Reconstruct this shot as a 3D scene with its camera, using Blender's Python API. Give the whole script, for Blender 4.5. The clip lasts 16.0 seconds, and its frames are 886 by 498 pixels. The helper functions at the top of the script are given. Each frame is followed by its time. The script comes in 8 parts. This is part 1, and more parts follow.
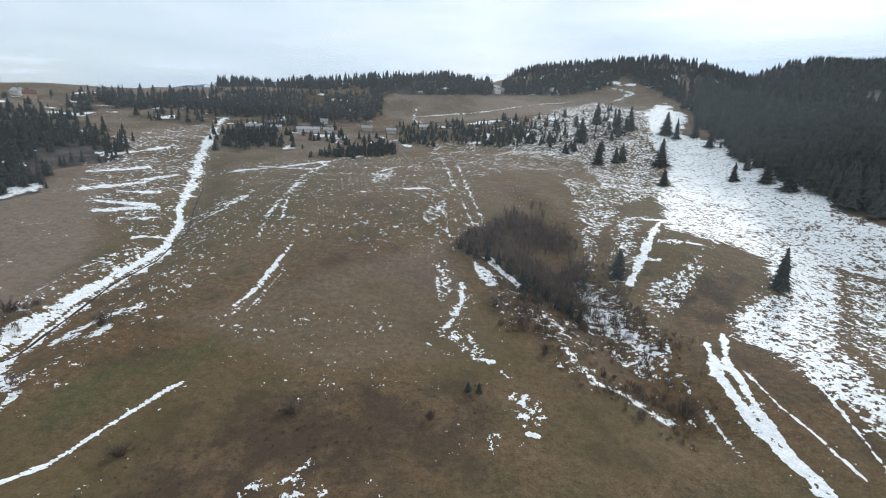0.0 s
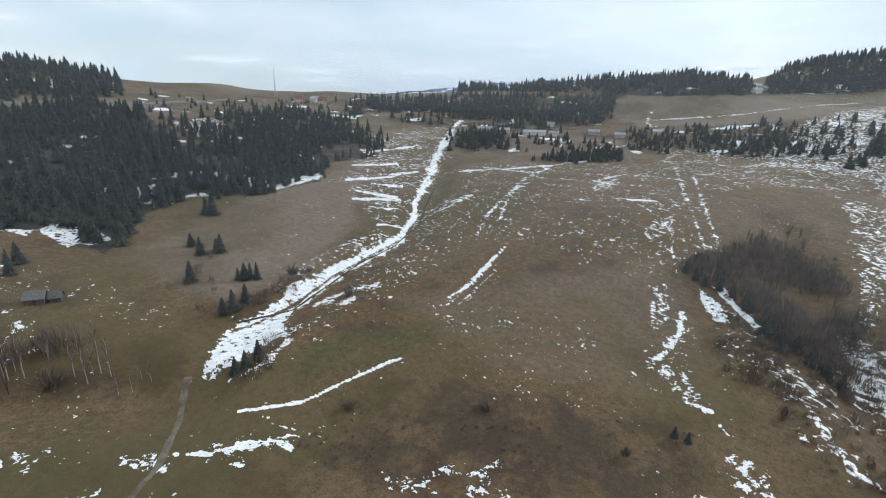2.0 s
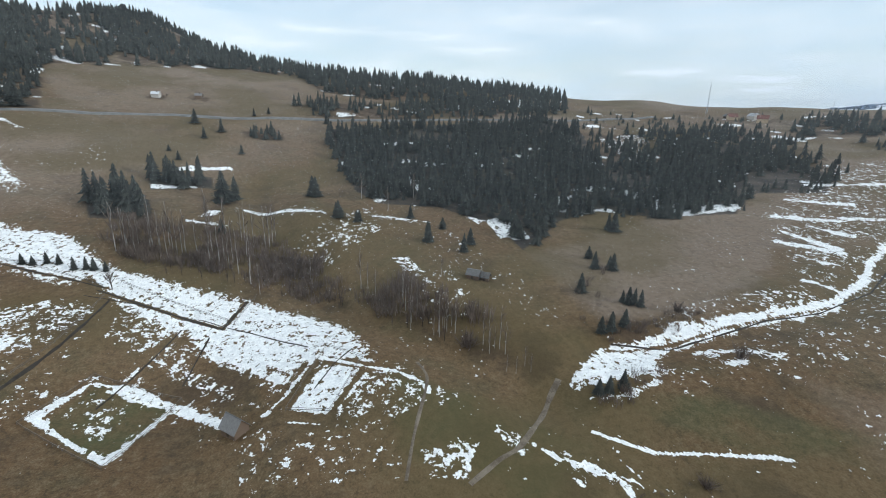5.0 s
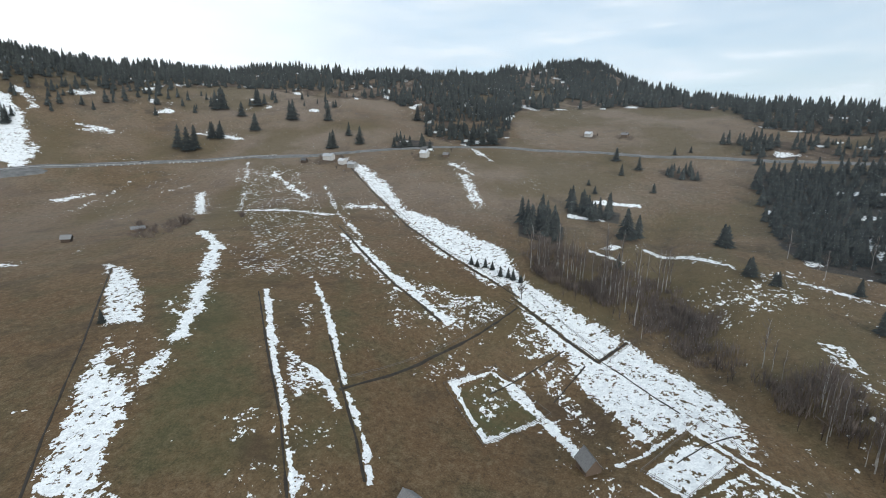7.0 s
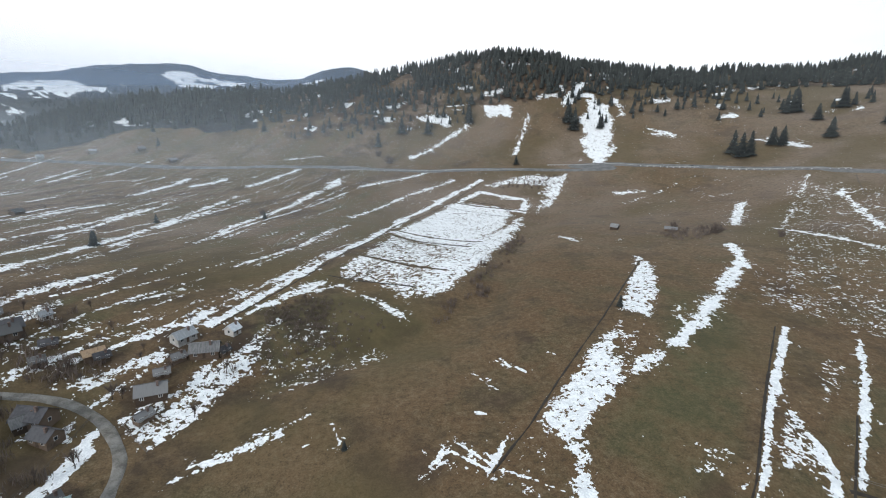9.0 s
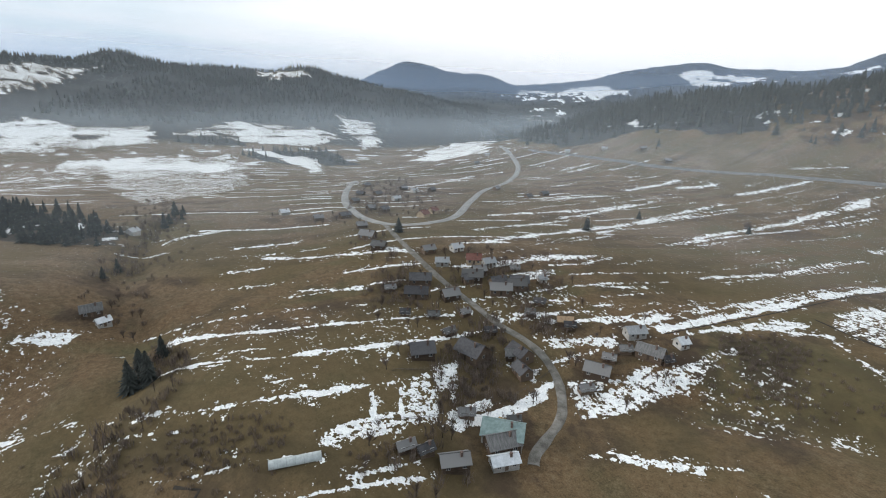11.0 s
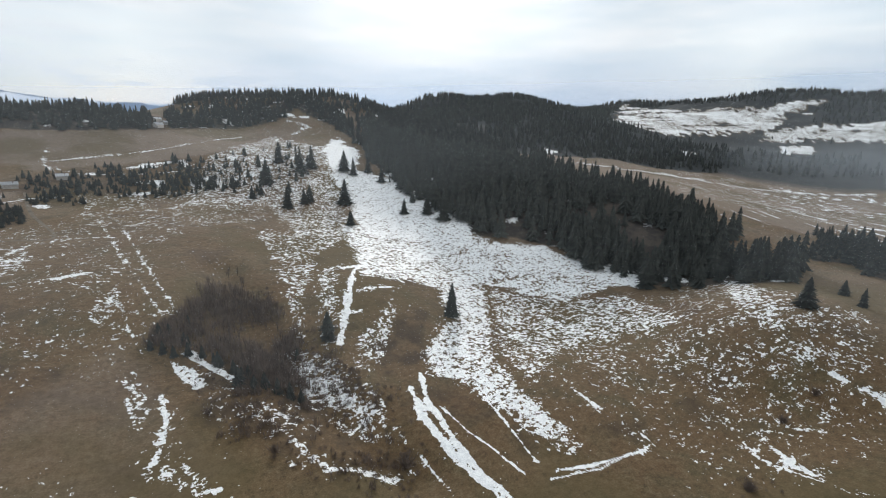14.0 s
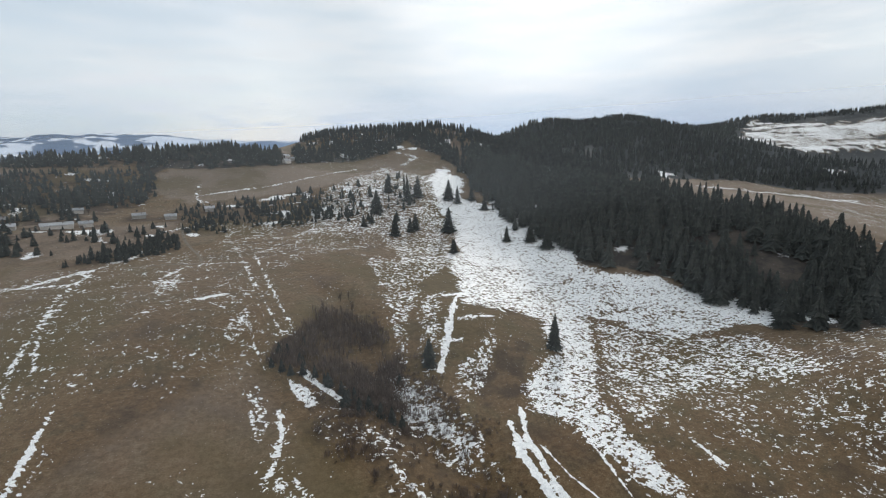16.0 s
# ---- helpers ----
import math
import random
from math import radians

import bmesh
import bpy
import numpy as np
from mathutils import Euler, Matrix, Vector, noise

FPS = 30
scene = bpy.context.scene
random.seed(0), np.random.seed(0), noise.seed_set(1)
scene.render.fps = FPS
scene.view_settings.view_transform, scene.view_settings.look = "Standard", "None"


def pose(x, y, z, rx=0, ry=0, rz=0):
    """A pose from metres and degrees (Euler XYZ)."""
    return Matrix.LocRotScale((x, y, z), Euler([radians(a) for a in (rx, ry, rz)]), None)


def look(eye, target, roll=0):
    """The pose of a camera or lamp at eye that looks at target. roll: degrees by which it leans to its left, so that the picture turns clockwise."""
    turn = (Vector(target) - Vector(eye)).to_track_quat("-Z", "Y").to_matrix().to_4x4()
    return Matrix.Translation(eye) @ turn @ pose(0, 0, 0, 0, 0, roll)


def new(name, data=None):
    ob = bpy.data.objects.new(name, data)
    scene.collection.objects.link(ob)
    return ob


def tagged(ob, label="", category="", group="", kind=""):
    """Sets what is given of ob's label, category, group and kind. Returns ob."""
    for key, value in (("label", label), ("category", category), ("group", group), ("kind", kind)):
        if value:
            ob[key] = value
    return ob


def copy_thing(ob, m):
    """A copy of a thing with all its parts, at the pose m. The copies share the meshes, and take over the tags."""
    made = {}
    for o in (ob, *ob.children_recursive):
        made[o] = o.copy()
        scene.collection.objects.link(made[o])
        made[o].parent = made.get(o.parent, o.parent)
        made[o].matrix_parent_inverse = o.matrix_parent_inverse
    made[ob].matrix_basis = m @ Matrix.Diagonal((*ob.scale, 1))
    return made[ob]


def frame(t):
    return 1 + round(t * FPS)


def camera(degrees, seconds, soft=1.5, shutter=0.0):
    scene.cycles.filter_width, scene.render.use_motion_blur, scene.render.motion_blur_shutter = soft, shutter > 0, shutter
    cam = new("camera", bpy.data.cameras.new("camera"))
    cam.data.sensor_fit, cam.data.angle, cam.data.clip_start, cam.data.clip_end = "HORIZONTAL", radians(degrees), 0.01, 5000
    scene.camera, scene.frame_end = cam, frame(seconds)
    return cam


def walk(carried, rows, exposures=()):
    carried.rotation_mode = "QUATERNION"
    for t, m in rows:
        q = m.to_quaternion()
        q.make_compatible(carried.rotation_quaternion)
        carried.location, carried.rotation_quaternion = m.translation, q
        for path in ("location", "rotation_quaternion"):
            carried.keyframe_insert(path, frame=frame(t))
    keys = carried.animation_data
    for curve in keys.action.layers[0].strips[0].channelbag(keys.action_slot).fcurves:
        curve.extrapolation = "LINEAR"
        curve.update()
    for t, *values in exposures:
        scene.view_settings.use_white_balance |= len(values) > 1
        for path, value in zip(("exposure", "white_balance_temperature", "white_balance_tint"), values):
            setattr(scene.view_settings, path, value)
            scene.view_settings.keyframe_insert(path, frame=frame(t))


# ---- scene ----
# ---- camera: a drone that turns left on the spot and climbs ----
cam = camera(86.4, 16.0, 1.0)
walk(cam, [
    (0.0, pose(0.06, -0.15, 75.16, 73.53, -1.15, -0.02)),
    (0.5, pose(-0.16, 0.05, 75.87, 73.14, -1.23, 6.46)),
    (1.0, pose(-0.39, 0.15, 76.61, 72.91, -1.00, 13.32)),
    (1.5, pose(-0.64, 0.17, 77.39, 72.93, -0.94, 19.46)),
    (2.0, pose(-0.89, 0.13, 78.19, 73.08, -0.85, 26.01)),
    (2.5, pose(-1.15, 0.04, 79.03, 72.61, -0.70, 32.73)),
    (3.0, pose(-1.40, -0.08, 79.90, 72.63, -0.59, 41.23)),
    (3.2, pose(-1.50, -0.14, 80.26, 72.61, -0.50, 44.22)),
    (5.3, pose(-2.39, -0.75, 84.22, 73.55, -1.02, 78.39)),
    (5.5, pose(-2.45, -0.80, 84.62, 73.54, -0.83, 82.47)),
    (6.0, pose(-2.60, -0.90, 85.62, 74.92, -0.35, 94.57)),
    (6.5, pose(-2.72, -0.98, 86.63, 76.49, -0.44, 105.87)),
    (7.0, pose(-2.81, -1.02, 87.65, 76.59, -0.90, 119.51)),
    (7.5, pose(-2.87, -1.02, 88.68, 75.82, -2.61, 134.62)),
    (8.0, pose(-2.90, -0.99, 89.71, 75.54, -1.56, 150.29)),
    (8.5, pose(-2.90, -0.92, 90.73, 75.21, -1.26, 163.89)),
    (9.0, pose(-2.87, -0.81, 91.75, 75.33, -1.50, 179.29)),
    (9.2, pose(-2.85, -0.76, 92.15, 75.41, -1.69, 185.31)),
    (11.3, pose(-2.35, 0.07, 96.21, 73.99, -1.03, 242.60)),
    (11.5, pose(-2.28, 0.16, 96.57, 74.22, -1.18, 248.72)),
    (12.0, pose(-2.08, 0.41, 97.44, 74.44, -1.30, 263.24)),
    (12.5, pose(-1.87, 0.65, 98.27, 75.09, -0.18, 276.16)),
    (13.0, pose(-1.64, 0.88, 99.05, 75.53, -0.30, 292.97)),
    (13.5, pose(-1.39, 1.08, 99.77, 75.16, -0.74, 309.77)),
    (14.0, pose(-1.14, 1.24, 100.43, 75.89, -1.18, 323.47)),
    (14.5, pose(-0.89, 1.36, 101.02, 77.53, 1.43, 332.37)),
    (15.0, pose(-0.63, 1.40, 101.53, 77.68, 1.43, 336.09)),
    (15.5, pose(-0.38, 1.36, 101.96, 78.30, 1.31, 336.05)),
    (16.0, pose(-0.14, 1.22, 102.30, 78.93, 0.85, 335.80)),
], [(0, 0.19, 6180, 9), (3, 0.2, 6120, 8), (5.5, 0.19, 6100, 7), (7, 0.11, 6180, 8), (9, 0.16, 6220, 10), (11.5, 0.2, 6540, 10), (12.5, 0.21, 6560, 10), (13, 0.17, 6560, 10), (14.5, -0.01, 6580, 11), (16, -0.05, 6600, 11)])

# ---- light: a low sun behind thin cloud ----
SUN_TURN, SUN_RISE = radians(36), radians(20)
SUN_WAY = Vector((math.sin(SUN_TURN) * math.cos(SUN_RISE), math.cos(SUN_TURN) * math.cos(SUN_RISE), math.sin(SUN_RISE)))
sun = new("sun", bpy.data.lights.new("sun", "SUN"))
sun.data.energy, sun.data.angle, sun.data.color = 1.6, radians(10), (1.0, 0.96, 0.91)
sun.matrix_world = look(SUN_WAY * 900, (0, 0, 0))


class Nodes:
    """Short ways to write a node tree."""

    def __init__(self, tree):
        self.tree = tree
        tree.nodes.clear()

    def add(self, kind, links=(), **values):
        node = self.tree.nodes.new(kind)
        for key, value in values.items():
            setattr(node, key, value)
        for slot, value in dict(links).items():
            if isinstance(value, bpy.types.NodeSocket):
                self.tree.links.new(value, node.inputs[slot])
            else:
                node.inputs[slot].default_value = value
        return node

    def math(self, how, a, b=0.5, clamp=False):
        return self.add("ShaderNodeMath", {0: a, 1: b}, operation=how, use_clamp=clamp).outputs[0]

    def noise(self, at, scale, detail=4, rough=0.55):
        return self.add("ShaderNodeTexNoise", {"Vector": at, "Scale": scale, "Detail": detail, "Roughness": rough}).outputs[0]

    def mix(self, factor, a, b):
        node = self.add("ShaderNodeMix", {0: factor}, data_type="RGBA")
        for slot, value in ((6, a), (7, b)):
            if isinstance(value, bpy.types.NodeSocket):
                self.tree.links.new(value, node.inputs[slot])
            else:
                node.inputs[slot].default_value = (*value, 1)
        return node.outputs[2]

    def span(self, value, low, high, to_low=0.0, to_high=1.0):
        return self.add("ShaderNodeMapRange", {0: value, 1: low, 2: high, 3: to_low, 4: to_high}, interpolation_type="SMOOTHSTEP").outputs[0]

    def stretch(self, at, scale, turn=(0, 0, 0)):
        return self.add("ShaderNodeMapping", {"Vector": at, "Scale": scale, "Rotation": turn}).outputs[0]


world = bpy.data.worlds.new("sky")
scene.world = world
world.use_nodes = True
n = Nodes(world.node_tree)
at = n.add("ShaderNodeTexCoord").outputs["Generated"]
air = n.add("ShaderNodeTexSky", sky_type="NISHITA", sun_disc=False, sun_elevation=SUN_RISE, sun_rotation=SUN_TURN, air_density=1.0, dust_density=1.5)
blue = n.add("ShaderNodeVectorMath", {0: air.outputs[0], "Scale": 0.15}, operation="SCALE").outputs[0]
veil = n.noise(n.stretch(at, (1.3, 1.3, 5.0)), 1.6, 6, 0.6)
wisps = n.noise(n.stretch(at, (2.5, 2.5, 16.0), (0.05, 0.08, 0)), 1.9, 5, 0.55)
near_sun = n.add("ShaderNodeVectorMath", {0: at, 1: tuple(SUN_WAY)}, operation="DOT_PRODUCT").outputs["Value"]
glow = n.math("POWER", n.span(near_sun, 0.90, 1.01), 1.7)
south = n.add("ShaderNodeVectorMath", {0: at, 1: (0.25, -0.97, 0.05)}, operation="DOT_PRODUCT").outputs["Value"]
cover = n.math("ADD", n.span(veil, 0.3, 0.75, 0.6, 1.0), n.span(south, -0.1, 0.9, 0.0, 0.45), True)
cover = n.math("MAXIMUM", cover, n.span(near_sun, 0.6, 0.95))
cover = n.math("ADD", cover, n.span(wisps, 0.58, 0.72, 0.0, 0.3), True)
cloud = n.mix(n.span(wisps, 0.25, 0.85), (0.63, 0.74, 0.83), (0.84, 0.89, 0.93))
cloud = n.mix(n.span(south, 0.2, 0.95), cloud, (1.12, 1.13, 1.14))
sky = n.mix(cover, blue, cloud)
bright = n.add("ShaderNodeVectorMath", {0: (0.33, 0.32, 0.30), "Scale": glow}, operation="SCALE").outputs[0]
sky = n.add("ShaderNodeVectorMath", {0: sky, 1: bright}, operation="ADD").outputs[0]
back = n.add("ShaderNodeBackground", {"Color": sky, "Strength": 1.0})
n.add("ShaderNodeOutputWorld", {"Surface": back.outputs[0]})

# ---- materials ----


def material(name):
    made = bpy.data.materials.new(name)
    made.use_nodes = True
    return made, Nodes(made.node_tree)


def finish(n, colour, rough=0.9, metal=0.0, height=None, relief=0.3, depth=0.05, spec=0.3):
    links = {"Roughness": rough, "Metallic": metal, "Specular IOR Level": spec}
    links["Base Color"] = colour if isinstance(colour, bpy.types.NodeSocket) else (*colour, 1)
    if height is not None:
        links["Normal"] = n.add("ShaderNodeBump", {"Height": height, "Strength": relief, "Distance": depth}).outputs[0]
    n.add("ShaderNodeOutputMaterial", {"Surface": n.add("ShaderNodeBsdfPrincipled", links).outputs[0]})


def plain(name, low, high, scale=3.0, rough=0.85, metal=0.0, relief=0.3, depth=0.02, stretch=(1, 1, 1), vary=0.0):
    """A surface between two colours, mottled at two scales, and varied from thing to thing."""
    made, n = material(name)
    at = n.stretch(n.add("ShaderNodeTexCoord").outputs["Object"], stretch)
    big, fine = n.noise(at, scale), n.noise(at, scale * 9, 3)
    mixed = n.math("ADD", n.math("MULTIPLY", big, 0.65), n.math("MULTIPLY", fine, 0.35))
    if vary:
        chance = n.add("ShaderNodeObjectInfo").outputs["Random"]
        mixed = n.math("ADD", mixed, n.math("MULTIPLY", n.math("SUBTRACT", chance, 0.5), vary))
    finish(n, n.mix(n.span(mixed, 0.32, 0.68), low, high), rough, metal, fine, relief, depth)
    return made


def foliage(name, low, high):
    """Needles: every tree has a tone of its own, lighter at the tips of its branches."""
    made, n = material(name)
    at = n.add("ShaderNodeTexCoord").outputs["Object"]
    own = n.add("ShaderNodeNewGeometry").outputs["Random Per Island"]
    alone = n.add("ShaderNodeObjectInfo").outputs["Random"]
    rough = n.noise(at, 1.6, 4, 0.7)
    tone = n.math("ADD", n.math("MULTIPLY", n.math("ADD", own, alone), 0.42), n.math("MULTIPLY", n.math("SUBTRACT", rough, 0.5), 1.5), True)
    finish(n, n.mix(tone, low, high), 0.95, 0, rough, 0.8, 0.3, 0.1)
    return made


def ground_material():
    made, n = material("meadow_and_snow")
    at = n.add("ShaderNodeTexCoord").outputs["Object"]

    def mark(name):
        return n.add("ShaderNodeAttribute", attribute_name=name).outputs["Fac"]

    wide, mid, small, fine = n.noise(at, 0.012, 4), n.noise(at, 0.07, 5, 0.6), n.noise(at, 0.5, 5, 0.65), n.noise(at, 2.0, 4, 0.75)
    tuft = n.math("ADD", n.math("MULTIPLY", small, 0.55), n.math("MULTIPLY", fine, 0.45))
    grass = n.mix(n.span(wide, 0.35, 0.65), (0.116, 0.069, 0.032), (0.144, 0.094, 0.048))
    grass = n.mix(n.span(mid, 0.42, 0.7, 0, 0.75), grass, (0.078, 0.066, 0.031))
    grass = n.mix(n.span(tuft, 0.49, 0.62, 0, 0.62), grass, (0.186, 0.142, 0.086))
    grass = n.mix(n.span(tuft, 0.50, 0.37, 0, 0.62), grass, (0.040, 0.031, 0.019))
    grass = n.mix(n.span(n.noise(at, 0.035, 5, 0.65), 0.52, 0.68, 0, 0.75), grass, n.mix(tuft, (0.040, 0.025, 0.016), (0.095, 0.058, 0.034)))
    grass = n.mix(n.span(n.noise(at, 0.85, 3, 0.65), 0.50, 0.70, 0, 0.38), grass, (0.052, 0.038, 0.022))
    grass = n.mix(n.math("MULTIPLY", mark("tan"), n.span(small, 0.2, 0.6, 0.55, 1)), grass, n.mix(small, (0.158, 0.119, 0.088), (0.232, 0.180, 0.140)))
    grass = n.mix(n.math("MULTIPLY", mark("green"), n.span(mid, 0.3, 0.6, 0.4, 1)), grass, n.mix(tuft, (0.035, 0.045, 0.018), (0.09, 0.10, 0.04)))
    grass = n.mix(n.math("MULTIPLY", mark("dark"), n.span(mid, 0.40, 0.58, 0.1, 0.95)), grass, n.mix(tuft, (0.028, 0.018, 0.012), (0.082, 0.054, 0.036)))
    grass = n.mix(n.span(n.noise(at, 0.011, 4, 0.55), 0.47, 0.62, 0, 0.6), grass, n.mix(tuft, (0.066, 0.048, 0.019), (0.110, 0.086, 0.036)))
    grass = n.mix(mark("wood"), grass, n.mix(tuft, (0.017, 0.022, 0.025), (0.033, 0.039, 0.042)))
    drift = n.noise(at, 0.09, 3, 0.5)
    patch = n.noise(at, 0.42, 3, 0.55)
    crumb = n.noise(at, 1.15, 4, 0.62)
    tufts = n.span(n.noise(at, 0.62, 2, 0.55), 0.52, 0.66)
    grain = n.math("ADD", n.math("ADD", n.math("MULTIPLY", patch, 0.46), n.math("MULTIPLY", crumb, 0.38)), n.math("MULTIPLY", drift, 0.16))
    level = n.math("ADD", n.span(grain, 0.33, 0.71, 0.0, 1.0), n.math("MULTIPLY", mark("snow"), 1.14))
    level = n.math("SUBTRACT", level, n.math("MULTIPLY", tufts, 0.35))
    snow = n.span(level, 0.985, 1.03)
    cells = n.add("ShaderNodeTexVoronoi", {"Vector": n.stretch(at, (0.5, 1.0, 1.0), (0, 0, 0.4)), "Scale": 0.19, "Randomness": 1.0})
    chance = n.add("ShaderNodeSeparateColor", {0: cells.outputs["Color"]}).outputs[0]
    spot = n.math("LESS_THAN", n.math("ADD", cells.outputs["Distance"], n.math("MULTIPLY", crumb, 0.40)), n.span(n.math("MULTIPLY", chance, drift), 0.30, 0.60, 0.12, 0.36))
    snow = n.math("MAXIMUM", snow, n.math("MULTIPLY", spot, n.math("GREATER_THAN", mark("snow"), 0.135)))
    far_snow = n.mix(n.span(n.math("MULTIPLY", fine, small), 0.16, 0.34), (0.70, 0.71, 0.71), (0.91, 0.915, 0.90))
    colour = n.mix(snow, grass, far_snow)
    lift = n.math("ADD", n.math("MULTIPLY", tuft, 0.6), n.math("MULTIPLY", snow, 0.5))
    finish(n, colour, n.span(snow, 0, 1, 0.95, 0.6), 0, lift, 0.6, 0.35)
    return made


GROUND = ground_material()
NEEDLES = foliage("spruce_needles", (0.033, 0.037, 0.035), (0.078, 0.084, 0.076))
BARK = plain("spruce_bark", (0.035, 0.026, 0.02), (0.085, 0.066, 0.05), 2.0, 0.95, stretch=(1, 1, 0.2))
TWIGS = plain("bare_twigs", (0.085, 0.066, 0.055), (0.190, 0.150, 0.126), 0.25, 0.95)
BIRCH = plain("birch_bark", (0.16, 0.145, 0.13), (0.46, 0.43, 0.40), 1.5, 0.85, stretch=(1, 1, 2.5))
ASPHALT = plain("road_asphalt", (0.10, 0.10, 0.098), (0.19, 0.185, 0.178), 0.2, 0.85)
PALE_ROAD = plain("pale_gravel_road", (0.21, 0.205, 0.195), (0.34, 0.33, 0.31), 0.2, 0.9)
VILLAGE_GRAVEL = plain("muddy_village_gravel", (0.10, 0.09, 0.075), (0.24, 0.225, 0.20), 0.35, 0.9)
MUD = plain("muddy_track", (0.09, 0.07, 0.05), (0.21, 0.175, 0.135), 0.3, 0.95)
DITCH = plain("wet_ditch", (0.022, 0.018, 0.014), (0.048, 0.039, 0.029), 0.5, 0.8)
CONCRETE = plain("weathered_concrete", (0.30, 0.30, 0.29), (0.5, 0.5, 0.48), 1.5, 0.9)
STEEL = plain("galvanised_steel", (0.28, 0.29, 0.30), (0.42, 0.43, 0.44), 3, 0.5, 0.6)

# ---- the lie of the land ----
# height of the land (m) by distance from the middle of the basin, bearings -180 to 165 in steps of 15 degrees
LAND = []
LAND += [(40, [8, 6, 5, 4, 3, 2, 1, 1, 0, 0, 0, 0, 1, 2, 3, 3, 4, 5, 7, 8, 9, 10, 10, 9])]
LAND += [(70, [10, 8, 7, 7, 8, 8, 5, 2, -1, -1, 0, 1, 2, 3, 4, 5, 6, 7, 8, 8, 9, 11, 13, 12])]
LAND += [(100, [13, 10, 8, 9, 15, 16, 9, 2, 0, -1, 0, 2, 3, 5, 6, 6, 10, 11, 9, 6, 8, 14, 16, 16])]
LAND += [(140, [15, 14, 12, 12, 18, 19, 14, 3, 1, 2, 2, 5, 6, 9, 11, 12, 14, 15, 11, 4, 8, 18, 21, 18])]
LAND += [(190, [18, 17, 20, 21, 21, 17, 12, 6, 3, 3, 3, 8, 13, 19, 18, 17, 18, 20, 15, 12, 15, 22, 25, 22])]
LAND += [(250, [20, 19, 22, 27, 27, 19, 19, 28, 6, 1, 15, 18, 27, 29, 25, 24, 25, 29, 31, 24, 23, 24, 27, 24])]
LAND += [(330, [15, 19, 21, 25, 26, 24, 24, 23, 12, 12, 18, 28, 35, 36, 33, 36, 44, 43, 35, 39, 39, 34, 30, 25])]
LAND += [(430, [24, 26, 27, 24, 23, 22, 23, 27, 40, 47, 31, 38, 44, 49, 51, 53, 61, 63, 64, 64, 66, 52, 33, 29])]
LAND += [(560, [61, 54, 36, 25, 19, 14, 17, 29, 50, 64, 64, 70, 69, 67, 69, 72, 82, 91, 97, 97, 98, 91, 75, 67])]
LAND += [(720, [166, 126, 87, 41, 8, 6, 6, 12, 38, 64, 95, 96, 112, 109, 94, 91, 102, 120, 129, 141, 148, 150, 147, 163])]
LAND += [(930, [176, 133, 118, 50, 0, 1, -3, -5, 31, 75, 117, 144, 104, 99, 79, 73, 100, 112, 149, 203, 180, 184, 185, 182])]
LAND += [(1250, [143, 102, 61, 24, 10, 23, 16, 6, 46, 130, 120, 110, 92, 76, 52, 41, 65, 98, 152, 202, 185, 171, 161, 158])]
LAND += [(1700, [89, 50, 6, 3, 59, 95, 100, 99, 132, 185, 115, 71, 49, 36, 32, 36, 50, 75, 117, 152, 148, 135, 125, 113])]
LAND += [(2400, [72, 45, 42, 45, 199, 225, 241, 238, 213, 159, 84, 30, 13, 11, 22, 43, 49, 53, 59, 66, 70, 69, 70, 73])]
LAND += [(3400, [208, 241, 206, 163, 182, 150, 178, 133, 136, 125, 90, 75, 71, 69, 54, 53, 48, 42, 35, 29, 27, 29, 48, 109])]
LAND += [(4700, [495, 495, 461, 376, 444, 21, 57, 59, 60, 58, 86, 327, 332, 307, 192, 75, 46, 45, 44, 38, 30, 23, 37, 147])]

# knolls and hollows: x, y, radius, height
KNOLLS = [(-110, -700, 80, 11), (-885, -188, 50, 16), (345, 860, 90, 8),
          (3647, -2279, 300, 45), (2222, -853, 170, 55), (2232, -556, 160, -25), (2646, -139, 140, 45), (2495, -3563, 380, 70), (1952, -3831, 260, 70), (894, -4206, 330, 110), (3170, -2755, 250, 60), (2933, -3145, 200, -60), (2476, 348, 300, 20)]

# crests of the skyline
KNOLLS += [(-227, 708, 65, -7), (-147, 708, 60, -2), (12, 709, 60, 4), (167, 893, 75, 9), (294, 830, 75, 4), (376, 807, 75, 15), (436, 787, 75, 7), (-580, 275, 55, 4), (-565, 425, 60, 2), (-556, 467, 60, 5)]
KNOLLS += [(-460, 548, 60, 4), (-509, -675, 70, -4), (-562, -603, 70, 9), (-615, -535, 70, 8), (-614, -430, 65, 14), (-670, -364, 65, 12), (-797, -322, 75, 8), (-892, -273, 80, 4), (-878, -203, 75, 4), (-896, -158, 75, -12)]
KNOLLS += [(-66, -753, 65, 4), (-27, -771, 65, 3), (-104, -741, 65, 2), (-162, -702, 60, 7), (-263, -724, 65, 3), (1287, -4211, 375, -91), (820, -4219, 365, 8), (2426, 341, 210, 26), (2616, -137, 225, 36), (2495, -351, 215, 9)]
KNOLLS += [(2423, -627, 215, 38), (2241, -816, 205, -2), (4002, -2128, 385, -17), (3689, -2305, 370, 48), (3469, -2710, 375, 7), (3345, -3345, 400, -24), (2737, -3440, 375, -73), (1968, 1137, 195, 4), (2092, 931, 195, 18), (2184, 710, 195, 34)]
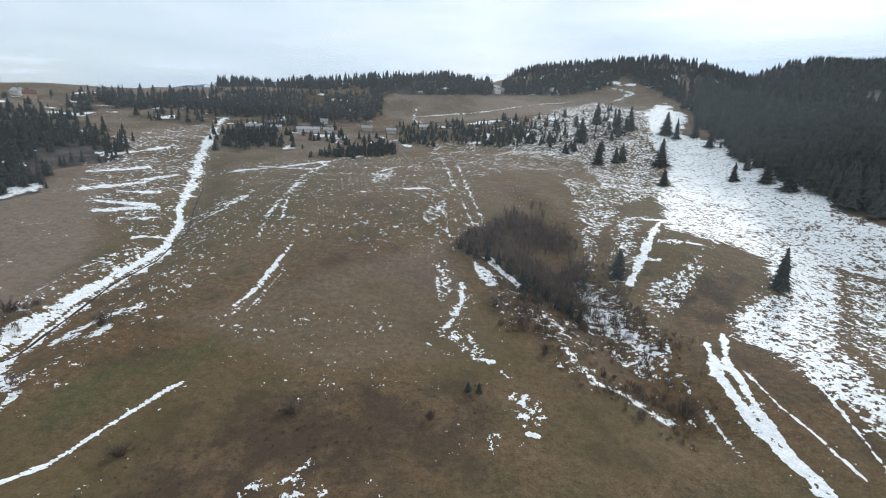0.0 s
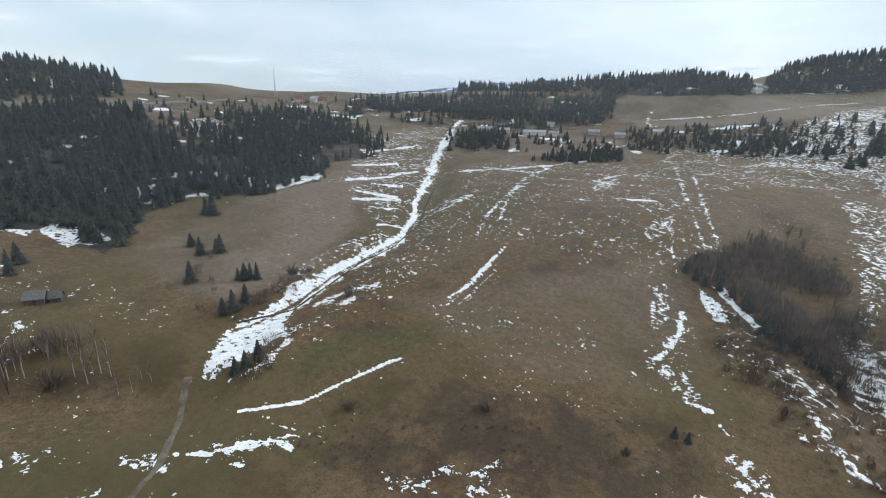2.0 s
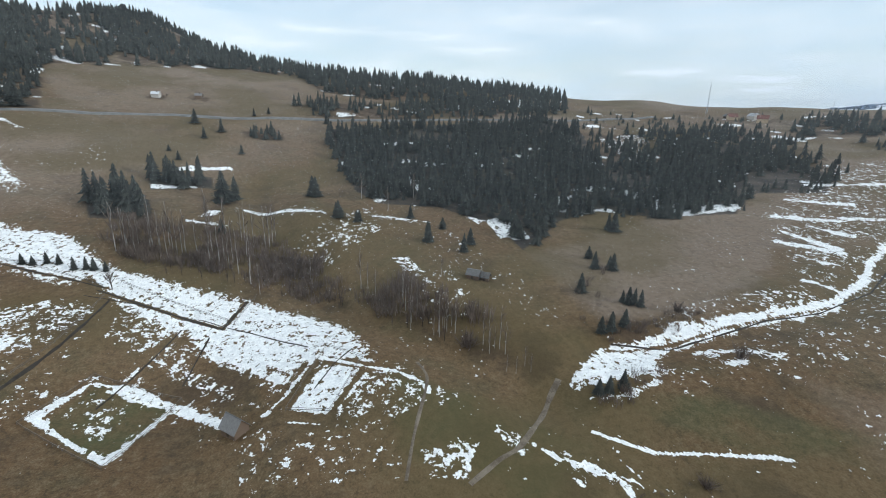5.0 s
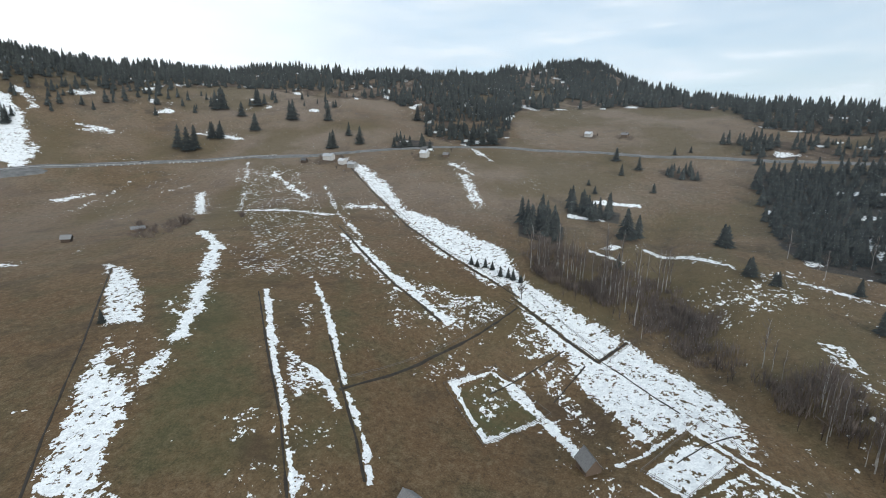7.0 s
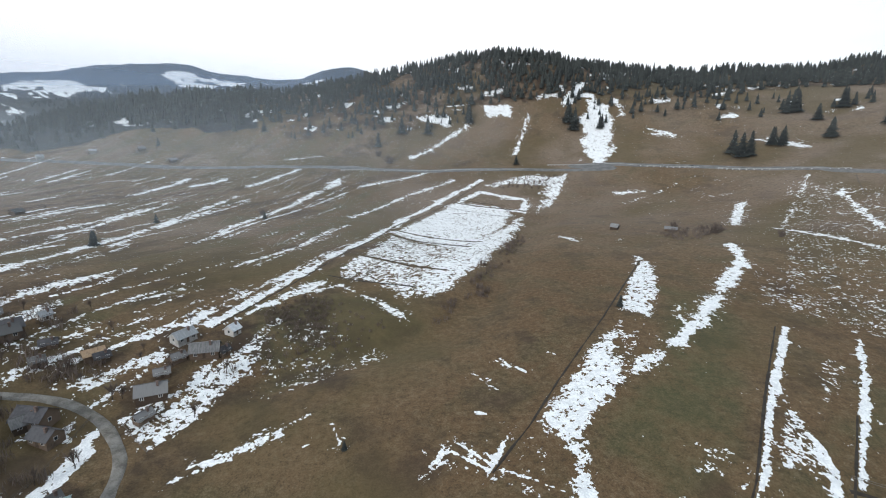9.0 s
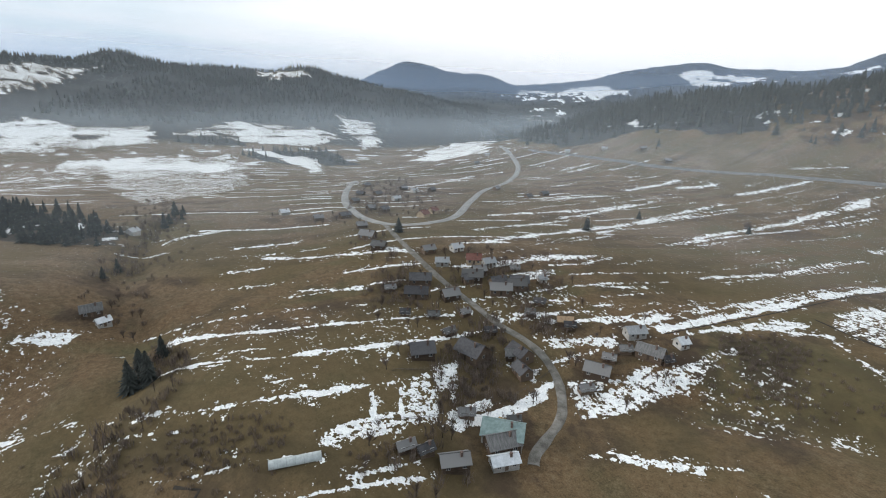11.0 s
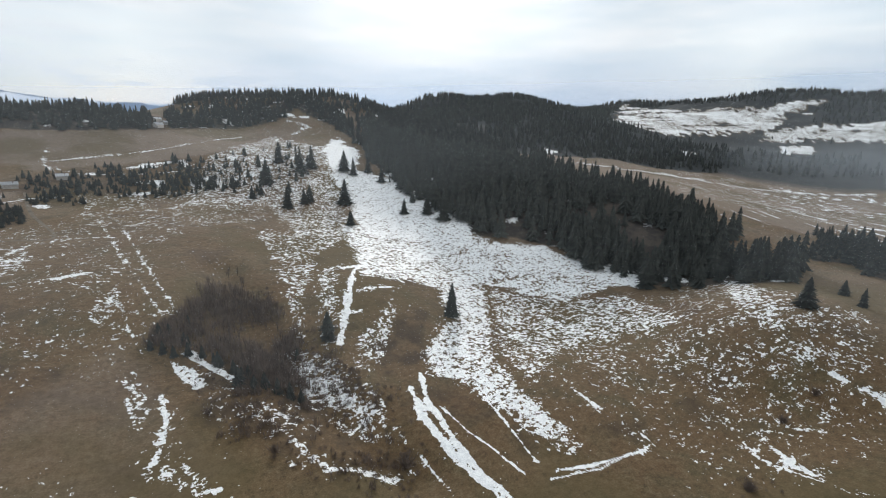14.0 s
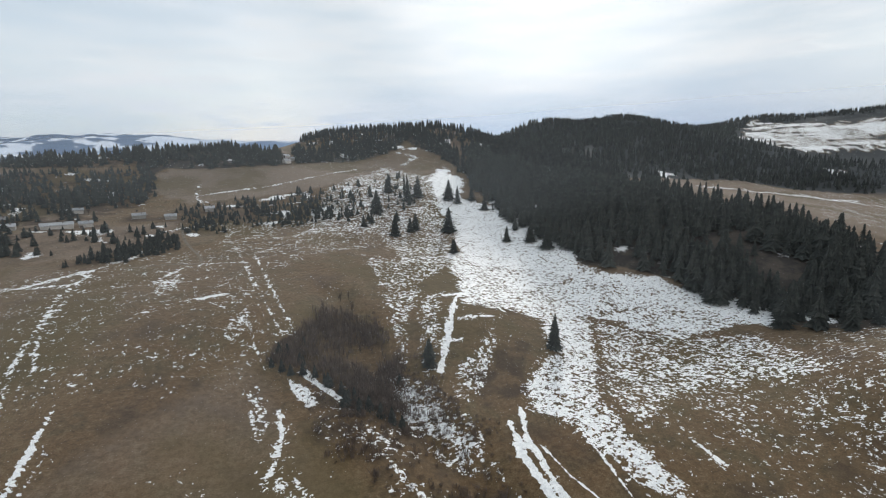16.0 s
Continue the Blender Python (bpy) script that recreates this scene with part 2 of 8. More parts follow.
KNOLLS += [(849, 1222, 125, 55), (1051, 1139, 130, 18), (1143, 1066, 135, 13), (1965, 1325, 200, 27), (618, 4630, 395, -123), (0, 4700, 400, -70), (241, 4608, 390, 22), (1023, 4613, 400, 37)]

# stream beds and gullies: depth, half width, way
GULLIES = [
    (3.0, 9, [(-154, 316), (-122, 229), (-109, 184), (-109, 152), (-109, 120), (-113, 90)]),
    (4.5, 12, [(50, 275), (50, 218), (54, 172), (59, 140), (65, 102)]),
    (4.0, 13, [(48, -137), (21, -154), (-6, -166), (-28, -197), (-64, -300), (-108, -430)]),
    (5.0, 14, [(-330, -28), (-213, -8), (-158, 22), (-132, 41), (-102, 57)]),
    (3.5, 10, [(330, -24), (245, -3), (168, -5), (139, 14), (105, 30)]),
]


def lattice(x, y, seed):
    """Smooth value noise in -1 to 1, one cell a unit."""
    table = np.random.RandomState(seed).uniform(-1, 1, (64, 64))
    i, j = np.floor(x).astype(int), np.floor(y).astype(int)
    u, v = x - i, y - j
    u, v = u * u * (3 - 2 * u), v * v * (3 - 2 * v)
    a, b = table[i % 64, j % 64], table[(i + 1) % 64, j % 64]
    c, d = table[i % 64, (j + 1) % 64], table[(i + 1) % 64, (j + 1) % 64]
    return (a + (b - a) * u) * (1 - v) + (c + (d - c) * u) * v


def way_distance(x, y, way):
    """Distance of points from a line of straight pieces."""
    best = np.full(np.shape(x), 1e9)
    for (ax, ay), (bx, by) in zip(way, way[1:]):
        dx, dy = bx - ax, by - ay
        s = np.clip(((x - ax) * dx + (y - ay) * dy) / (dx * dx + dy * dy + 1e-9), 0, 1)
        best = np.minimum(best, np.hypot(x - ax - s * dx, y - ay - s * dy))
    return best


def inside(x, y, ring):
    """Whether points lie in a closed outline."""
    hit = np.zeros(np.shape(x), bool)
    for (ax, ay), (bx, by) in zip(ring, ring[1:] + ring[:1]):
        hit ^= ((ay > y) != (by > y)) & (x < (bx - ax) * (y - ay) / (by - ay + 1e-9) + ax)
    return hit


def cubic(u):
    return (-.5 * u + u * u - .5 * u ** 3, 1 - 2.5 * u * u + 1.5 * u ** 3, .5 * u + 2 * u * u - 1.5 * u ** 3, -.5 * u * u + .5 * u ** 3)


def land(x, y):
    """Height of the ground at points of the plan."""
    x, y = np.asarray(x, float), np.asarray(y, float)
    heights = np.array([row for _, row in LAND], float)
    steps = np.log([r for r, _ in LAND])
    rings, turns = heights.shape
    r = np.hypot(x, y)
    q = np.clip(np.interp(np.log(np.maximum(r, 1)), steps, np.arange(rings)), 0, rings - 1.001)
    i = q.astype(int)
    s = (np.degrees(np.arctan2(-x, y)) + 180) / 360 * turns
    j = np.floor(s).astype(int)
    z = 0
    for a, wa in enumerate(cubic(q - i)):
        for b, wb in enumerate(cubic(s - j)):
            z = z + wa * wb * heights[np.clip(i - 1 + a, 0, rings - 1), (j - 1 + b) % turns]
    near = np.clip(r / 40, 0, 1)
    z = z * near + heights[0].mean() * (1 - near)
    for kx, ky, kr, kh in KNOLLS:
        z = z + kh * np.exp(-((x - kx) ** 2 + (y - ky) ** 2) / kr ** 2)
    for depth, half, way in GULLIES:
        z = z - depth * np.exp(-(way_distance(x, y, way) / half) ** 2)
    far = np.clip(r / 600, .3, 4)
    return z + far * (1.1 * lattice(x / 47, y / 47, 3) + .5 * lattice(x / 19, y / 19, 4)) + .14 * lattice(x / 5, y / 5, 5) + 14 * np.clip((r - 1100) / 1500, 0, 1) * (lattice(x / 230, y / 230, 6) + .5 * lattice(x / 90, y / 90, 7))

# ---- what covers the ground ----
STRIPS, BARE, AREAS, TRACKS, DITCHES, WOODS, FAR_WOODS, BRUSH = [], [], [], [], [], [], [], []


def strip(width, cover, *way):
    STRIPS.append((width, cover, list(way)))


def bare(width, *way):
    BARE.append((width, list(way)))


def area(kind, cover, *ring):
    AREAS.append((kind, cover, list(ring)))


def yard(x, y, size):
    """Trampled dark ground round a house."""
    ring = [(x + size * (1 + .3 * math.sin(2.1 * k + x)) * math.cos(k * .898), y + size * (1 + .3 * math.cos(1.7 * k + y)) * math.sin(k * .898)) for k in range(7)]
    AREAS.append(("dark", .9, ring))


def track(width, *way):
    TRACKS.append((width, list(way)))


def ditch(width, *way):
    DITCHES.append((width, list(way)))


def wood(spacing, low, high, *ring):
    WOODS.append((spacing, low, high, list(ring)))


def clearing(x, y):
    """Whether points lie in one of the open snowy clearings of the far hills."""
    hit = np.zeros(np.shape(x), bool)
    for kind, cover, ring in AREAS:
        if kind == "snow" and cover >= .5 and math.hypot(*np.mean(ring, 0)) > 950:
            hit |= inside(x, y, ring)
    return hit


def far_wood(spacing, *ring):
    FAR_WOODS.append((spacing, list(ring)))


def brush(spacing, low, high, *ring):
    BRUSH.append((spacing, low, high, list(ring)))


# snow in the gully and on the front hillside
strip(6.6, 0.85, (-213.8, 479.2), (-194.9, 417.0), (-167.2, 328.5), (-143.3, 267.0))
strip(4.7, 0.95, (-143.3, 267.0), (-132.2, 235.7), (-119.3, 209.0), (-112.3, 182.9))
strip(7.9, 0.95, (-112.3, 182.9), (-113.1, 165.5), (-115.3, 148.9), (-115.1, 131.6), (-114.0, 118.6))
area("snow", 0.9, (-117.3, 134.5), (-111.1, 135.9), (-108.9, 110.0), (-108.4, 105.7), (-99.7, 95.4), (-100.5, 82.2), (-99.7, 71.2), (-103.8, 68.5), (-108.2, 75.4), (-117.4, 90.2), (-117.2, 109.3), (-120.8, 123.8))
bare(1, (-111.2, 181.2), (-113.0, 161.1), (-114.2, 136.8), (-112.4, 114.0), (-113.4, 98.4), (-115.6, 90.3))
area("snow", 0.35, (-244.2, 360.8), (-211.2, 452.2), (-145.0, 274.3), (-120.2, 207.7), (-126.2, 186.1), (-166.8, 220.5), (-202.9, 264.4))
strip(4.8, 0.85, (-207.3, 276.8), (-185.9, 300.7))
strip(5.8, 0.85, (-189.3, 248.8), (-171.6, 269.6))
strip(4.3, 0.85, (-170.7, 231.4), (-144.2, 231.4))
strip(5.9, 0.85, (-219.6, 311.9), (-197.7, 346.6))
strip(3.9, 0.85, (-161.1, 217.8), (-139.8, 227.0))
strip(3.5, 0.85, (-139.1, 211.4), (-126.5, 216.0))
strip(3.2, 0.85, (-127.1, 190.0), (-117.7, 194.9))
strip(5.2, 0.85, (-172.3, 277.9), (-162.4, 291.1))
strip(4.7, 0.85, (-171.4, 249.9), (-153.7, 253.6))
area("snow", 0.36, (-131.9, 130.5), (-126.2, 186.1), (-114.1, 181.1), (-120.4, 132.0), (-122.6, 115.1))
strip(5.1, 0.6, (-114.0, 214.5), (-107.0, 227.1), (-104.4, 248.4))
strip(4.3, 0.55, (-105.7, 116.9), (-101.8, 130.1), (-92.6, 135.8))
strip(3.1, 0.6, (-99.7, 95.4), (-98.2, 103.0), (-96.3, 111.0), (-96.9, 123.5))
strip(1.9, 0.55, (-95.0, 75.1), (-94.2, 81.5), (-95.9, 93.5))
strip(1.9, 0.7, (-80.7, 333.1), (-86.5, 296.2), (-83.1, 251.3), (-82.2, 221.4), (-77.4, 193.8))
strip(1.6, 0.6, (-81.6, 306.1), (-82.7, 265.7), (-79.4, 240.2), (-74.0, 215.3))
strip(1.5, 0.9, (-61.0, 193.5), (-62.3, 174.8), (-62.6, 159.7), (-63.5, 150.6), (-66.0, 141.1))
strip(0.9, 0.6, (-57.9, 166.0), (-59.9, 150.0), (-61.1, 137.2))
strip(0.9, 0.5, (-62.9, 146.6), (-65.9, 129.4))
strip(4.8, 0.75, (-134.6, 305.5), (-106.1, 320.0), (-78.8, 342.4), (-62.1, 364.6))
strip(4.9, 0.6, (-123.2, 319.9), (-80.1, 315.0))
area("snow", 0.5, (-46.4, 308.3), (-32.0, 323.7), (-29.9, 290.9), (-41.4, 278.4))
strip(3.6, 0.9, (-19.8, 272.0), (-7.8, 277.6))
strip(2.2, 0.8, (-19.8, 272.0), (-8.0, 255.3))
strip(1.2, 0.6, (-0.9, 383.8), (4.5, 325.0), (7.4, 277.1))
strip(1.4, 0.65, (11.0, 365.8), (15.9, 287.4), (19.5, 247.4), (23.6, 220.6))
strip(0.9, 0.55, (0.9, 243.6), (3.1, 220.9), (6.2, 201.2))
area("snow", 0.5, (-9.2, 232.9), (3.2, 258.3), (3.9, 232.1), (-7.1, 223.2))
strip(0.9, 0.5, (-30.8, 194.4), (-16.2, 213.2))
area("snow", 0.46, (-3.3, 190.2), (3.2, 193.2), (5.1, 168.3), (3.4, 159.7), (-0.2, 158.2), (-2.1, 173.1))
strip(2.7, 0.85, (9.3, 174.1), (8.1, 159.8), (4.8, 146.1), (1.6, 141.7))
area("snow", 0.46, (2.5, 139.0), (10.8, 145.1), (15.0, 125.9), (12.0, 122.5), (5.3, 131.0))
strip(2.1, 0.9, (14.9, 123.4), (16.6, 123.5))
strip(0.9, 0.7, (17.5, 119.5), (20.0, 116.0))
area("snow", 0.46, (19.7, 112.8), (23.8, 109.0), (25.0, 104.0), (21.9, 97.0), (18.8, 100.0), (18.1, 107.1))
strip(2.7, 1, (22.0, 94.7), (23.8, 94.2))
strip(1.2, 0.9, (18.5, 89.9), (20.3, 91.6))
area("snow", 0.4, (10.3, 93.5), (16.2, 95.6), (17.9, 88.4), (12.4, 86.2))
strip(1.3, 1, (-85.3, 65.5), (-81.1, 69.7), (-75.7, 76.4), (-72.7, 85.1), (-68.7, 94.1), (-65.5, 100.5), (-63.6, 103.8))
strip(1.6, 0.85, (-82.5, 49.8), (-79.3, 52.4), (-75.8, 58.4), (-72.4, 62.4), (-69.6, 64.0))
strip(1.8, 0.9, (-70.7, 63.3), (-68.4, 63.5))
strip(0.9, 0.6, (-77.2, 66.5), (-66.9, 69.5))
area("snow", 0.2, (-77.7, 135.8), (-17.6, 157.0), (-10.6, 110.8), (-31.1, 96.6), (-51.5, 107.3))
strip(1.4, 0.7, (-42.8, 64.8), (-37.8, 68.5))
strip(0.9, 0.6, (-36.0, 74.0), (-30.4, 75.8), (-26.5, 82.8))
area("snow", 0.55, (-89.2, 40.8), (-93.8, 41.8), (-87.5, 47.5), (-81.9, 47.7), (-80.0, 44.1))
area("snow", 0.24, (-150.2, 320.3), (-9.4, 389.4), (27.3, 222.7), (-4.4, 189.7), (-39.8, 201.8), (-72.8, 189.0))
area("snow", 0.33, (-12.6, 457.2), (90.7, 456.2), (84.5, 393.7), (23.6, 312.0), (-8.4, 366.5))
area("snow", 0.27, (-128.2, 241.8), (-101.4, 263.2), (-77.6, 187.5), (-83.7, 117.0), (-90.3, 93.7), (-98.9, 99.1))

strip(2.2, 0.8, (-31.9, 546.9), (10.4, 563.8), (70.4, 583.7), (161.9, 649.1))
strip(2.5, 0.7, (-29.3, 588.9), (-33.0, 542.4), (-21.6, 511.2))
strip(3, 0.75, (-52.0, 430.6), (-38.2, 441.2), (-19.6, 445.5))
strip(2, 0.7, (-23.4, 526.6), (-4.6, 508.1), (58.4, 504.7), (111.0, 520.1))
strip(2, 0.7, (-42.3, 314.2), (-30.4, 333.1), (-10.8, 339.2), (5.2, 337.4))
strip(1.8, 0.6, (15.5, 362.6), (40.3, 380.3), (89.0, 429.1))
strip(1.8, 0.6, (-13.4, 391.4), (8.9, 407.3), (36.2, 403.3))

# snow on the shoulder below the spruce wood
strip(0.9, 0.6, (-29.5, 190.9), (-22.7, 201.7), (-15.9, 210.1))
area("snow", 0.9, (14.2, 194.5), (21.5, 188.0), (23.9, 174.8), (19.3, 173.7), (14.1, 187.1))
area("snow", 0.6, (56.1, 187.0), (65.5, 176.8), (70.8, 154.1), (69.6, 137.2), (63.4, 138.4), (57.0, 155.3), (51.3, 172.3))
area("snow", 0.45, (79.4, 268.4), (77.4, 223.1), (67.3, 192.1), (58.4, 193.9), (68.7, 215.7))
strip(3.9, 0.95, (137.2, 266.6), (116.6, 246.7), (100.6, 219.0), (90.2, 201.5), (79.8, 185.0))
area("snow", 0.48, (108.1, 199.4), (119.1, 201.3), (100.8, 175.4), (88.2, 163.0), (86.8, 167.9))
area("snow", 0.22, (-115.3, 347.0), (-13.8, 333.1), (10.8, 223.5), (-4.7, 194.0), (-59.0, 195.7))
area("snow", 0.2, (170.7, 166.9), (241.1, 95.4), (167.5, 61.1), (99.9, 95.1))
strip(3, 0.85, (113.1, 254.5), (126.8, 255.6), (137.9, 240.3))
strip(2, 0.85, (100.3, 223.5), (125.4, 218.9))
strip(1.4, 0.8, (89.3, 203.5), (99.6, 202.7))
area("snow", 0.97, (268.5, 612.6), (267.1, 528.1), (232.9, 475.2), (264.4, 421.4), (244.3, 333.5), (241.7, 291.1), (231.5, 271.5), (256.5, 241.6), (280.3, 197.8), (279.5, 157.6), (262.2, 150.6), (255.9, 202.6), (230.3, 244.2), (205.3, 279.9), (160.4, 312.2), (181.7, 384.6), (196.1, 439.0), (232.0, 564.0))
area("snow", 0.67, (156.6, 353.5), (229.4, 297.5), (265.8, 211.1), (271.6, 156.5), (216.7, 169.7), (192.2, 213.0), (157.7, 203.7), (144.4, 219.0), (119.5, 241.5))
area("snow", 0.66, (158.8, 222.2), (195.1, 216.3), (166.7, 179.4), (131.8, 137.4), (124.8, 113.8), (118.9, 89.4), (115.4, 75.2), (110.2, 82.1), (105.8, 103.6), (106.9, 126.7), (102.0, 146.6), (109.3, 163.7), (139.2, 184.5))
area("snow", 0.55, (189.5, 210.0), (219.9, 172.4), (252.2, 148.0), (226.0, 99.4), (196.0, 118.4), (167.3, 129.0), (131.6, 114.1), (131.8, 137.4))
area("snow", 0.36, (219.9, 172.4), (286.2, 113.0), (252.7, 36.6), (193.4, 23.1), (165.3, 38.1), (170.7, 66.5), (153.1, 90.0), (156.9, 120.6))
area("snow", 0.58, (298.9, 121.6), (289.0, 99.7), (222.1, 59.4), (217.8, 67.9), (237.8, 90.0))
area("snow", 0.5, (94.7, 542.3), (201.1, 660.9), (238.2, 561.5), (206.5, 435.1), (147.5, 314.2), (112.8, 283.6), (107.6, 320.2), (116.1, 396.6), (85.6, 415.1), (43.8, 406.1), (76.7, 477.7))
area("snow", 0.45, (85.7, 350.2), (127.1, 317.7), (91.3, 240.0), (68.9, 213.1), (77.3, 273.1))
area("snow", 0.48, (87.3, 184.4), (124.0, 210.5), (112.5, 191.4), (82.3, 159.1), (72.6, 160.2))
area("snow", 0.5, (97.7, 255.8), (113.7, 259.9), (80.3, 187.4), (69.5, 175.2), (78.2, 208.2))
strip(3.3, 1, (89.6, 142.0), (82.7, 122.4), (80.8, 103.6), (80.3, 89.1), (82.4, 79.3))
strip(1, 0.95, (91.2, 123.9), (90.6, 106.9), (91.7, 99.5), (92.6, 82.6))
strip(0.9, 0.95, (97.6, 77.0), (112.9, 71.2), (134.8, 67.5))
strip(2.2, 0.85, (141.2, 104.9), (138.7, 89.9))
strip(1.4, 0.8, (138.3, 73.7), (136.4, 66.4))
area("snow", 0.5, (163.7, 52.0), (170.7, 49.6), (167.4, 40.3), (163.3, 40.5), (163.3, 48.5))
strip(2.2, 0.9, (210.4, 45.6), (209.5, 36.7))
strip(5.5, 0.62, (40.0, 132.8), (41.4, 124.7), (44.3, 116.7), (53.5, 113.1), (61.8, 106.9))
strip(1.5, 0.6, (37.8, 154.6), (42.5, 145.6))
strip(0.9, 0.6, (73.1, 111.5), (71.8, 91.8))
area("snow", 0.55, (55.5, 190.6), (62.5, 189.1), (65.0, 154.3), (71.0, 126.1), (62.5, 130.7), (58.1, 159.8))
area("snow", 0.33, (-16.3, 399.0), (125.3, 425.3), (105.7, 363.4), (5.2, 337.4))
strip(0.9, 0.65, (4.6, 325.6), (9.4, 282.9), (12.9, 245.5), (16.7, 225.2))
area("snow", 0.25, (213.6, 173.5), (233.5, 32.5), (197.1, 11.6), (137.1, 34.9), (131.0, 89.5))
strip(2.8, 1, (99.0, 148.6), (89.4, 129.9), (84.4, 107.4), (82.1, 92.2), (82.7, 80.7))
strip(1.4, 0.8, (154.7, 39.7), (162.8, 37.5), (155.0, 36.6))
strip(2.7, 0.75, (158.8, 37.6), (154.2, 23.0))
strip(2.4, 0.8, (210.9, 27.1), (206.8, 15.1))

# snow on the brook plots
area("snow", 0.95, (-246.8, -105.1), (-224.0, -92.0), (-216.6, -77.6), (-209.4, -61.3), (-199.8, -47.6), (-180.6, -17.9), (-157.8, 11.8), (-144.1, 17.3), (-127.7, 16.1), (-136.2, 2.9), (-128.4, -5.8), (-138.5, -14.9), (-150.7, -27.1), (-162.1, -38.4), (-176.6, -53.5), (-194.2, -70.8))
ditch(0.8, (-198.1, -74.2), (-182.6, -50.7), (-166.8, -28.2), (-182.9, -21.4))
bare(1.65, (-198.1, -74.2), (-182.6, -50.7), (-166.8, -28.2), (-182.9, -21.4))
area("snow", 0.38, (-182.0, -63.1), (-174.9, -44.9), (-160.3, -53.3), (-166.0, -64.2))
strip(0.9, 0.85, (-173.0, -44.5), (-146.5, -50.5))
strip(0.9, 0.8, (-165.2, -37.0), (-148.2, -39.5))
area("snow", 0.24, (-150.5, -34.5), (-147.9, -23.0), (-127.7, -7.4), (-119.9, -11.9), (-126.5, -20.5))
bare(5, (-148.8, -32.4), (-137.0, -21.8), (-124.9, -13.9))
bare(4, (-162.2, -45.2), (-154.2, -49.9))
strip(3.4, 0.85, (-161.9, -36.4), (-146.3, -22.8), (-127.7, -7.4))
strip(2, 0.95, (-128.7, -66.6), (-118.4, -56.1), (-109.5, -46.1))
strip(2, 0.9, (-129.0, -67.4), (-144.0, -59.9))
strip(2.9, 0.88, (-144.0, -59.9), (-140.8, -49.8), (-131.2, -37.6), (-120.1, -25.9), (-113.2, -17.4))
strip(1.4, 0.85, (-109.5, -46.1), (-119.0, -42.1), (-129.1, -37.1))
area("snow", 0.47, (-129.4, -63.2), (-140.1, -57.8), (-131.4, -47.2), (-117.6, -50.3))
area("snow", 0.92, (-131.4, 2.7), (-125.0, 14.1), (-107.2, 3.3), (-113.4, -5.5))
strip(1.5, 1, (-136.5, 2.0), (-120.7, -7.2), (-115.0, -12.3))
strip(1.9, 0.95, (-135.2, 2.9), (-124.8, 14.9), (-118.6, 23.9), (-111.1, 29.4), (-107.5, 29.3))
strip(1, 0.9, (-109.1, -6.8), (-104.4, 1.7))
strip(1, 0.85, (-121.1, 15.0), (-109.2, 6.3))
area("snow", 0.5, (-121.6, 15.4), (-111.2, 27.9), (-104.2, 27.8), (-99.3, 19.5), (-105.5, 10.4))
area("snow", 0.45, (-111.1, 31.0), (-105.5, 38.8), (-99.7, 29.5))
strip(1.1, 0.8, (-107.5, -11.8), (-100.1, -11.9), (-93.5, -6.3))
bare(1.2, (-124.4, 14.4), (-107.5, 4.0))
bare(1, (-131.2, 3.6), (-117.4, -5.6), (-112.8, -9.9))
area("snow", 0.55, (-88.4, 22.6), (-87.5, 36.8), (-78.8, 31.3), (-79.8, 21.9))
area("snow", 0.3, (-107.4, -18.2), (-101.5, 18.5), (-81.4, 19.8), (-85.9, -15.5))
area("snow", 0.28, (-195.5, -146.9), (-166.2, -86.3), (-139.7, -81.0), (-134.0, -97.9))
area("snow", 0.25, (-164.0, -95.8), (-177.2, -67.7), (-128.6, -67.2), (-116.2, -82.3))
strip(8.1, 0.95, (-345.8, -71.6), (-355.9, -44.0))
strip(4.4, 0.75, (-280.0, -28.0), (-269.9, -8.2), (-250.2, 13.2))
area("snow", 0.6, (-198.1, 37.6), (-196.0, 44.8), (-179.2, 48.2), (-183.8, 39.8))
area("snow", 0.85, (-232.7, 95.1), (-235.0, 105.3), (-212.2, 102.3), (-208.4, 94.4))
area("snow", 0.8, (-240.6, 85.4), (-232.7, 95.1), (-227.3, 90.0))
area("snow", 0.7, (-250.4, 148.4), (-251.6, 161.1), (-230.0, 143.9), (-231.1, 139.7))
area("snow", 0.5, (-371.3, 253.6), (-386.7, 322.1), (-267.1, 228.4), (-298.7, 240.3))
strip(2.4, 0.7, (-243.8, 36.7), (-233.1, 64.7))
strip(2.6, 0.7, (-260.8, -53.2), (-249.2, -34.1))
area("snow", 0.2, (-240.2, 36.2), (-219.2, 78.3), (-143.8, 92.2), (-124.0, 79.0), (-188.9, 53.1))

# snow on the slope below the main road
area("snow", 0.94, (-353.2, -306.2), (-345.7, -279.7), (-305.9, -219.8), (-273.6, -182.2), (-262.2, -140.3), (-247.2, -99.1), (-214.5, -73.4), (-202.6, -83.1), (-223.3, -126.1), (-261.6, -183.4), (-300.0, -237.4))
ditch(0.8, (-357.9, -313.6), (-300.0, -237.4), (-249.2, -165.9), (-223.2, -118.9), (-199.7, -72.0))
bare(1.8, (-357.9, -313.6), (-300.0, -237.4), (-249.2, -165.9), (-223.2, -118.9), (-199.7, -72.0))
strip(7.8, 0.88, (-218.1, -190.4), (-196.8, -152.6), (-177.1, -117.8), (-161.5, -87.9))
ditch(1, (-228.2, -203.7), (-176.4, -123.6), (-159.9, -89.6))
bare(1.5, (-228.2, -203.7), (-176.4, -123.6), (-159.9, -89.6))
area("snow", 0.48, (-185.0, -129.7), (-192.9, -78.9), (-184.0, -69.8), (-166.4, -74.9), (-155.6, -82.1), (-177.1, -108.5))
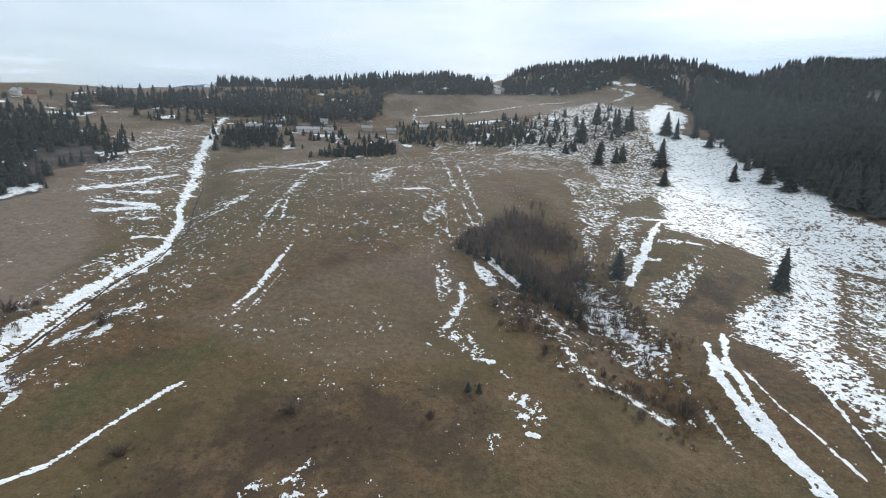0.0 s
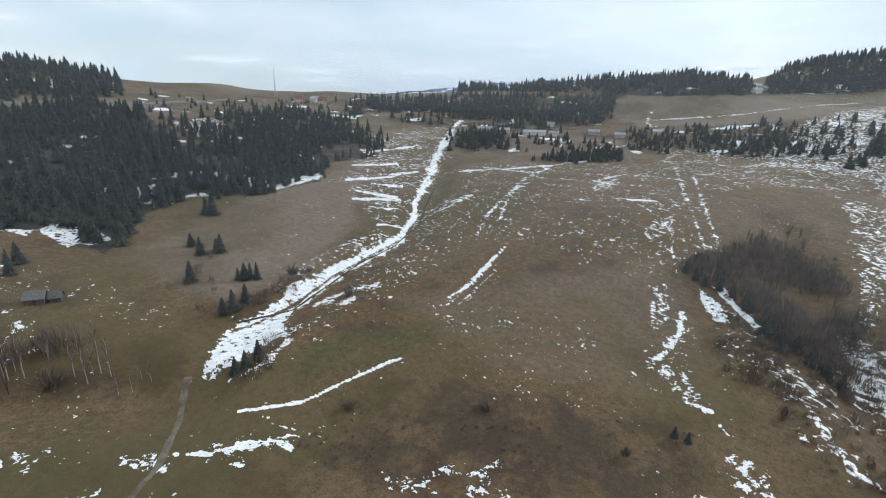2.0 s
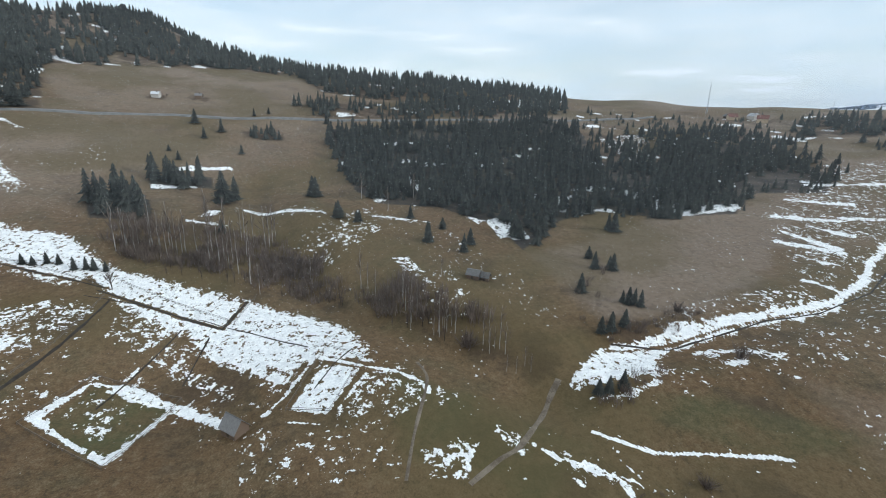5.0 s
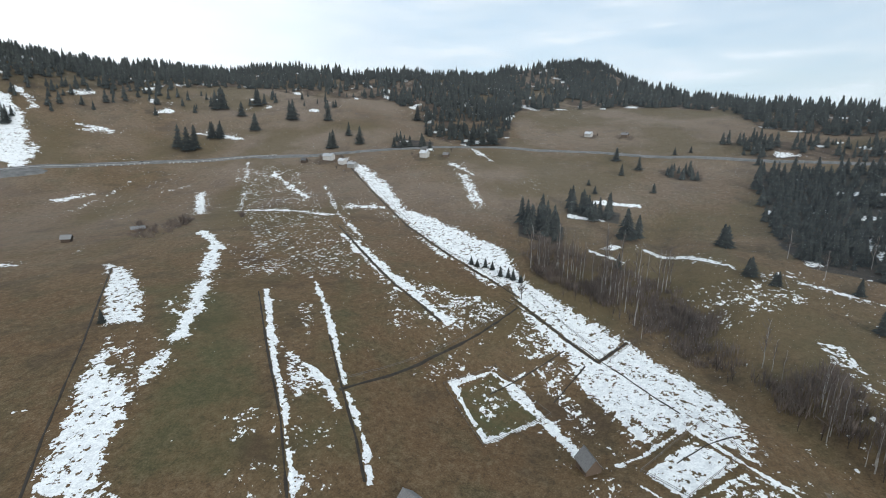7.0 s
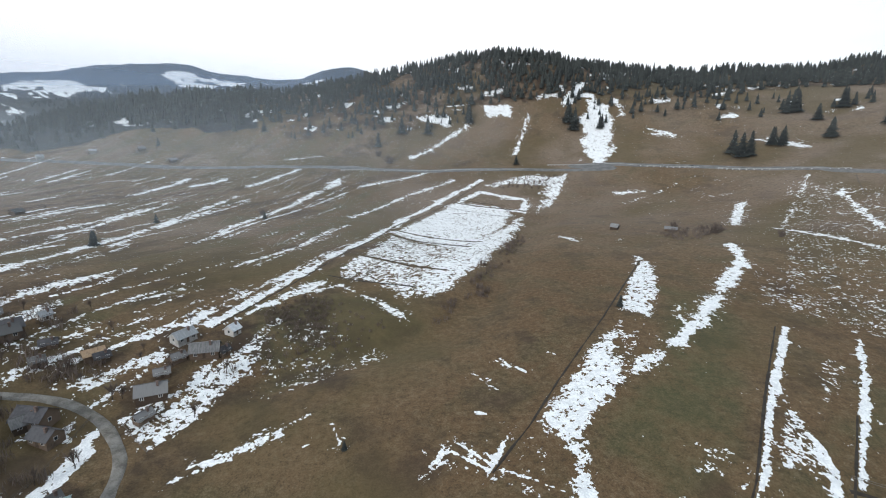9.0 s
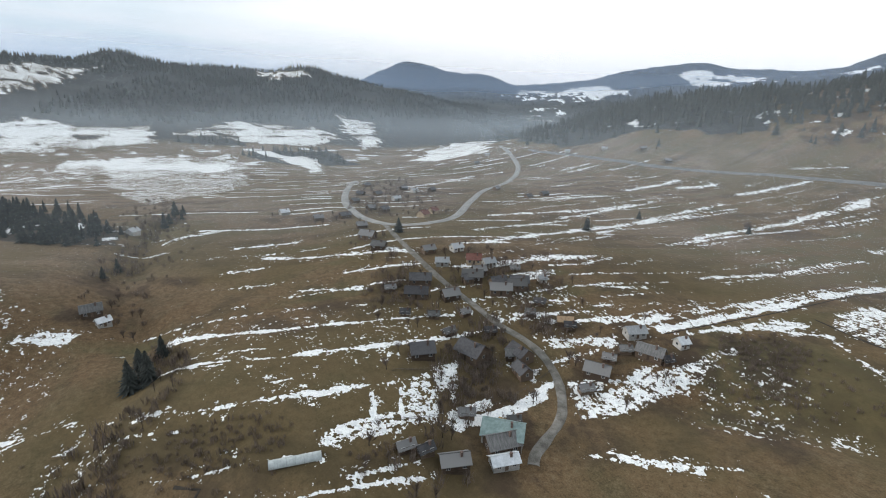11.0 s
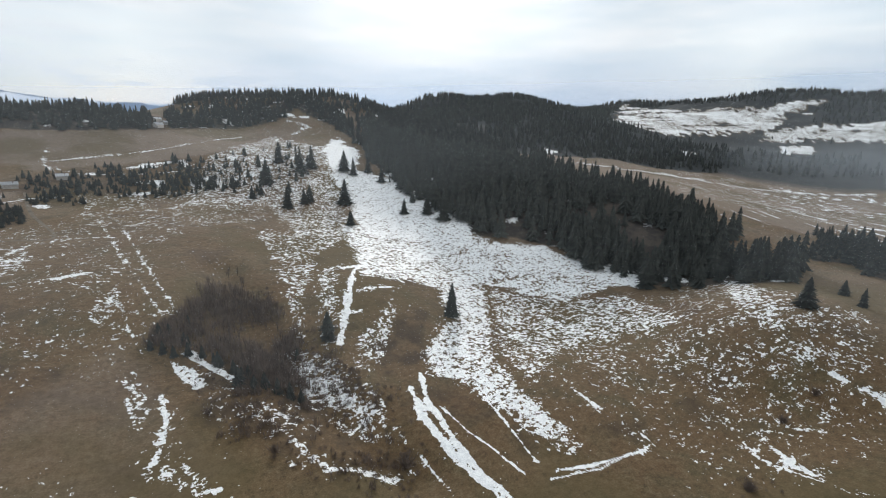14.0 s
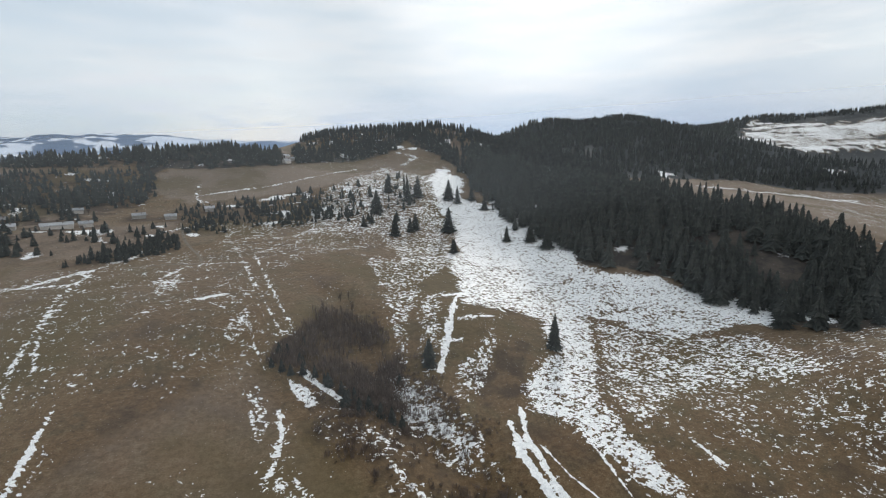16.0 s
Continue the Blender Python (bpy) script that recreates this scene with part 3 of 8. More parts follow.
strip(10.2, 0.7, (-261.3, -222.3), (-270.1, -194.1), (-256.7, -171.0))
ditch(1.0, (-190.4, -68.3), (-162.7, -73.1), (-138.2, -79.5), (-115.7, -83.3), (-96.0, -87.1))
bare(2.4, (-190.4, -68.3), (-162.7, -73.1), (-138.2, -79.5), (-115.7, -83.3), (-96.0, -87.1))
strip(5.5, 0.7, (-221.0, -291.9), (-234.3, -260.9), (-244.2, -222.8))
strip(3.9, 0.6, (-304.2, -380.9), (-225.6, -294.8))
strip(4.8, 0.75, (-300.5, -343.0), (-264.0, -265.9))
strip(2.8, 0.65, (-291.7, -274.4), (-245.5, -218.9), (-220.4, -179.2))
area("snow", 0.33, (-160.3, -222.9), (-206.5, -168.1), (-176.1, -140.0), (-134.9, -181.0))
strip(5.6, 0.75, (-371.4, -200.2), (-357.2, -171.1))
area("snow", 0.6, (-349.2, -182.6), (-354.6, -175.0), (-308.5, -138.2), (-291.3, -138.6))
strip(4.2, 0.7, (-436.9, -223.1), (-398.4, -174.5))
area("snow", 0.95, (-73.1, -162.7), (-62.9, -152.2), (-53.0, -139.9), (-38.7, -119.8), (-30.6, -108.6), (-35.0, -103.6), (-35.7, -93.4), (-32.3, -84.0), (-30.7, -79.7), (-35.8, -76.8), (-38.5, -86.2), (-38.3, -96.3), (-45.0, -109.5), (-57.0, -121.3), (-62.4, -133.3), (-65.6, -150.5))
area("snow", 0.85, (-113.0, -246.2), (-113.8, -232.6), (-101.1, -193.5), (-85.4, -165.0), (-77.7, -173.2), (-82.1, -186.5))
ditch(0.55, (-109.6, -234.8), (-67.4, -166.3), (-41.4, -128.3), (-29.1, -108.3), (-17.4, -92.6))
bare(1.35, (-109.6, -234.8), (-67.4, -166.3), (-41.4, -128.3), (-29.1, -108.3), (-17.4, -92.6))
area("snow", 0.4, (-62.0, -152.7), (-76.4, -154.2), (-59.9, -119.4), (-48.3, -113.7))
strip(7.4, 0.85, (-240.7, -361.9), (-207.7, -314.8))
strip(9, 0.9, (-172.6, -260.1), (-163.0, -235.6), (-134.4, -200.5))
strip(5, 0.85, (-134.4, -200.5), (-100.3, -160.4), (-84.5, -144.2))
strip(5, 0.72, (-75.8, -138.8), (-63.6, -129.2))
strip(2.1, 0.55, (-63.6, -129.2), (-57.0, -121.3))
strip(1.2, 0.8, (-100.4, -175.5), (-94.9, -163.0), (-94.6, -157.7))
strip(3, 0.95, (-131.6, -157.8), (-108.7, -129.9), (-89.5, -105.7), (-76.9, -88.6))
strip(2, 0.85, (-76.9, -88.6), (-68.0, -77.6), (-58.3, -66.2))
area("snow", 0.56, (-103.1, -118.8), (-99.2, -102.3), (-97.7, -91.6), (-88.4, -80.5), (-89.8, -91.4), (-82.4, -91.3))
strip(2.1, 0.9, (-100.2, -112.1), (-98.1, -99.6), (-95.0, -89.9), (-90.0, -82.2))
strip(2.9, 0.95, (-153.4, -151.8), (-134.0, -127.2), (-114.3, -104.8), (-99.6, -88.8))
strip(2.6, 0.9, (-97.8, -87.0), (-90.6, -76.3), (-83.3, -67.2), (-75.0, -59.9))
area("snow", 0.42, (-129.9, -139.4), (-137.1, -137.2), (-113.8, -111.7), (-108.7, -113.2))
ditch(0.55, (-127.8, -158.6), (-96.4, -117.1), (-76.1, -88.9), (-57.6, -66.5))
bare(1.2, (-127.8, -158.6), (-96.4, -117.1), (-76.1, -88.9), (-57.6, -66.5))
ditch(0.55, (-117.6, -110.7), (-97.3, -87.1), (-83.5, -70.4), (-74.0, -60.2))
bare(1.2, (-117.6, -110.7), (-97.3, -87.1), (-83.5, -70.4), (-74.0, -60.2))
strip(2.2, 0.85, (-3.1, -96.4), (-7.0, -101.9))
strip(0.9, 0.85, (-8.5, -104.8), (-17.9, -94.9))
strip(1.3, 0.7, (-17.4, -92.6), (-20.2, -100.1), (-24.6, -107.6))
strip(0.9, 0.65, (-21.1, -92.9), (-33.1, -86.2))
strip(0.9, 0.65, (-23.7, -88.7), (-27.0, -83.5))
area("snow", 0.5, (-22.3, -87.9), (-28.0, -86.3), (-28.6, -80.8), (-23.5, -83.6))
strip(0.9, 0.8, (-16.5, -134.7), (-19.5, -129.7))
strip(0.9, 0.8, (-25.9, -142.2), (-28.3, -137.1))
strip(1.5, 0.65, (-59.0, -83.8), (-61.1, -80.3))
strip(1.4, 0.6, (-56.4, -77.3), (-53.3, -70.2))
area("snow", 0.4, (-68.3, -100.1), (-75.4, -96.5), (-69.1, -87.5), (-62.5, -90.7))
area("snow", 0.25, (-21.7, -113.3), (-32.8, -101.4), (-28.0, -86.3), (-17.4, -92.6))
area("snow", 0.3, (-76.0, -84.4), (-86.7, -80.9), (-71.7, -62.8), (-63.1, -66.0))
area("snow", 0.3, (-288.6, -390.0), (-323.5, -331.5), (-206.9, -178.9), (-143.8, -178.8))
strip(4.1, 0.8, (-168.1, -428.4), (-193.7, -426.4))
strip(3.7, 0.7, (-84.1, -296.6), (-90.1, -280.2))

# snow by the plot above the village and along the main road
area("snow", 0.95, (29.7, -337.3), (-18.2, -426.9), (-57.7, -413.2), (-67.5, -394.6), (-59.3, -354.6), (-20.7, -280.7), (25.1, -331.0))
area("snow", 0.62, (48.3, -231.6), (29.0, -329.6), (-20.7, -280.7), (-41.6, -312.1), (-57.9, -344.8), (-63.7, -329.2), (-27.5, -240.6), (-11.5, -207.3), (8.6, -195.3), (28.8, -215.5), (43.0, -219.2))
area("snow", 0.88, (-13.8, -281.8), (-57.9, -344.8), (-78.1, -386.6), (-88.4, -431.6), (-68.9, -347.4), (-31.6, -251.5), (-11.5, -207.3), (1.2, -195.4), (4.4, -214.5))
strip(7.6, 0.9, (-46.2, -455.6), (-84.5, -424.0), (-76.9, -393.5), (-23.3, -426.6), (-46.2, -455.6))
ditch(0.8, (-18.3, -430.0), (-79.4, -394.1))
bare(1.8, (-18.3, -430.0), (-79.4, -394.1))
ditch(0.8, (29.0, -329.6), (-24.6, -286.2))
bare(1.8, (29.0, -329.6), (-24.6, -286.2))
bare(1.2, (51.0, -218.4), (28.2, -211.6))
strip(7.1, 0.9, (77.7, -163.5), (70.5, -196.6), (59.0, -240.0), (44.2, -298.0), (20.3, -384.4), (-18.7, -449.2), (-48.8, -488.3))
strip(4.3, 0.7, (79.0, -187.4), (67.9, -229.8), (54.9, -262.6))
ditch(0.55, (76.8, -161.6), (57.2, -232.5), (27.2, -356.3), (-48.2, -481.1))
bare(1.35, (76.8, -161.6), (57.2, -232.5), (27.2, -356.3), (-48.2, -481.1))
area("snow", 0.68, (-47.6, -472.9), (-90.2, -493.7), (-134.3, -482.9), (-119.6, -443.1), (-88.6, -391.4), (-106.8, -458.9))
strip(4.7, 0.8, (-134.3, -482.9), (-103.5, -416.0))
strip(2.7, 0.7, (56.6, -199.5), (41.5, -211.6), (20.7, -192.8), (9.9, -179.5))
strip(6.2, 0.8, (64.2, -185.2), (59.0, -199.1), (50.2, -214.8))
strip(4.3, 0.75, (137.4, -304.4), (127.9, -349.5), (112.8, -419.4), (94.3, -478.2))
strip(4.3, 0.75, (127.0, -359.2), (92.6, -469.3))
strip(4.6, 0.75, (181.9, -319.0), (176.1, -363.6), (169.3, -411.4))
strip(3.1, 0.75, (177.9, -260.4), (180.3, -296.7))
strip(4.8, 0.75, (64.6, -372.4), (33.7, -432.1), (-19.7, -491.1))
strip(6.4, 0.75, (172.7, -446.6), (141.1, -505.3))
strip(9.5, 0.75, (223.7, -443.3), (202.5, -467.8))
strip(4.4, 0.75, (215.4, -268.9), (215.5, -318.3), (206.7, -372.6))
strip(9.2, 0.75, (252.0, -403.9), (242.7, -470.9))
strip(2.9, 0.75, (80.9, -274.5), (69.2, -330.3))
strip(3.4, 0.75, (97.5, -233.0), (80.9, -274.5))
strip(6.2, 0.75, (69.7, -465.4), (4.1, -515.7))
strip(2.2, 0.75, (137.0, -191.5), (137.3, -214.9))
strip(2.5, 0.75, (150.6, -173.9), (141.8, -198.5))
area("snow", 0.66, (77.6, -117.0), (69.4, -125.7), (68.3, -142.2), (58.9, -157.2), (54.4, -161.9), (58.3, -139.5), (60.5, -124.1), (63.8, -114.3), (67.6, -110.1))
strip(1.1, 0.7, (56.2, -99.1), (46.0, -104.4), (36.2, -109.8))
strip(1.5, 0.5, (41.7, -132.5), (29.2, -140.0))
strip(1.3, 0.9, (-19.5, -129.1), (-22.5, -125.5))
strip(1.2, 0.9, (-30.2, -137.1), (-32.4, -134.3))
strip(1.3, 0.9, (-41.8, -144.7), (-44.1, -142.4))
strip(0.9, 0.9, (-8.4, -100.6), (-17.3, -93.2))
strip(1.7, 0.85, (-0.3, -92.8), (-6.9, -98.0))
strip(1.5, 0.9, (-15.8, -115.2), (-18.0, -114.3))
strip(1.1, 0.9, (29.2, -105.7), (28.0, -106.6))
strip(0.9, 0.7, (23.1, -111.4), (19.7, -105.2))
strip(2.1, 0.7, (96.2, -149.7), (87.7, -163.1), (78.8, -181.3))
strip(2.1, 0.75, (108.2, -135.0), (101.8, -143.8), (92.2, -160.1))
area("snow", 0.3, (66.4, -155.8), (34.8, -178.2), (27.7, -142.0), (53.4, -135.8))
area("snow", 0.88, (-176.6, -650.3), (-200.9, -658.4), (-179.2, -628.1))
area("snow", 0.74, (-197.5, -615.5), (-221.3, -612.7), (-198.9, -567.1), (-200.1, -518.5), (-179.4, -519.9), (-181.4, -562.3))
strip(4.5, 0.85, (24.2, -548.4), (-7.9, -575.9), (-46.0, -607.0))
strip(4.4, 0.8, (-115.6, -605.9), (-91.3, -545.1))
area("snow", 0.85, (-61.2, -629.7), (-99.9, -623.1), (-98.3, -607.0), (-63.8, -613.0))
area("snow", 0.85, (72.9, -636.4), (37.2, -647.3), (50.7, -631.8))
area("snow", 0.8, (28.4, -621.4), (-21.6, -618.1), (-21.5, -601.4), (20.8, -612.3))
strip(4.4, 0.7, (-242.3, -552.9), (-264.9, -530.9))
area("snow", 0.8, (127.6, -657.0), (104.3, -651.5), (117.1, -639.4))

# strips between the valley plots
strip(2.4, 0.9, (159.5, -6.9), (136.7, -38.5), (127.4, -67.8), (118.1, -115.5))
strip(2.5, 0.85, (123.4, -17.3), (112.2, -41.9), (106.6, -65.2), (103.2, -73.1))
strip(0.9, 0.55, (146.0, 8.4), (123.8, -14.1))
strip(2.7, 0.8, (183.5, -13.2), (158.8, -44.7), (145.1, -74.1), (130.7, -112.6))
strip(3.2, 0.8, (269.0, -58.2), (259.7, -87.4))
strip(4.5, 0.8, (245.6, -65.9), (211.4, -105.7), (196.6, -127.4))
strip(2.4, 0.8, (195.2, -89.0), (180.5, -120.9))
strip(2.4, 0.6, (192.0, -64.9), (174.0, -88.0))
strip(3.2, 0.75, (169.7, -129.4), (157.3, -151.3), (142.1, -208.4))
strip(5.4, 0.8, (185.4, -168.2), (188.0, -264.2), (181.4, -305.0), (169.2, -355.1))
strip(5.6, 0.7, (244.9, -228.4), (212.8, -351.8))
strip(4.4, 0.6, (212.2, -182.8), (209.5, -266.0))
strip(1.8, 0.7, (120.7, -120.2), (103.4, -153.1))
strip(2.9, 0.85, (86.5, -161.0), (79.1, -198.9))
strip(2.9, 0.7, (138.5, -274.8), (133.0, -306.7))
strip(6.4, 0.7, (275.0, -311.7), (246.6, -369.5))
strip(1.9, 0.85, (96.2, -39.3), (91.4, -56.9))
strip(1, 0.85, (107.0, -56.0), (90.8, -48.3))
strip(1.2, 0.85, (82.2, -36.9), (78.8, -53.3))
strip(0.9, 0.8, (112.8, 14.0), (100.2, -2.2), (84.4, -23.7), (73.4, -54.8))
strip(0.9, 0.6, (110.2, -0.2), (91.6, -33.0))
strip(1.9, 0.7, (124.3, -33.2), (122.5, -41.8))
strip(1.4, 0.6, (160.4, -15.1), (146.3, -37.1))
strip(1.9, 0.6, (176.5, -54.7), (158.8, -80.7))
strip(2.6, 0.5, (236.5, -41.9), (231.4, -65.2))
strip(2.1, 0.5, (173.5, -144.9), (166.2, -176.4))
strip(2.4, 0.6, (116.6, -172.3), (103.5, -192.7))
strip(3.6, 0.6, (298.5, -25.0), (304.2, -54.7))
strip(7.7, 0.6, (400.2, -259.0), (437.7, -365.8))
strip(1.5, 0.8, (92.8, -116.6), (85.9, -134.7))
area("snow", 0.62, (96.7, -34.8), (90.1, -56.3), (87.6, -54.9), (93.2, -33.6))
area("snow", 0.62, (105.3, -65.5), (102.9, -76.0), (87.8, -67.2), (89.3, -55.8))
area("snow", 0.62, (104.0, -78.8), (103.4, -83.6), (92.8, -76.2), (95.1, -74.8))
area("snow", 0.95, (84.6, -70.5), (85.5, -90.4), (86.3, -107.9), (80.7, -103.4), (81.3, -92.7), (82.4, -78.1))
area("snow", 0.85, (94.2, -104.4), (93.6, -115.1), (88.5, -105.7))
area("snow", 0.66, (83.1, -114.4), (74.7, -125.4), (71.3, -139.2), (69.3, -153.1), (67.8, -141.2), (67.5, -129.3), (67.4, -116.3), (72.5, -105.9))
area("snow", 0.7, (146.5, -148.2), (139.0, -172.8), (133.5, -160.4), (139.7, -145.1))
area("snow", 0.6, (100.4, -124.1), (92.3, -142.3), (88.5, -137.8), (96.7, -122.8))
area("snow", 0.25, (193.7, -14.2), (142.2, -110.3), (108.0, -86.8), (130.9, -11.7))
area("snow", 0.35, (142.2, -110.3), (131.7, -158.6), (104.7, -157.5), (115.2, -120.6))
strip(1.5, 0.95, (101.4, 78.3), (112.3, 73.3), (131.3, 67.5))
strip(0.9, 0.9, (109.3, 124.1), (103.3, 99.2), (99.3, 84.4))
strip(3.7, 0.8, (209.2, 31.1), (205.2, 18.4))
strip(2.5, 0.6, (135.4, 2.9), (133.2, -6.9))
strip(3.6, 0.6, (110.0, 26.1), (112.1, 16.6))
area("snow", 0.3, (114.1, 30.4), (122.7, 18.0), (146.0, 13.1), (135.0, -6.1), (117.9, 10.6), (103.3, 15.4))

# far meadows and clearings
area("snow", 0.64, (1926.6, 1281.8), (1816.5, 987.2), (1953.8, 711.5), (2104.1, 570.2), (1910.7, 574.3), (1886.4, 638.1), (1668.3, 584.7), (1359.4, 740.9), (1365.4, 955.9))
area("snow", 0.64, (1668.3, 584.7), (1814.6, 499.8), (1968.0, 314.8), (2218.7, 123.2), (2262.8, -72.9), (1906.9, 99.5), (1682.9, 264.9), (1610.6, 441.8), (1533.5, 536.8))
area("snow", 0.9, (1482.9, 509.3), (1567.9, 449.1), (1440.0, 411.6), (1398.2, 470.7))
area("snow", 0.85, (1364.2, 209.7), (1515.3, 136.1), (1431.2, 37.5), (1314.6, 18.6), (1225.9, 105.2), (1267.1, 179.1))
area("snow", 0.8, (1314.6, 18.6), (1372.0, -137.3), (1253.5, -117.1), (1238.9, 3.5))
area("snow", 0.85, (1063.3, 0.4), (1039.9, -91.3), (871.0, -180.5), (779.7, -149.3), (902.7, -55.2))
area("snow", 0.5, (520.9, -7.9), (667.9, -152.1), (504.2, -116.7), (415.7, -28.4))
strip(14, 0.85, (758.3, 668.3), (966.4, 649.6), (1116.9, 577.0))
area("snow", 0.85, (1218.6, 683.3), (1261.3, 596.2), (1198.7, 584.0))
area("snow", 0.8, (341.1, 450.3), (350.4, 453.8), (336.4, 435.0))
area("tan", 0.9, (689.5, 609.4), (1093.3, 597.6), (1246.0, 338.8), (1035.6, 42.7), (868.3, 34.4), (923.8, 372.1), (576.5, 489.8))
strip(14, 0.7, (691.9, 537.3), (1000.0, 458.9))
strip(14, 0.7, (913.9, 500.3), (1177.9, 233.6))
strip(14, 0.7, (533.3, 104.8), (655.1, 25.1))
area("snow", 0.85, (1508.2, -352.1), (1373.1, -370.4), (1298.7, -366.3), (1371.6, -565.9), (1163.7, -497.3), (1128.5, -361.4), (1178.5, -259.8))
area("snow", 0.8, (1103.4, -256.5), (922.9, -357.3), (740.3, -307.6), (839.7, -280.2))
area("snow", 0.7, (1634.0, -717.0), (1464.8, -769.3), (1087.6, -607.4), (1053.0, -541.2))
area("snow", 0.8, (875.0, -586.7), (1128.4, -925.7), (1187.8, -1081.9), (607.6, -502.2), (669.5, -472.8))
area("snow", 0.5, (2722.9, -2526.6), (2961.6, -3431.0), (2071.3, -3106.5), (2038.2, -2739.7), (2260.3, -2410.2))
area("snow", 0.85, (1058.5, 24.9), (1063.7, -75.6), (1000.8, -160.7), (890.7, -184.9), (911.8, -44.0))
area("snow", 0.4, (764.6, -69.6), (824.0, -191.0), (588.2, -143.4), (554.7, -88.0))

# strips between the valley plots
strip(1.2, 0.85, (185.4, -180.1), (188.4, -267), (153.5, -397.9))
strip(1, 0.6, (240.8, -240.7), (205.8, -392.8))
strip(1.2, 0.7, (128.7, -289.5), (115.3, -343.7))
strip(1.5, 0.9, (79.8, -161.8), (66.2, -231.7))
strip(3, 0.9, (71.7, -170.1), (57.3, -211))
strip(1.2, 0.85, (159.2, -153.5), (141.9, -211.3))
strip(1.8, 0.6, (99.3, -104.7), (97.8, -115.6))
strip(3.6, 0.55, (62.2, -148.5), (57, -172.4))
strip(1.8, 0.8, (102, -124.3), (87.6, -142.5))
strip(1.2, 0.6, (279.9, -265.8), (248.2, -368))
strip(2, 0.6, (655.4, -396.6), (668.4, -532.1))
area("snow", 0.66, (71.3, -103.6), (78.7, -113.1), (72.1, -126.9), (64.2, -144.5), (57, -172.4), (58.2, -137.3), (63, -114.3))

# far meadows and slopes
area("snow", 0.5, (1015.4, 15.2), (967.6, -219.7), (562.4, -145.7), (517, -66.5), (563.3, -10.2))
area("snow", 0.18, (666.9, 555.1), (1141.7, 229.8), (944.3, 24.3), (401.9, 1.3), (467.4, 95.1))
area("snow", 0.8, (785.9, -281.9), (886.9, -350.1), (654.6, -260.1))
area("snow", 0.8, (784.2, -493.4), (954.1, -820.3), (570.6, -515.3))
area("snow", 0.9, (708.2, 661.9), (754, 625.9), (690.6, 586.9))
area("snow", 0.6, (1997.1, -2079.4), (2048.1, -2423.2), (2169, -3049.3), (2349, -3223), (2548.2, -3001.3))
area("snow", 0.6, (2094.7, -3459.1), (1589, -3600.9), (1566.2, -3360.4))
area("snow", 0.5, (2347.7, -3292.3), (2008.8, -3567.1), (2000.3, -3156.6))
area("snow", 0.8, (2251, -2877.2), (2163.1, -3237.7), (1985.5, -3006), (2080.2, -2841.7))
area("snow", 0.7, (1368.4, -3695.3), (897.4, -3880.3), (789.7, -3986.8), (947.4, -3736.6))
area("snow", 0.7, (2105.2, -3546), (1483.8, -3759), (1160.4, -3472.1), (1701.8, -3336.5))
area("snow", 0.8, (1999.4, -1965.8), (1908.6, -2090), (1755.9, -1839.5))

# more far meadows
area("snow", 0.3, (1084.7, 554.4), (1122, 223.9), (522.4, 94.6), (458.1, 237.7))
area("snow", 0.35, (1018.7, 174.5), (1007.1, 30.8), (706.4, 22.5), (583.1, 84.3))
area("snow", 0.9, (1810.3, -1933.1), (1982.4, -2326.4), (1897.6, -2353.3), (1666.6, -1880.7))
area("snow", 0.75, (808.1, -540.1), (923, -721.4), (664.2, -566.5), (643.4, -490.5), (705.8, -486.9))
area("tan", 1, (836.9, 628.2), (1387.2, 634), (1320.4, 329.7), (439.9, 105.3), (444.3, 183.1), (479.4, 298.8))

# snow on the slope below the main road
strip(1.3, 0.9, (182.5, -174.9), (186.9, -249.1), (182.8, -304))
strip(1.3, 0.9, (182, -318.9), (156.8, -405.7))
strip(1.8, 0.9, (133.9, -299.4), (118, -355.7), (79.7, -442.8))
strip(1.2, 0.7, (112.5, -366), (83.4, -463.1))
strip(2.4, 0.5, (159.1, -165.5), (142.3, -211.8))
strip(1.8, 0.6, (86.3, -169.4), (51.9, -290.7))
strip(1.4, 0.8, (119.9, -126.9), (102, -154.5))
strip(3.6, 0.6, (143.1, -138.8), (137.9, -167.5))
strip(1.2, 0.6, (265.6, -298.1), (243.4, -343.8))
strip(1.2, 0.6, (224.4, -439.6), (191.9, -459.8))
strip(1, 0.5, (160.4, -436.6), (110.5, -490.5))
strip(1, 0.5, (237.7, -335.5), (224.4, -439.6))
strip(1, 0.5, (367.8, -416.3), (286.6, -469.9))
strip(1.4, 0.7, (57.7, -95), (44, -106.4), (37.6, -111.8))
strip(1.4, 0.55, (48.8, -101.3), (31, -117.6))
area("snow", 0.66, (81.3, -111.1), (72.3, -129.9), (64.1, -144.6), (54, -164.5), (57.3, -141.7), (59.6, -117.4), (68.3, -103.8))
strip(4.2, 0.95, (86.4, -70.9), (83.7, -94.4), (85.4, -111.3))
strip(3.6, 0.7, (99, -124.2), (85.8, -141.3))
area("snow", 0.3, (58.3, -178.9), (5.3, -156.2), (31.5, -135.4), (51.4, -124.1))

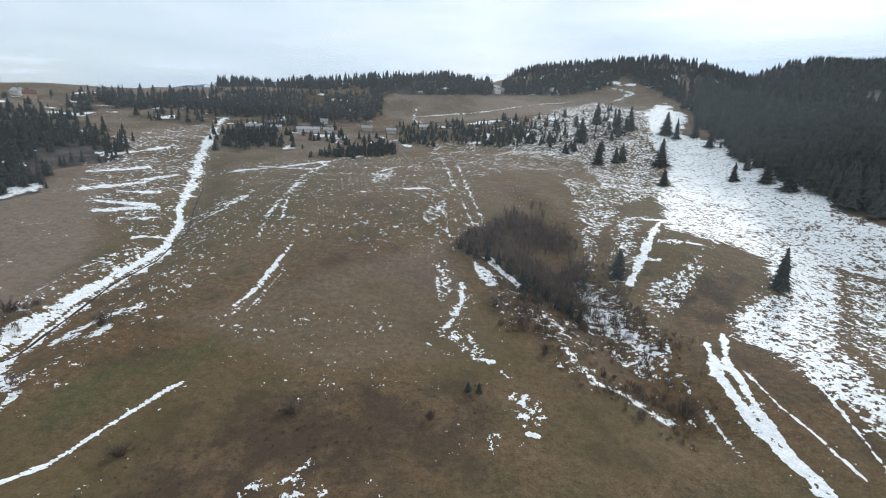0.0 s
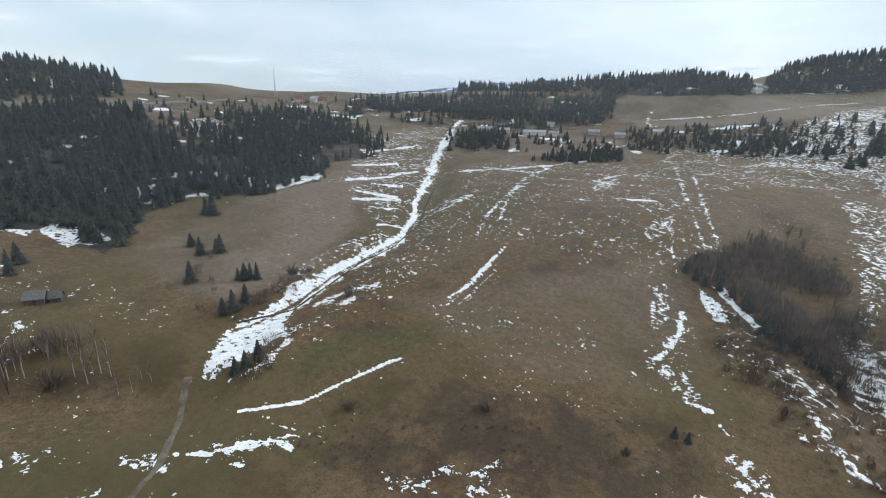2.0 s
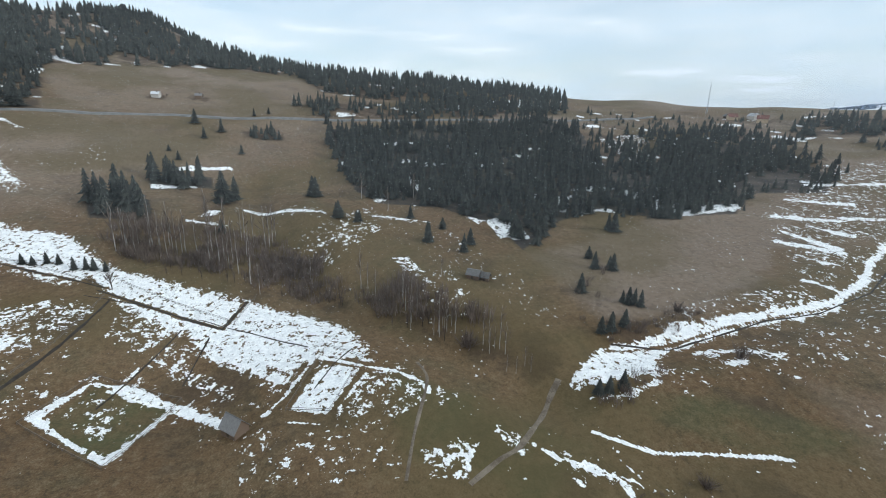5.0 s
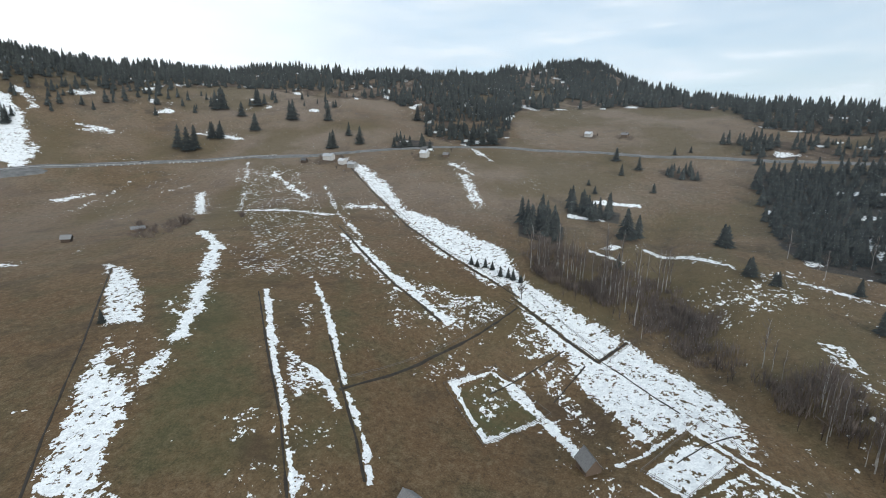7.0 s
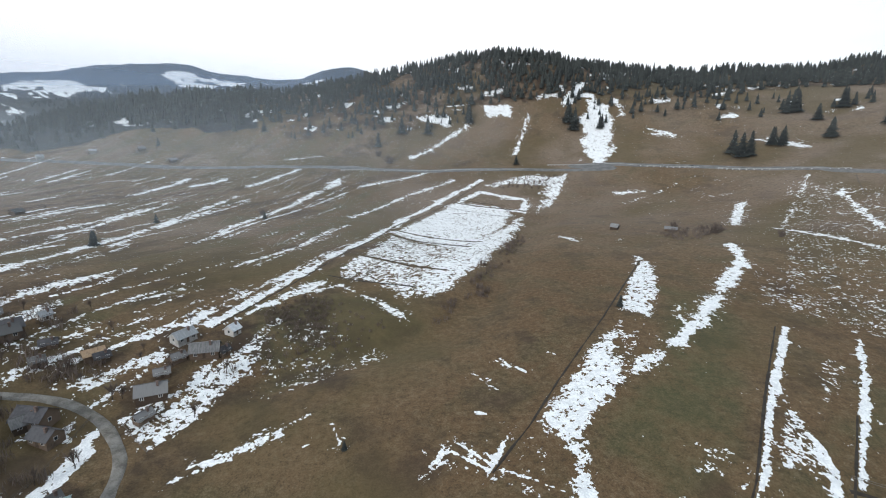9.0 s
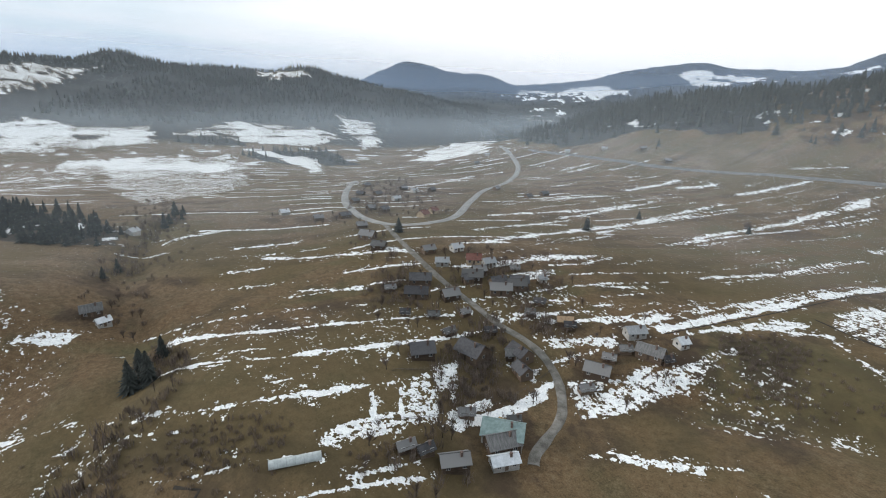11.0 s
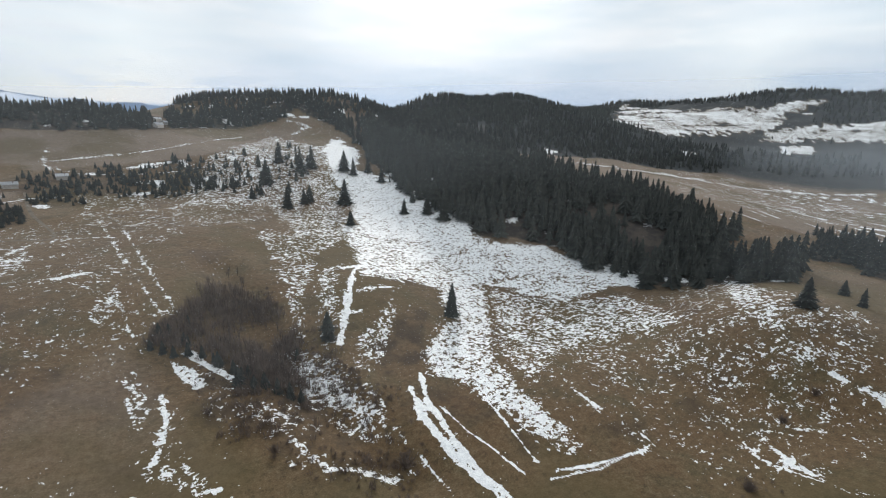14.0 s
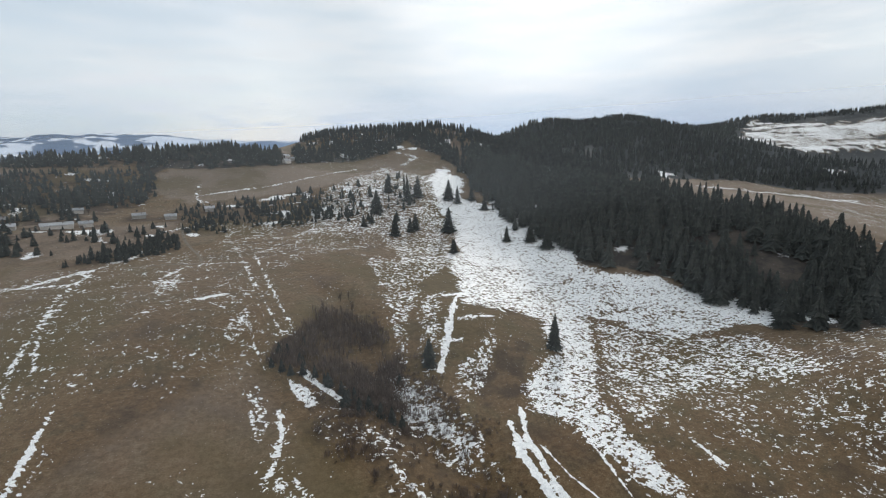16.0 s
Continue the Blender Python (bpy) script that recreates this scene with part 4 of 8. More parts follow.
# snow above the main road
area("snow", 0.92, (-176.2, -593), (-213.3, -612.1), (-205.8, -559.7), (-180.4, -497.2), (-163, -519.1), (-171.8, -563))
area("snow", 0.9, (-158.6, -620.3), (-188.6, -654), (-174.8, -614.8))
area("snow", 0.95, (-222.9, -691.4), (-274.4, -730.5), (-272.2, -683.5), (-223, -666.2))
strip(6, 0.8, (-358.6, -610.3), (-420.1, -593.3))
strip(4.2, 0.6, (251.8, -606), (205.7, -646))
strip(4.8, 0.5, (162.8, -531.1), (128.8, -543.5))
strip(5, 0.8, (-330.8, -476.9), (-342.8, -437.3))
strip(5, 0.5, (-236.6, -547.6), (-262.8, -527.9))

# snow on the plots along the brook
strip(5, 0.9, (-321.3, -480.9), (-339, -443.2))
strip(8, 0.6, (247.8, 736.6), (267.7, 695.2), (231.2, 661.6))
strip(8, 0.9, (187.7, 781.7), (229.8, 772.2))
strip(8, 0.95, (252.3, 758), (280.9, 737.1))

# more small drifts
strip(1.2, 0.75, (88.1, -236.9), (62.1, -346.5))
strip(1.1, 0.6, (98.9, -257.6), (85.1, -313.1))
strip(1.1, 0.7, (132.4, -415.2), (88.9, -493.2))
strip(1.1, 0.6, (348.1, -451.5), (308.4, -482.3))
strip(1.1, 0.6, (409.1, -424.8), (361.7, -469.9))
strip(1.1, 0.6, (247.9, -265.1), (245.2, -308))
strip(1.1, 0.6, (222.3, -336.6), (217.9, -393.9))
strip(1.1, 0.7, (174.1, -205.7), (175.8, -245.1))
strip(1.1, 0.6, (272.4, -279.4), (266.6, -335.7))
strip(1.1, 0.65, (281.9, -399.5), (236.3, -463.4))
strip(1.1, 0.65, (265.4, -457), (202.3, -485.1))
strip(1.2, 0.7, (92.6, -159.8), (81.2, -203))
strip(1.2, 0.65, (74.9, -173.5), (64.3, -215.9))
strip(1.8, 0.6, (122.8, -138.5), (113.8, -152.8))
strip(2.4, 0.7, (142, -148.7), (132.9, -160.5))
strip(1, 0.7, (209.7, -211.2), (210.7, -295.6))
strip(1, 0.7, (170.2, -185.9), (169.7, -260.1))
strip(1, 0.6, (129.8, -205), (125, -235.2))
strip(1.1, 0.7, (100.6, -155.8), (91, -182))
strip(1.1, 0.7, (249.5, -277.4), (233.1, -389.7))
strip(1, 0.6, (375.6, -428), (332, -482.9))
strip(1.8, 0.7, (614, -390.1), (635.6, -463.5))
strip(1.2, 0.6, (321.9, -377.5), (312.4, -427.5))
strip(1.2, 0.7, (110.6, -146.9), (101.5, -164))
strip(2, 0.5, (-226.3, -393.5), (-251.4, -387.8))
strip(1.6, 0.6, (-167.4, -404), (-223.5, -431.3))

# ground of other colour
area("dark", 0.6, (185, -100.8), (177.3, -129.1), (140.3, -115.2), (142.6, -87.2))
area("dark", 0.6, (183.2, -145.9), (154.5, -186), (117.5, -150.8), (136.6, -123.2))
area("dark", 0.6, (273.6, -129.2), (233, -140.7), (194.5, -121.7), (206.8, -101.6))
area("dark", 0.6, (452.4, -205.6), (573.9, -314.7), (385.7, -271.3), (277.8, -201.9), (260, -156.4), (311.4, -150.8))
area("dark", 0.6, (125.8, -120.3), (109.4, -148.9), (93.9, -135.8), (106.4, -117.8))
area("dark", 0.6, (110.2, -83.5), (101.6, -108.9), (85.4, -100.3), (91, -73.5))
area("dark", 0.6, (91.2, -124.9), (88.6, -148.4), (67.8, -156.1), (61.9, -141.6), (77.5, -116.9))
area("dark", 0.6, (92, -43.8), (86.8, -67.3), (72.4, -62.1), (78.3, -40.9))
area("tan", 0.9, (-65.7, 630.1), (61.9, 648.6), (177.9, 685), (176.6, 596.7), (93.4, 549.1), (-36.9, 524.3), (-77, 564.6))
area("tan", 1, (-122.8, 406.8), (-94.9, 447.1), (-46.7, 465.6), (-40.1, 422.2), (-64.4, 387.6), (-89.4, 360.7), (-111.3, 363))
area("tan", 0.6, (-567.1, -226), (-651.1, -160.4), (-654.5, 8), (-543.3, 18.1), (-476.9, -4.4), (-461.1, -167.8))
area("green", 0.9, (-126.7, -65.6), (-143.1, -57.8), (-131.9, -37.1), (-109.7, -46.7))
area("green", 0.7, (66.8, -176.6), (40.8, -202.6), (6.8, -184.8), (-1.9, -174.8), (20.5, -156.5), (44.3, -142.9), (58, -144.1))
area("dark", 0.8, (68.9, -176), (45.5, -202.1), (2.2, -175.4), (23.7, -152.5), (46.2, -150.4))
area("dark", 0.5, (125, -179.4), (138.2, -246.3), (90.8, -236), (83.1, -188), (108.6, -161.6))
area("dark", 0.8, (-64.9, 97), (12.7, 117.6), (16.7, 99.5), (7.7, 76.4), (-62.2, 61.9))
area("dark", 0.6, (19.7, 162.7), (43.1, 160.5), (65.5, 118.8), (67.9, 102.7), (56, 117.7), (32.8, 128.6))
area("dark", 0.8, (91.4, 178.5), (119.5, 181), (108.8, 156.2), (85.9, 154.1))
area("dark", 0.7, (-175.9, 20.5), (-177.1, 43.5), (-148.2, 65.5), (-113.9, 75.2), (-106.8, 59.9), (-133.3, 42.2))
area("dark", 0.5, (-279.9, -95.2), (-234.1, -8.8), (-171.4, 15.9), (-188.7, -16.8))
area("dark", 0.8, (132, -7.2), (111, -41.9), (95.3, -33.2), (112.2, 11.9), (130.7, 7.1))
area("dark", 0.7, (111.5, -184.9), (136.1, -240.9), (101.1, -250.8), (85.3, -207.8))
area("dark", 0.5, (131.9, 15.5), (120.2, -20.2), (99.9, -32.6), (95, -24.9), (106.1, 9.6))
area("green", 0.4, (-43.1, -98.9), (-69.2, -120.3), (-99, -131.9), (-74.6, -92.6), (-55.4, -83.3))
area("tan", 0.35, (-81.7, 131.4), (0.3, 209.9), (19.8, 128.5), (-40, 113.9))
area("green", 0.3, (-198.9, -168.2), (-108.9, -91.9), (-79.9, -64.2), (-68.6, -78.6))
area("tan", 0.8, (-187.5, 100.2), (-204.6, 168), (-213.2, 261.2), (-211.9, 297.1), (-132.7, 177.1), (-123.1, 136.1), (-130.7, 98.9))
area("dark", 1, (61.9, -141.6), (48.5, -191.2), (31.5, -157.6), (50.8, -134.3))
area("dark", 0.9, (122.2, 15), (86.2, -70.5), (72.4, -62.1), (105.7, 19.1))
area("dark", 1, (111, -186.4), (136.1, -240.9), (101.1, -250.8), (85.3, -207.8))
area("dark", 0.7, (67.1, -95.4), (30.3, -155.7), (19.2, -131.9), (60.3, -87.3))
area("dark", 1, (111.2, -77.9), (105.3, -104.6), (85.1, -89.3), (89, -66.8))
area("dark", 0.9, (57.7, 226.8), (60.8, 197.6), (59.8, 169), (53.2, 129.7), (45.9, 124.5), (20.5, 145.3))
area("dark", 0.8, (119.2, 199), (130.9, 188.6), (103.2, 157.5), (89.2, 166.5))
area("dark", 0.9, (108.4, 29.1), (129.0, 15.2), (148.0, 1.3), (175.6, -16.3), (155.7, -17.8), (133.2, -6.9), (116.7, 4.7), (101.1, 17.3))
area("dark", 0.7, (-69.8, 65.8), (-47.9, 81.1), (-21.7, 105.8), (-14.8, 87.9), (-33.3, 68.2), (-56.2, 59.9))
area("green", 0.55, (-119.0, 20.1), (-105.3, 42.5), (-81.5, 61.9), (-68.9, 40.2), (-86.1, 19.9))
area("green", 0.45, (-95.5, -207.1), (-101.8, -183.4), (-75.7, -134.4), (-54.7, -116.1), (-49.1, -107.3), (-58.6, -102.2), (-98.6, -133.1), (-121.7, -175.8))
area("green", 0.4, (-95.9, 72.6), (-62.8, 101.8), (-61.1, 128.1), (-88.3, 100.8))
area("green", 0.5, (64.5, -156.2), (37.2, -189.8), (3.1, -179.9), (10.4, -158.4), (46.0, -129.7))
area("dark", 0.8, (64.1, -160.2), (38.3, -195.4), (-6.2, -182.3), (14.1, -154.5), (49.0, -133.5))
area("dark", 0.6, (136.5, -176.6), (136.3, -248.8), (96.8, -209.1), (102.3, -163.0))
area("dark", 0.7, (144.7, 18.6), (119.2, -19.9), (105.7, -20.4), (117.9, 8.2))
area("dark", 1, (64.5, -127.3), (63.8, -151.5), (65.6, -172.6), (50.0, -144.0), (65.2, -109.4))
area("dark", 0.9, (70.2, -103.3), (49.2, -142.5), (44.9, -134.5), (63.8, -88.8))
strip(1.2, 0.7, (159.5, -6.9), (145.3, -22.1), (138.3, -36.5))
strip(1.3, 0.7, (114.7, -34.4), (110.4, -49.9), (107.3, -65.5))
area("snow", 0.62, (108.7, -66.2), (109.0, -77.0), (91.6, -67.6), (91.6, -57.1))
strip(1, 0.9, (108.7, -66.2), (91.6, -57.1))
strip(1, 0.9, (109.0, -77.0), (91.6, -67.6))
strip(1, 0.9, (91.1, -56.8), (91.1, -67.3))
area("snow", 0.68, (108.2, -77.9), (108.8, -89.4), (98.2, -81.2), (98.5, -73.5))
strip(1.2, 0.8, (108.7, -78.2), (109.2, -90.0))
area("snow", 0.75, (91.3, -70.8), (91.5, -89.5), (87.5, -86.5), (87.0, -69.0))
strip(1.5, 0.6, (95.6, -35.5), (96.8, -44.8), (94.7, -57.7))
strip(1, 0.6, (106.6, -55.1), (92.2, -48.8))
strip(1.3, 0.6, (242.9, -86.6), (254.9, -56.9), (265.6, -28.4))
strip(1.2, 0.6, (196.0, -95.7), (181.5, -118.0))
strip(1.2, 0.6, (203.2, -101.6), (191.0, -120.5))
strip(1, 0.6, (218.8, -35.1), (208.4, -58.5), (194.0, -81.4))
strip(0.9, 0.55, (197.4, -18.9), (192.9, -41.5))
strip(1, 0.5, (189.4, -53.7), (190.1, -77.3))
strip(1, 0.6, (129.0, -5.6), (119.4, -28.7))
strip(1, 0.5, (134.3, 8.8), (121.6, -7.8))
strip(1.3, 0.8, (164.8, 44.3), (156.7, 29.4))
strip(1.2, 0.8, (156.0, 45.4), (154.3, 26.0), (152.9, 16.8))
strip(1, 0.8, (168.8, 46.4), (155.9, 45.1))
area("snow", 0.45, (151.8, 9.6), (140.6, 14.8), (121.6, 21.8), (108.5, 33.6), (106.8, 43.2), (125.0, 28.9), (145.7, 17.1))
area("snow", 0.62, (106.7, 36.1), (115.3, 27.3), (115.5, 19.3), (110.6, 14.0), (107.2, 22.9), (105.2, 26.3))
ditch(0.6, (116.7, 17.8), (106.3, 7.5), (100.4, 0.0), (98.8, -6.4), (101.0, -8.4), (106.1, -3.8))
area("dark", 0.8, (127.7, 8.5), (118.0, -15.0), (102.0, -31.2), (97.6, -28.7), (103.1, -10.4), (118.6, 8.1))
area("dark", 0.9, (112.8, -93.0), (113.0, -105.2), (92.9, -90.5), (93.0, -71.0), (96.9, -75.0), (98.3, -82.6))
area("dark", 0.7, (-45.1, 97.5), (-23.0, 105.1), (-17.4, 86.4), (-28.8, 81.0), (-40.8, 84.2))
area("dark", 0.7, (-7.1, 108.3), (8.9, 115.8), (13.7, 96.2), (-3.8, 89.2))
area("dark", 0.7, (-71.6, 82.1), (-50.7, 87.0), (-42.6, 76.4), (-64.2, 72.1))
area("snow", 0.42, (-47.6, 67.0), (-38.0, 72.1), (-33.5, 67.6), (-43.3, 63.8))
area("snow", 0.42, (-32.5, 77.1), (-27.0, 83.3), (-19.1, 73.1), (-28.1, 68.8))
area("snow", 0.5, (19.4, 111.6), (27.9, 109.4), (27.4, 98.2), (19.9, 96.2))
strip(0.9, 0.7, (-77.3, 57.8), (-70.5, 66.3), (-67.8, 68.0))
area("snow", 0.45, (-166.0, -61.7), (-180.7, -56.9), (-169.8, -37.3), (-126.3, -5.9), (-116.1, -14.1), (-139.7, -36.1))
strip(1.2, 0.8, (-143.7, -59.9), (-130.2, -37.3), (-114.8, -18.5))
strip(1, 0.8, (-166.6, -34.4), (-127.7, -6.0))
strip(1, 0.7, (-134.7, -25.6), (-125.1, -10.5))
ditch(0.5, (-132.4, -55.3), (-169.0, -41.2))
ditch(0.5, (-139.7, -36.1), (-162.8, -31.8))
ditch(0.35, (-174.4, -36.1), (-161.1, -18.6), (-142.8, -0.2))
ditch(0.35, (-194.7, -77.6), (-183.7, -50.3))
ditch(0.35, (-119.9, 0.5), (-129.5, 6.4), (-136.5, 12.8))
area("snow", 0.42, (-110.9, 2.2), (-132.1, 14.1), (-124.4, 26.2), (-103.8, 19.6), (-98.4, 8.5))
area("snow", 0.35, (-223.2, -5.9), (-265.7, 37.9), (-224.2, 40.3), (-204.1, 9.3))
area("snow", 0.3, (-190.4, 39.7), (-176.4, 60.3), (-140.3, 59.8), (-144.9, 46.0))
ditch(0.5, (30.6, -346.1), (0.7, -325.6), (-32.9, -300.1))
ditch(0.5, (38.7, -262.3), (11.4, -240.1), (-9.3, -230.6))
ditch(0.6, (-18.5, -439.1), (-53.3, -419.0), (-67.5, -394.6))
bare(1.8, (30.6, -346.1), (0.7, -325.6), (-32.9, -300.1))
bare(2.2, (38.7, -262.3), (11.4, -240.1), (-9.3, -230.6))
area("snow", 0.6, (1234.9, 220.5), (1417.4, 162.8), (1460.9, 11.7), (1394.8, -118.4), (1238.7, -144.3), (1198.7, 62.0))
area("snow", 0.58, (1316.1, -169.0), (1462.5, -306.5), (1392.6, -574.4), (1205.3, -548.6), (1163.0, -328.0))
area("snow", 0.6, (1092.6, 36.3), (1031.9, -214.6), (848.3, -207.1), (884.9, 22.4))
area("snow", 0.6, (2411.7, -652.9), (2089.3, -855.4), (2109.2, -647.9))
area("snow", 0.42, (60.6, 193.2), (76.2, 174.1), (78.5, 141.7), (72.4, 116.1), (58.5, 129.5), (50.3, 154.2))
area("dark", 0.7, (17.2, 196.3), (53.0, 179.8), (52.8, 128.6), (20.8, 141.8))
area("snow", 0.3, (17.2, 196.3), (53.0, 179.8), (52.8, 128.6), (20.8, 141.8))
yard(116.4, -79.9, 10.29)
yard(73.5, -76.8, 10.73)
yard(74.3, -61.6, 9.85)
yard(68.8, -73.4, 9.85)
yard(82.8, -151.4, 9.85)
yard(72.4, -145, 10.73)
yard(69.1, -158.9, 8.145)
yard(78.3, -124.1, 10.29)
yard(93.9, -105.1, 9.41)
yard(101.6, -108.9, 9.41)
yard(230.1, -118.9, 10.73)
yard(209.9, -115, 9.85)
yard(162.7, -110, 11.17)
yard(153.2, -101.7, 11.17)
yard(143.9, -112.4, 9.85)
yard(165.4, -142.9, 9.85)
yard(172.6, -129, 9.41)
yard(134.4, -141.7, 10.29)
yard(141, -136.7, 9.85)
yard(103.5, -137.4, 9.025)
yard(211.8, 6.2, 8.585)
yard(219.5, 9.5, 9.85)
yard(259.6, -176.4, 9.85)
yard(268.6, -191, 9.41)
yard(302.3, -159.1, 9.245)
yard(292.7, -164.6, 9.52)
yard(287.2, -327.6, 10.125)
yard(335.3, -312.8, 9.52)
yard(368, -238.7, 9.52)
yard(363.6, -256.2, 9.245)
yard(380.2, -189.6, 9.795)
yard(370, -527.4, 9.52)
yard(279.5, -518.3, 9.795)
yard(429.5, -221.3, 10.125)
yard(387.8, -239.4, 9.52)
yard(286.8, -306.6, 9.52)
yard(411.1, -506.7, 9.245)
yard(324.5, -540, 9.795)
yard(341.7, -165.2, 9.795)
yard(371.9, -202.6, 10.125)
yard(336.7, -201, 9.795)
yard(549.4, -488.7, 9.795)
yard(502.7, -429.3, 9.795)
yard(254.2, -127.3, 9.245)
yard(289.8, -132.8, 9.795)
yard(189.3, -132.4, 9.52)
yard(183.2, -145.9, 9.245)
yard(159, -146.8, 9.245)
yard(155.1, -137.4, 9.245)
yard(327.2, -103.7, 9.245)
yard(322.6, -12.8, 9.245)
yard(295.5, -116, 9.245)
yard(151.1, -128.5, 9.245)
yard(109.7, -96.4, 11.5)
yard(76, -79.8, 12.05)
yard(100.6, -110.5, 10.4)
yard(151.7, -130.7, 10.95)
yard(135.4, -133.1, 10.95)
yard(135.5, -144.2, 10.4)
yard(164.3, -95.3, 8.42)
yard(141.9, -89.1, 7.925)
yard(135.1, -97.9, 8.2)
yard(130.5, -109.6, 8.2)
yard(119.2, -140.1, 8.42)
yard(116, -131.3, 7.925)
yard(116.7, -110.8, 8.2)
yard(100.7, -136.9, 8.2)
yard(147.2, -153.1, 8.2)
yard(132.4, -155.8, 7.925)
yard(123.3, -96.3, 8.42)
yard(87.2, -75.8, 8.42)
yard(78.8, -86.6, 7.925)
yard(83, -52.7, 8.42)
yard(80.3, -56.8, 8.2)
yard(79.2, -140.6, 8.2)
yard(80.1, -132.8, 8.2)
yard(67, -146.3, 7.925)
yard(75.6, -114.9, 8.42)
yard(-381.5, -234.8, 9.85)
yard(-344.8, -318.1, 11.5)
yard(-341.2, -298.3, 9.85)
yard(-329.1, -334.3, 8.75)
yard(-387.6, -215.3, 8.75)
yard(-336.4, -282.8, 10.4)
yard(-521.5, -118.9, 9.85)
yard(-389.9, 468.3, 11.5)
yard(-415.2, 454.9, 10.95)
yard(-524.6, -83.3, 9.3)
yard(-169, 440.2, 14.8)
yard(-151.2, 443.4, 10.95)
yard(-122.9, 446, 17)
yard(-106.1, 452, 10.95)
yard(-74.3, 479.9, 11.5)
yard(-50.1, 475.8, 10.95)
yard(-19.4, 498, 10.4)
yard(75, 701.9, 10.95)
yard(80.2, 682, 9.85)
yard(-121.6, 498.9, 10.4)
yard(-406.2, 474.7, 11.5)
yard(-162, 465.9, 10.4)
yard(71.3, 664.4, 10.95)
yard(-421.4, 456.7, 10.4)

MAIN_ROAD = [(-462.1, 392.5), (-444.2, 275.1), (-461, 192), (-463.8, 111), (-464.4, 35.2), (-463.9, -89.2), (-449.4, -163.7), (-417.5, -233.2), (-394, -273.1), (-328.7, -365.3), (-312.8, -396.1), (-254.1, -457.4), (-195.1, -491.6), (-145.4, -506.2), (-182.8, -486.4), (-74.5, -511.5), (36.7, -518.3), (212, -508.6), (314.5, -504.6), (420.9, -501.6), (491.7, -519.3)]
SWITCHBACK_ROAD = [(610.3, -571.1), (473.6, -470.3), (422.2, -428.3), (373.9, -366.8), (343.5, -306.6), (298.2, -250.4), (254.4, -201), (240.1, -167.5), (241.7, -149.4), (260.4, -141.3), (298.5, -144.7), (352.8, -161.9), (430.3, -200.2), (493.4, -240.3)]
VILLAGE_ROAD = [(248.6, -140.6), (214.7, -130.2), (186, -124.1), (153.3, -118.8), (121.9, -117.3), (104.9, -119.1), (93.7, -117), (83.2, -111.3), (73.2, -100.8), (69.2, -89.9), (66.9, -83), (64.6, -79.9)]
track(2.2, (-77.4, 30.1), (-81.5, 38.3), (-84.7, 45.5), (-94.4, 56), (-101.4, 62.5), (-106.3, 68))
track(1.4, (-81.6, 17.4), (-94.3, 22.4), (-107.8, 28.6), (-115.5, 31.1), (-124, 30.5))
track(3, (-41.2, 460), (-35.5, 407), (-22.2, 344.6), (-42.9, 341.9), (-65.9, 341.1))
ditch(0.6, (-140.1, 276.1), (-124.6, 233.9), (-113, 204.6), (-110, 175), (-113.1, 153.4), (-111.6, 128.3), (-110.7, 110.6), (-117.7, 93.7))
ditch(1, (49.1, -224.6), (28.3, -215.8), (5.7, -208.9))

wood(6.3, 15, 26, (269.8, 524.1), (251.9, 441.8), (239.6, 358.8), (233.4, 314.6), (234.1, 271.9), (256.1, 248.9), (273.9, 216.9), (279.1, 181.9), (284.2, 141.7), (294.7, 115.9), (397.2, 155.8), (409.7, 203.7), (421.8, 274.2), (423.2, 334.4), (414.3, 401.8), (391.1, 453.4), (376.8, 507), (378.8, 566.5), (381, 667.5), (361.5, 701.8))
wood(6, 14, 24, (272, 219.3), (268, 157.7), (278.9, 117.2), (287.5, 95.6), (305.4, 82.6), (344.1, 92.9), (344.5, 114.2), (343.6, 144), (319.9, 187.8), (295.5, 238))
wood(6.5, 9, 15, (388.3, 80.5), (347.4, 43), (317.8, 16.7), (309.6, -5.5), (334.6, -6), (342.8, 17.9), (372.2, 46), (412.8, 85.5))
wood(9, 13, 20, (334, 673.9), (365.7, 632.3), (389.2, 569.8), (436.4, 533.9), (431.6, 453.5), (604.2, 634.3), (594.9, 727.3), (530.4, 776.1), (491.1, 848.6), (445.2, 897.8))
wood(7.5, 9, 17, (-328.8, 437.5), (-306.7, 468.1), (-265.9, 506.2), (-222.6, 513.4), (-179.1, 515.5), (-125.7, 517.2), (-75.9, 529.8), (-85.8, 599.1), (-142.2, 585.2), (-202.1, 581.6), (-250.4, 577.6), (-298.5, 568.2), (-345.1, 526.7), (-370.9, 493.5))
wood(9.5, 7, 14, (-284.7, 439.2), (-222.6, 513.4), (-84, 586), (-73, 530.1), (-114.3, 470.3), (-186.9, 457.2), (-222.5, 422.6))
wood(6.5, 12, 18, (-85.5, 596.1), (-67, 633.1), (-2.8, 634), (66.8, 654.8), (75.9, 744.3), (-3.2, 724), (-76.5, 722.6), (-98.3, 685.2))
wood(6.5, 12, 18, (81.8, 662), (130, 688.3), (170.5, 697), (219.4, 727.7), (278, 773.3), (304.8, 681.1), (271.7, 512), (313.9, 591.5), (341.6, 763.2), (308.4, 858), (245.4, 813.9), (191.9, 784.4), (146.7, 776.7), (92.8, 751.3))
wood(6.5, 4, 9.5, (-36.3, 409.4), (17.7, 437.8), (84.9, 439.6), (106.6, 426.1), (97.1, 477.7), (41.9, 507.9), (-45.3, 509.2))
wood(5.5, 4, 9, (-151.8, 353.1), (-117.8, 355.5), (-143.9, 420.5), (-180.4, 415.1))
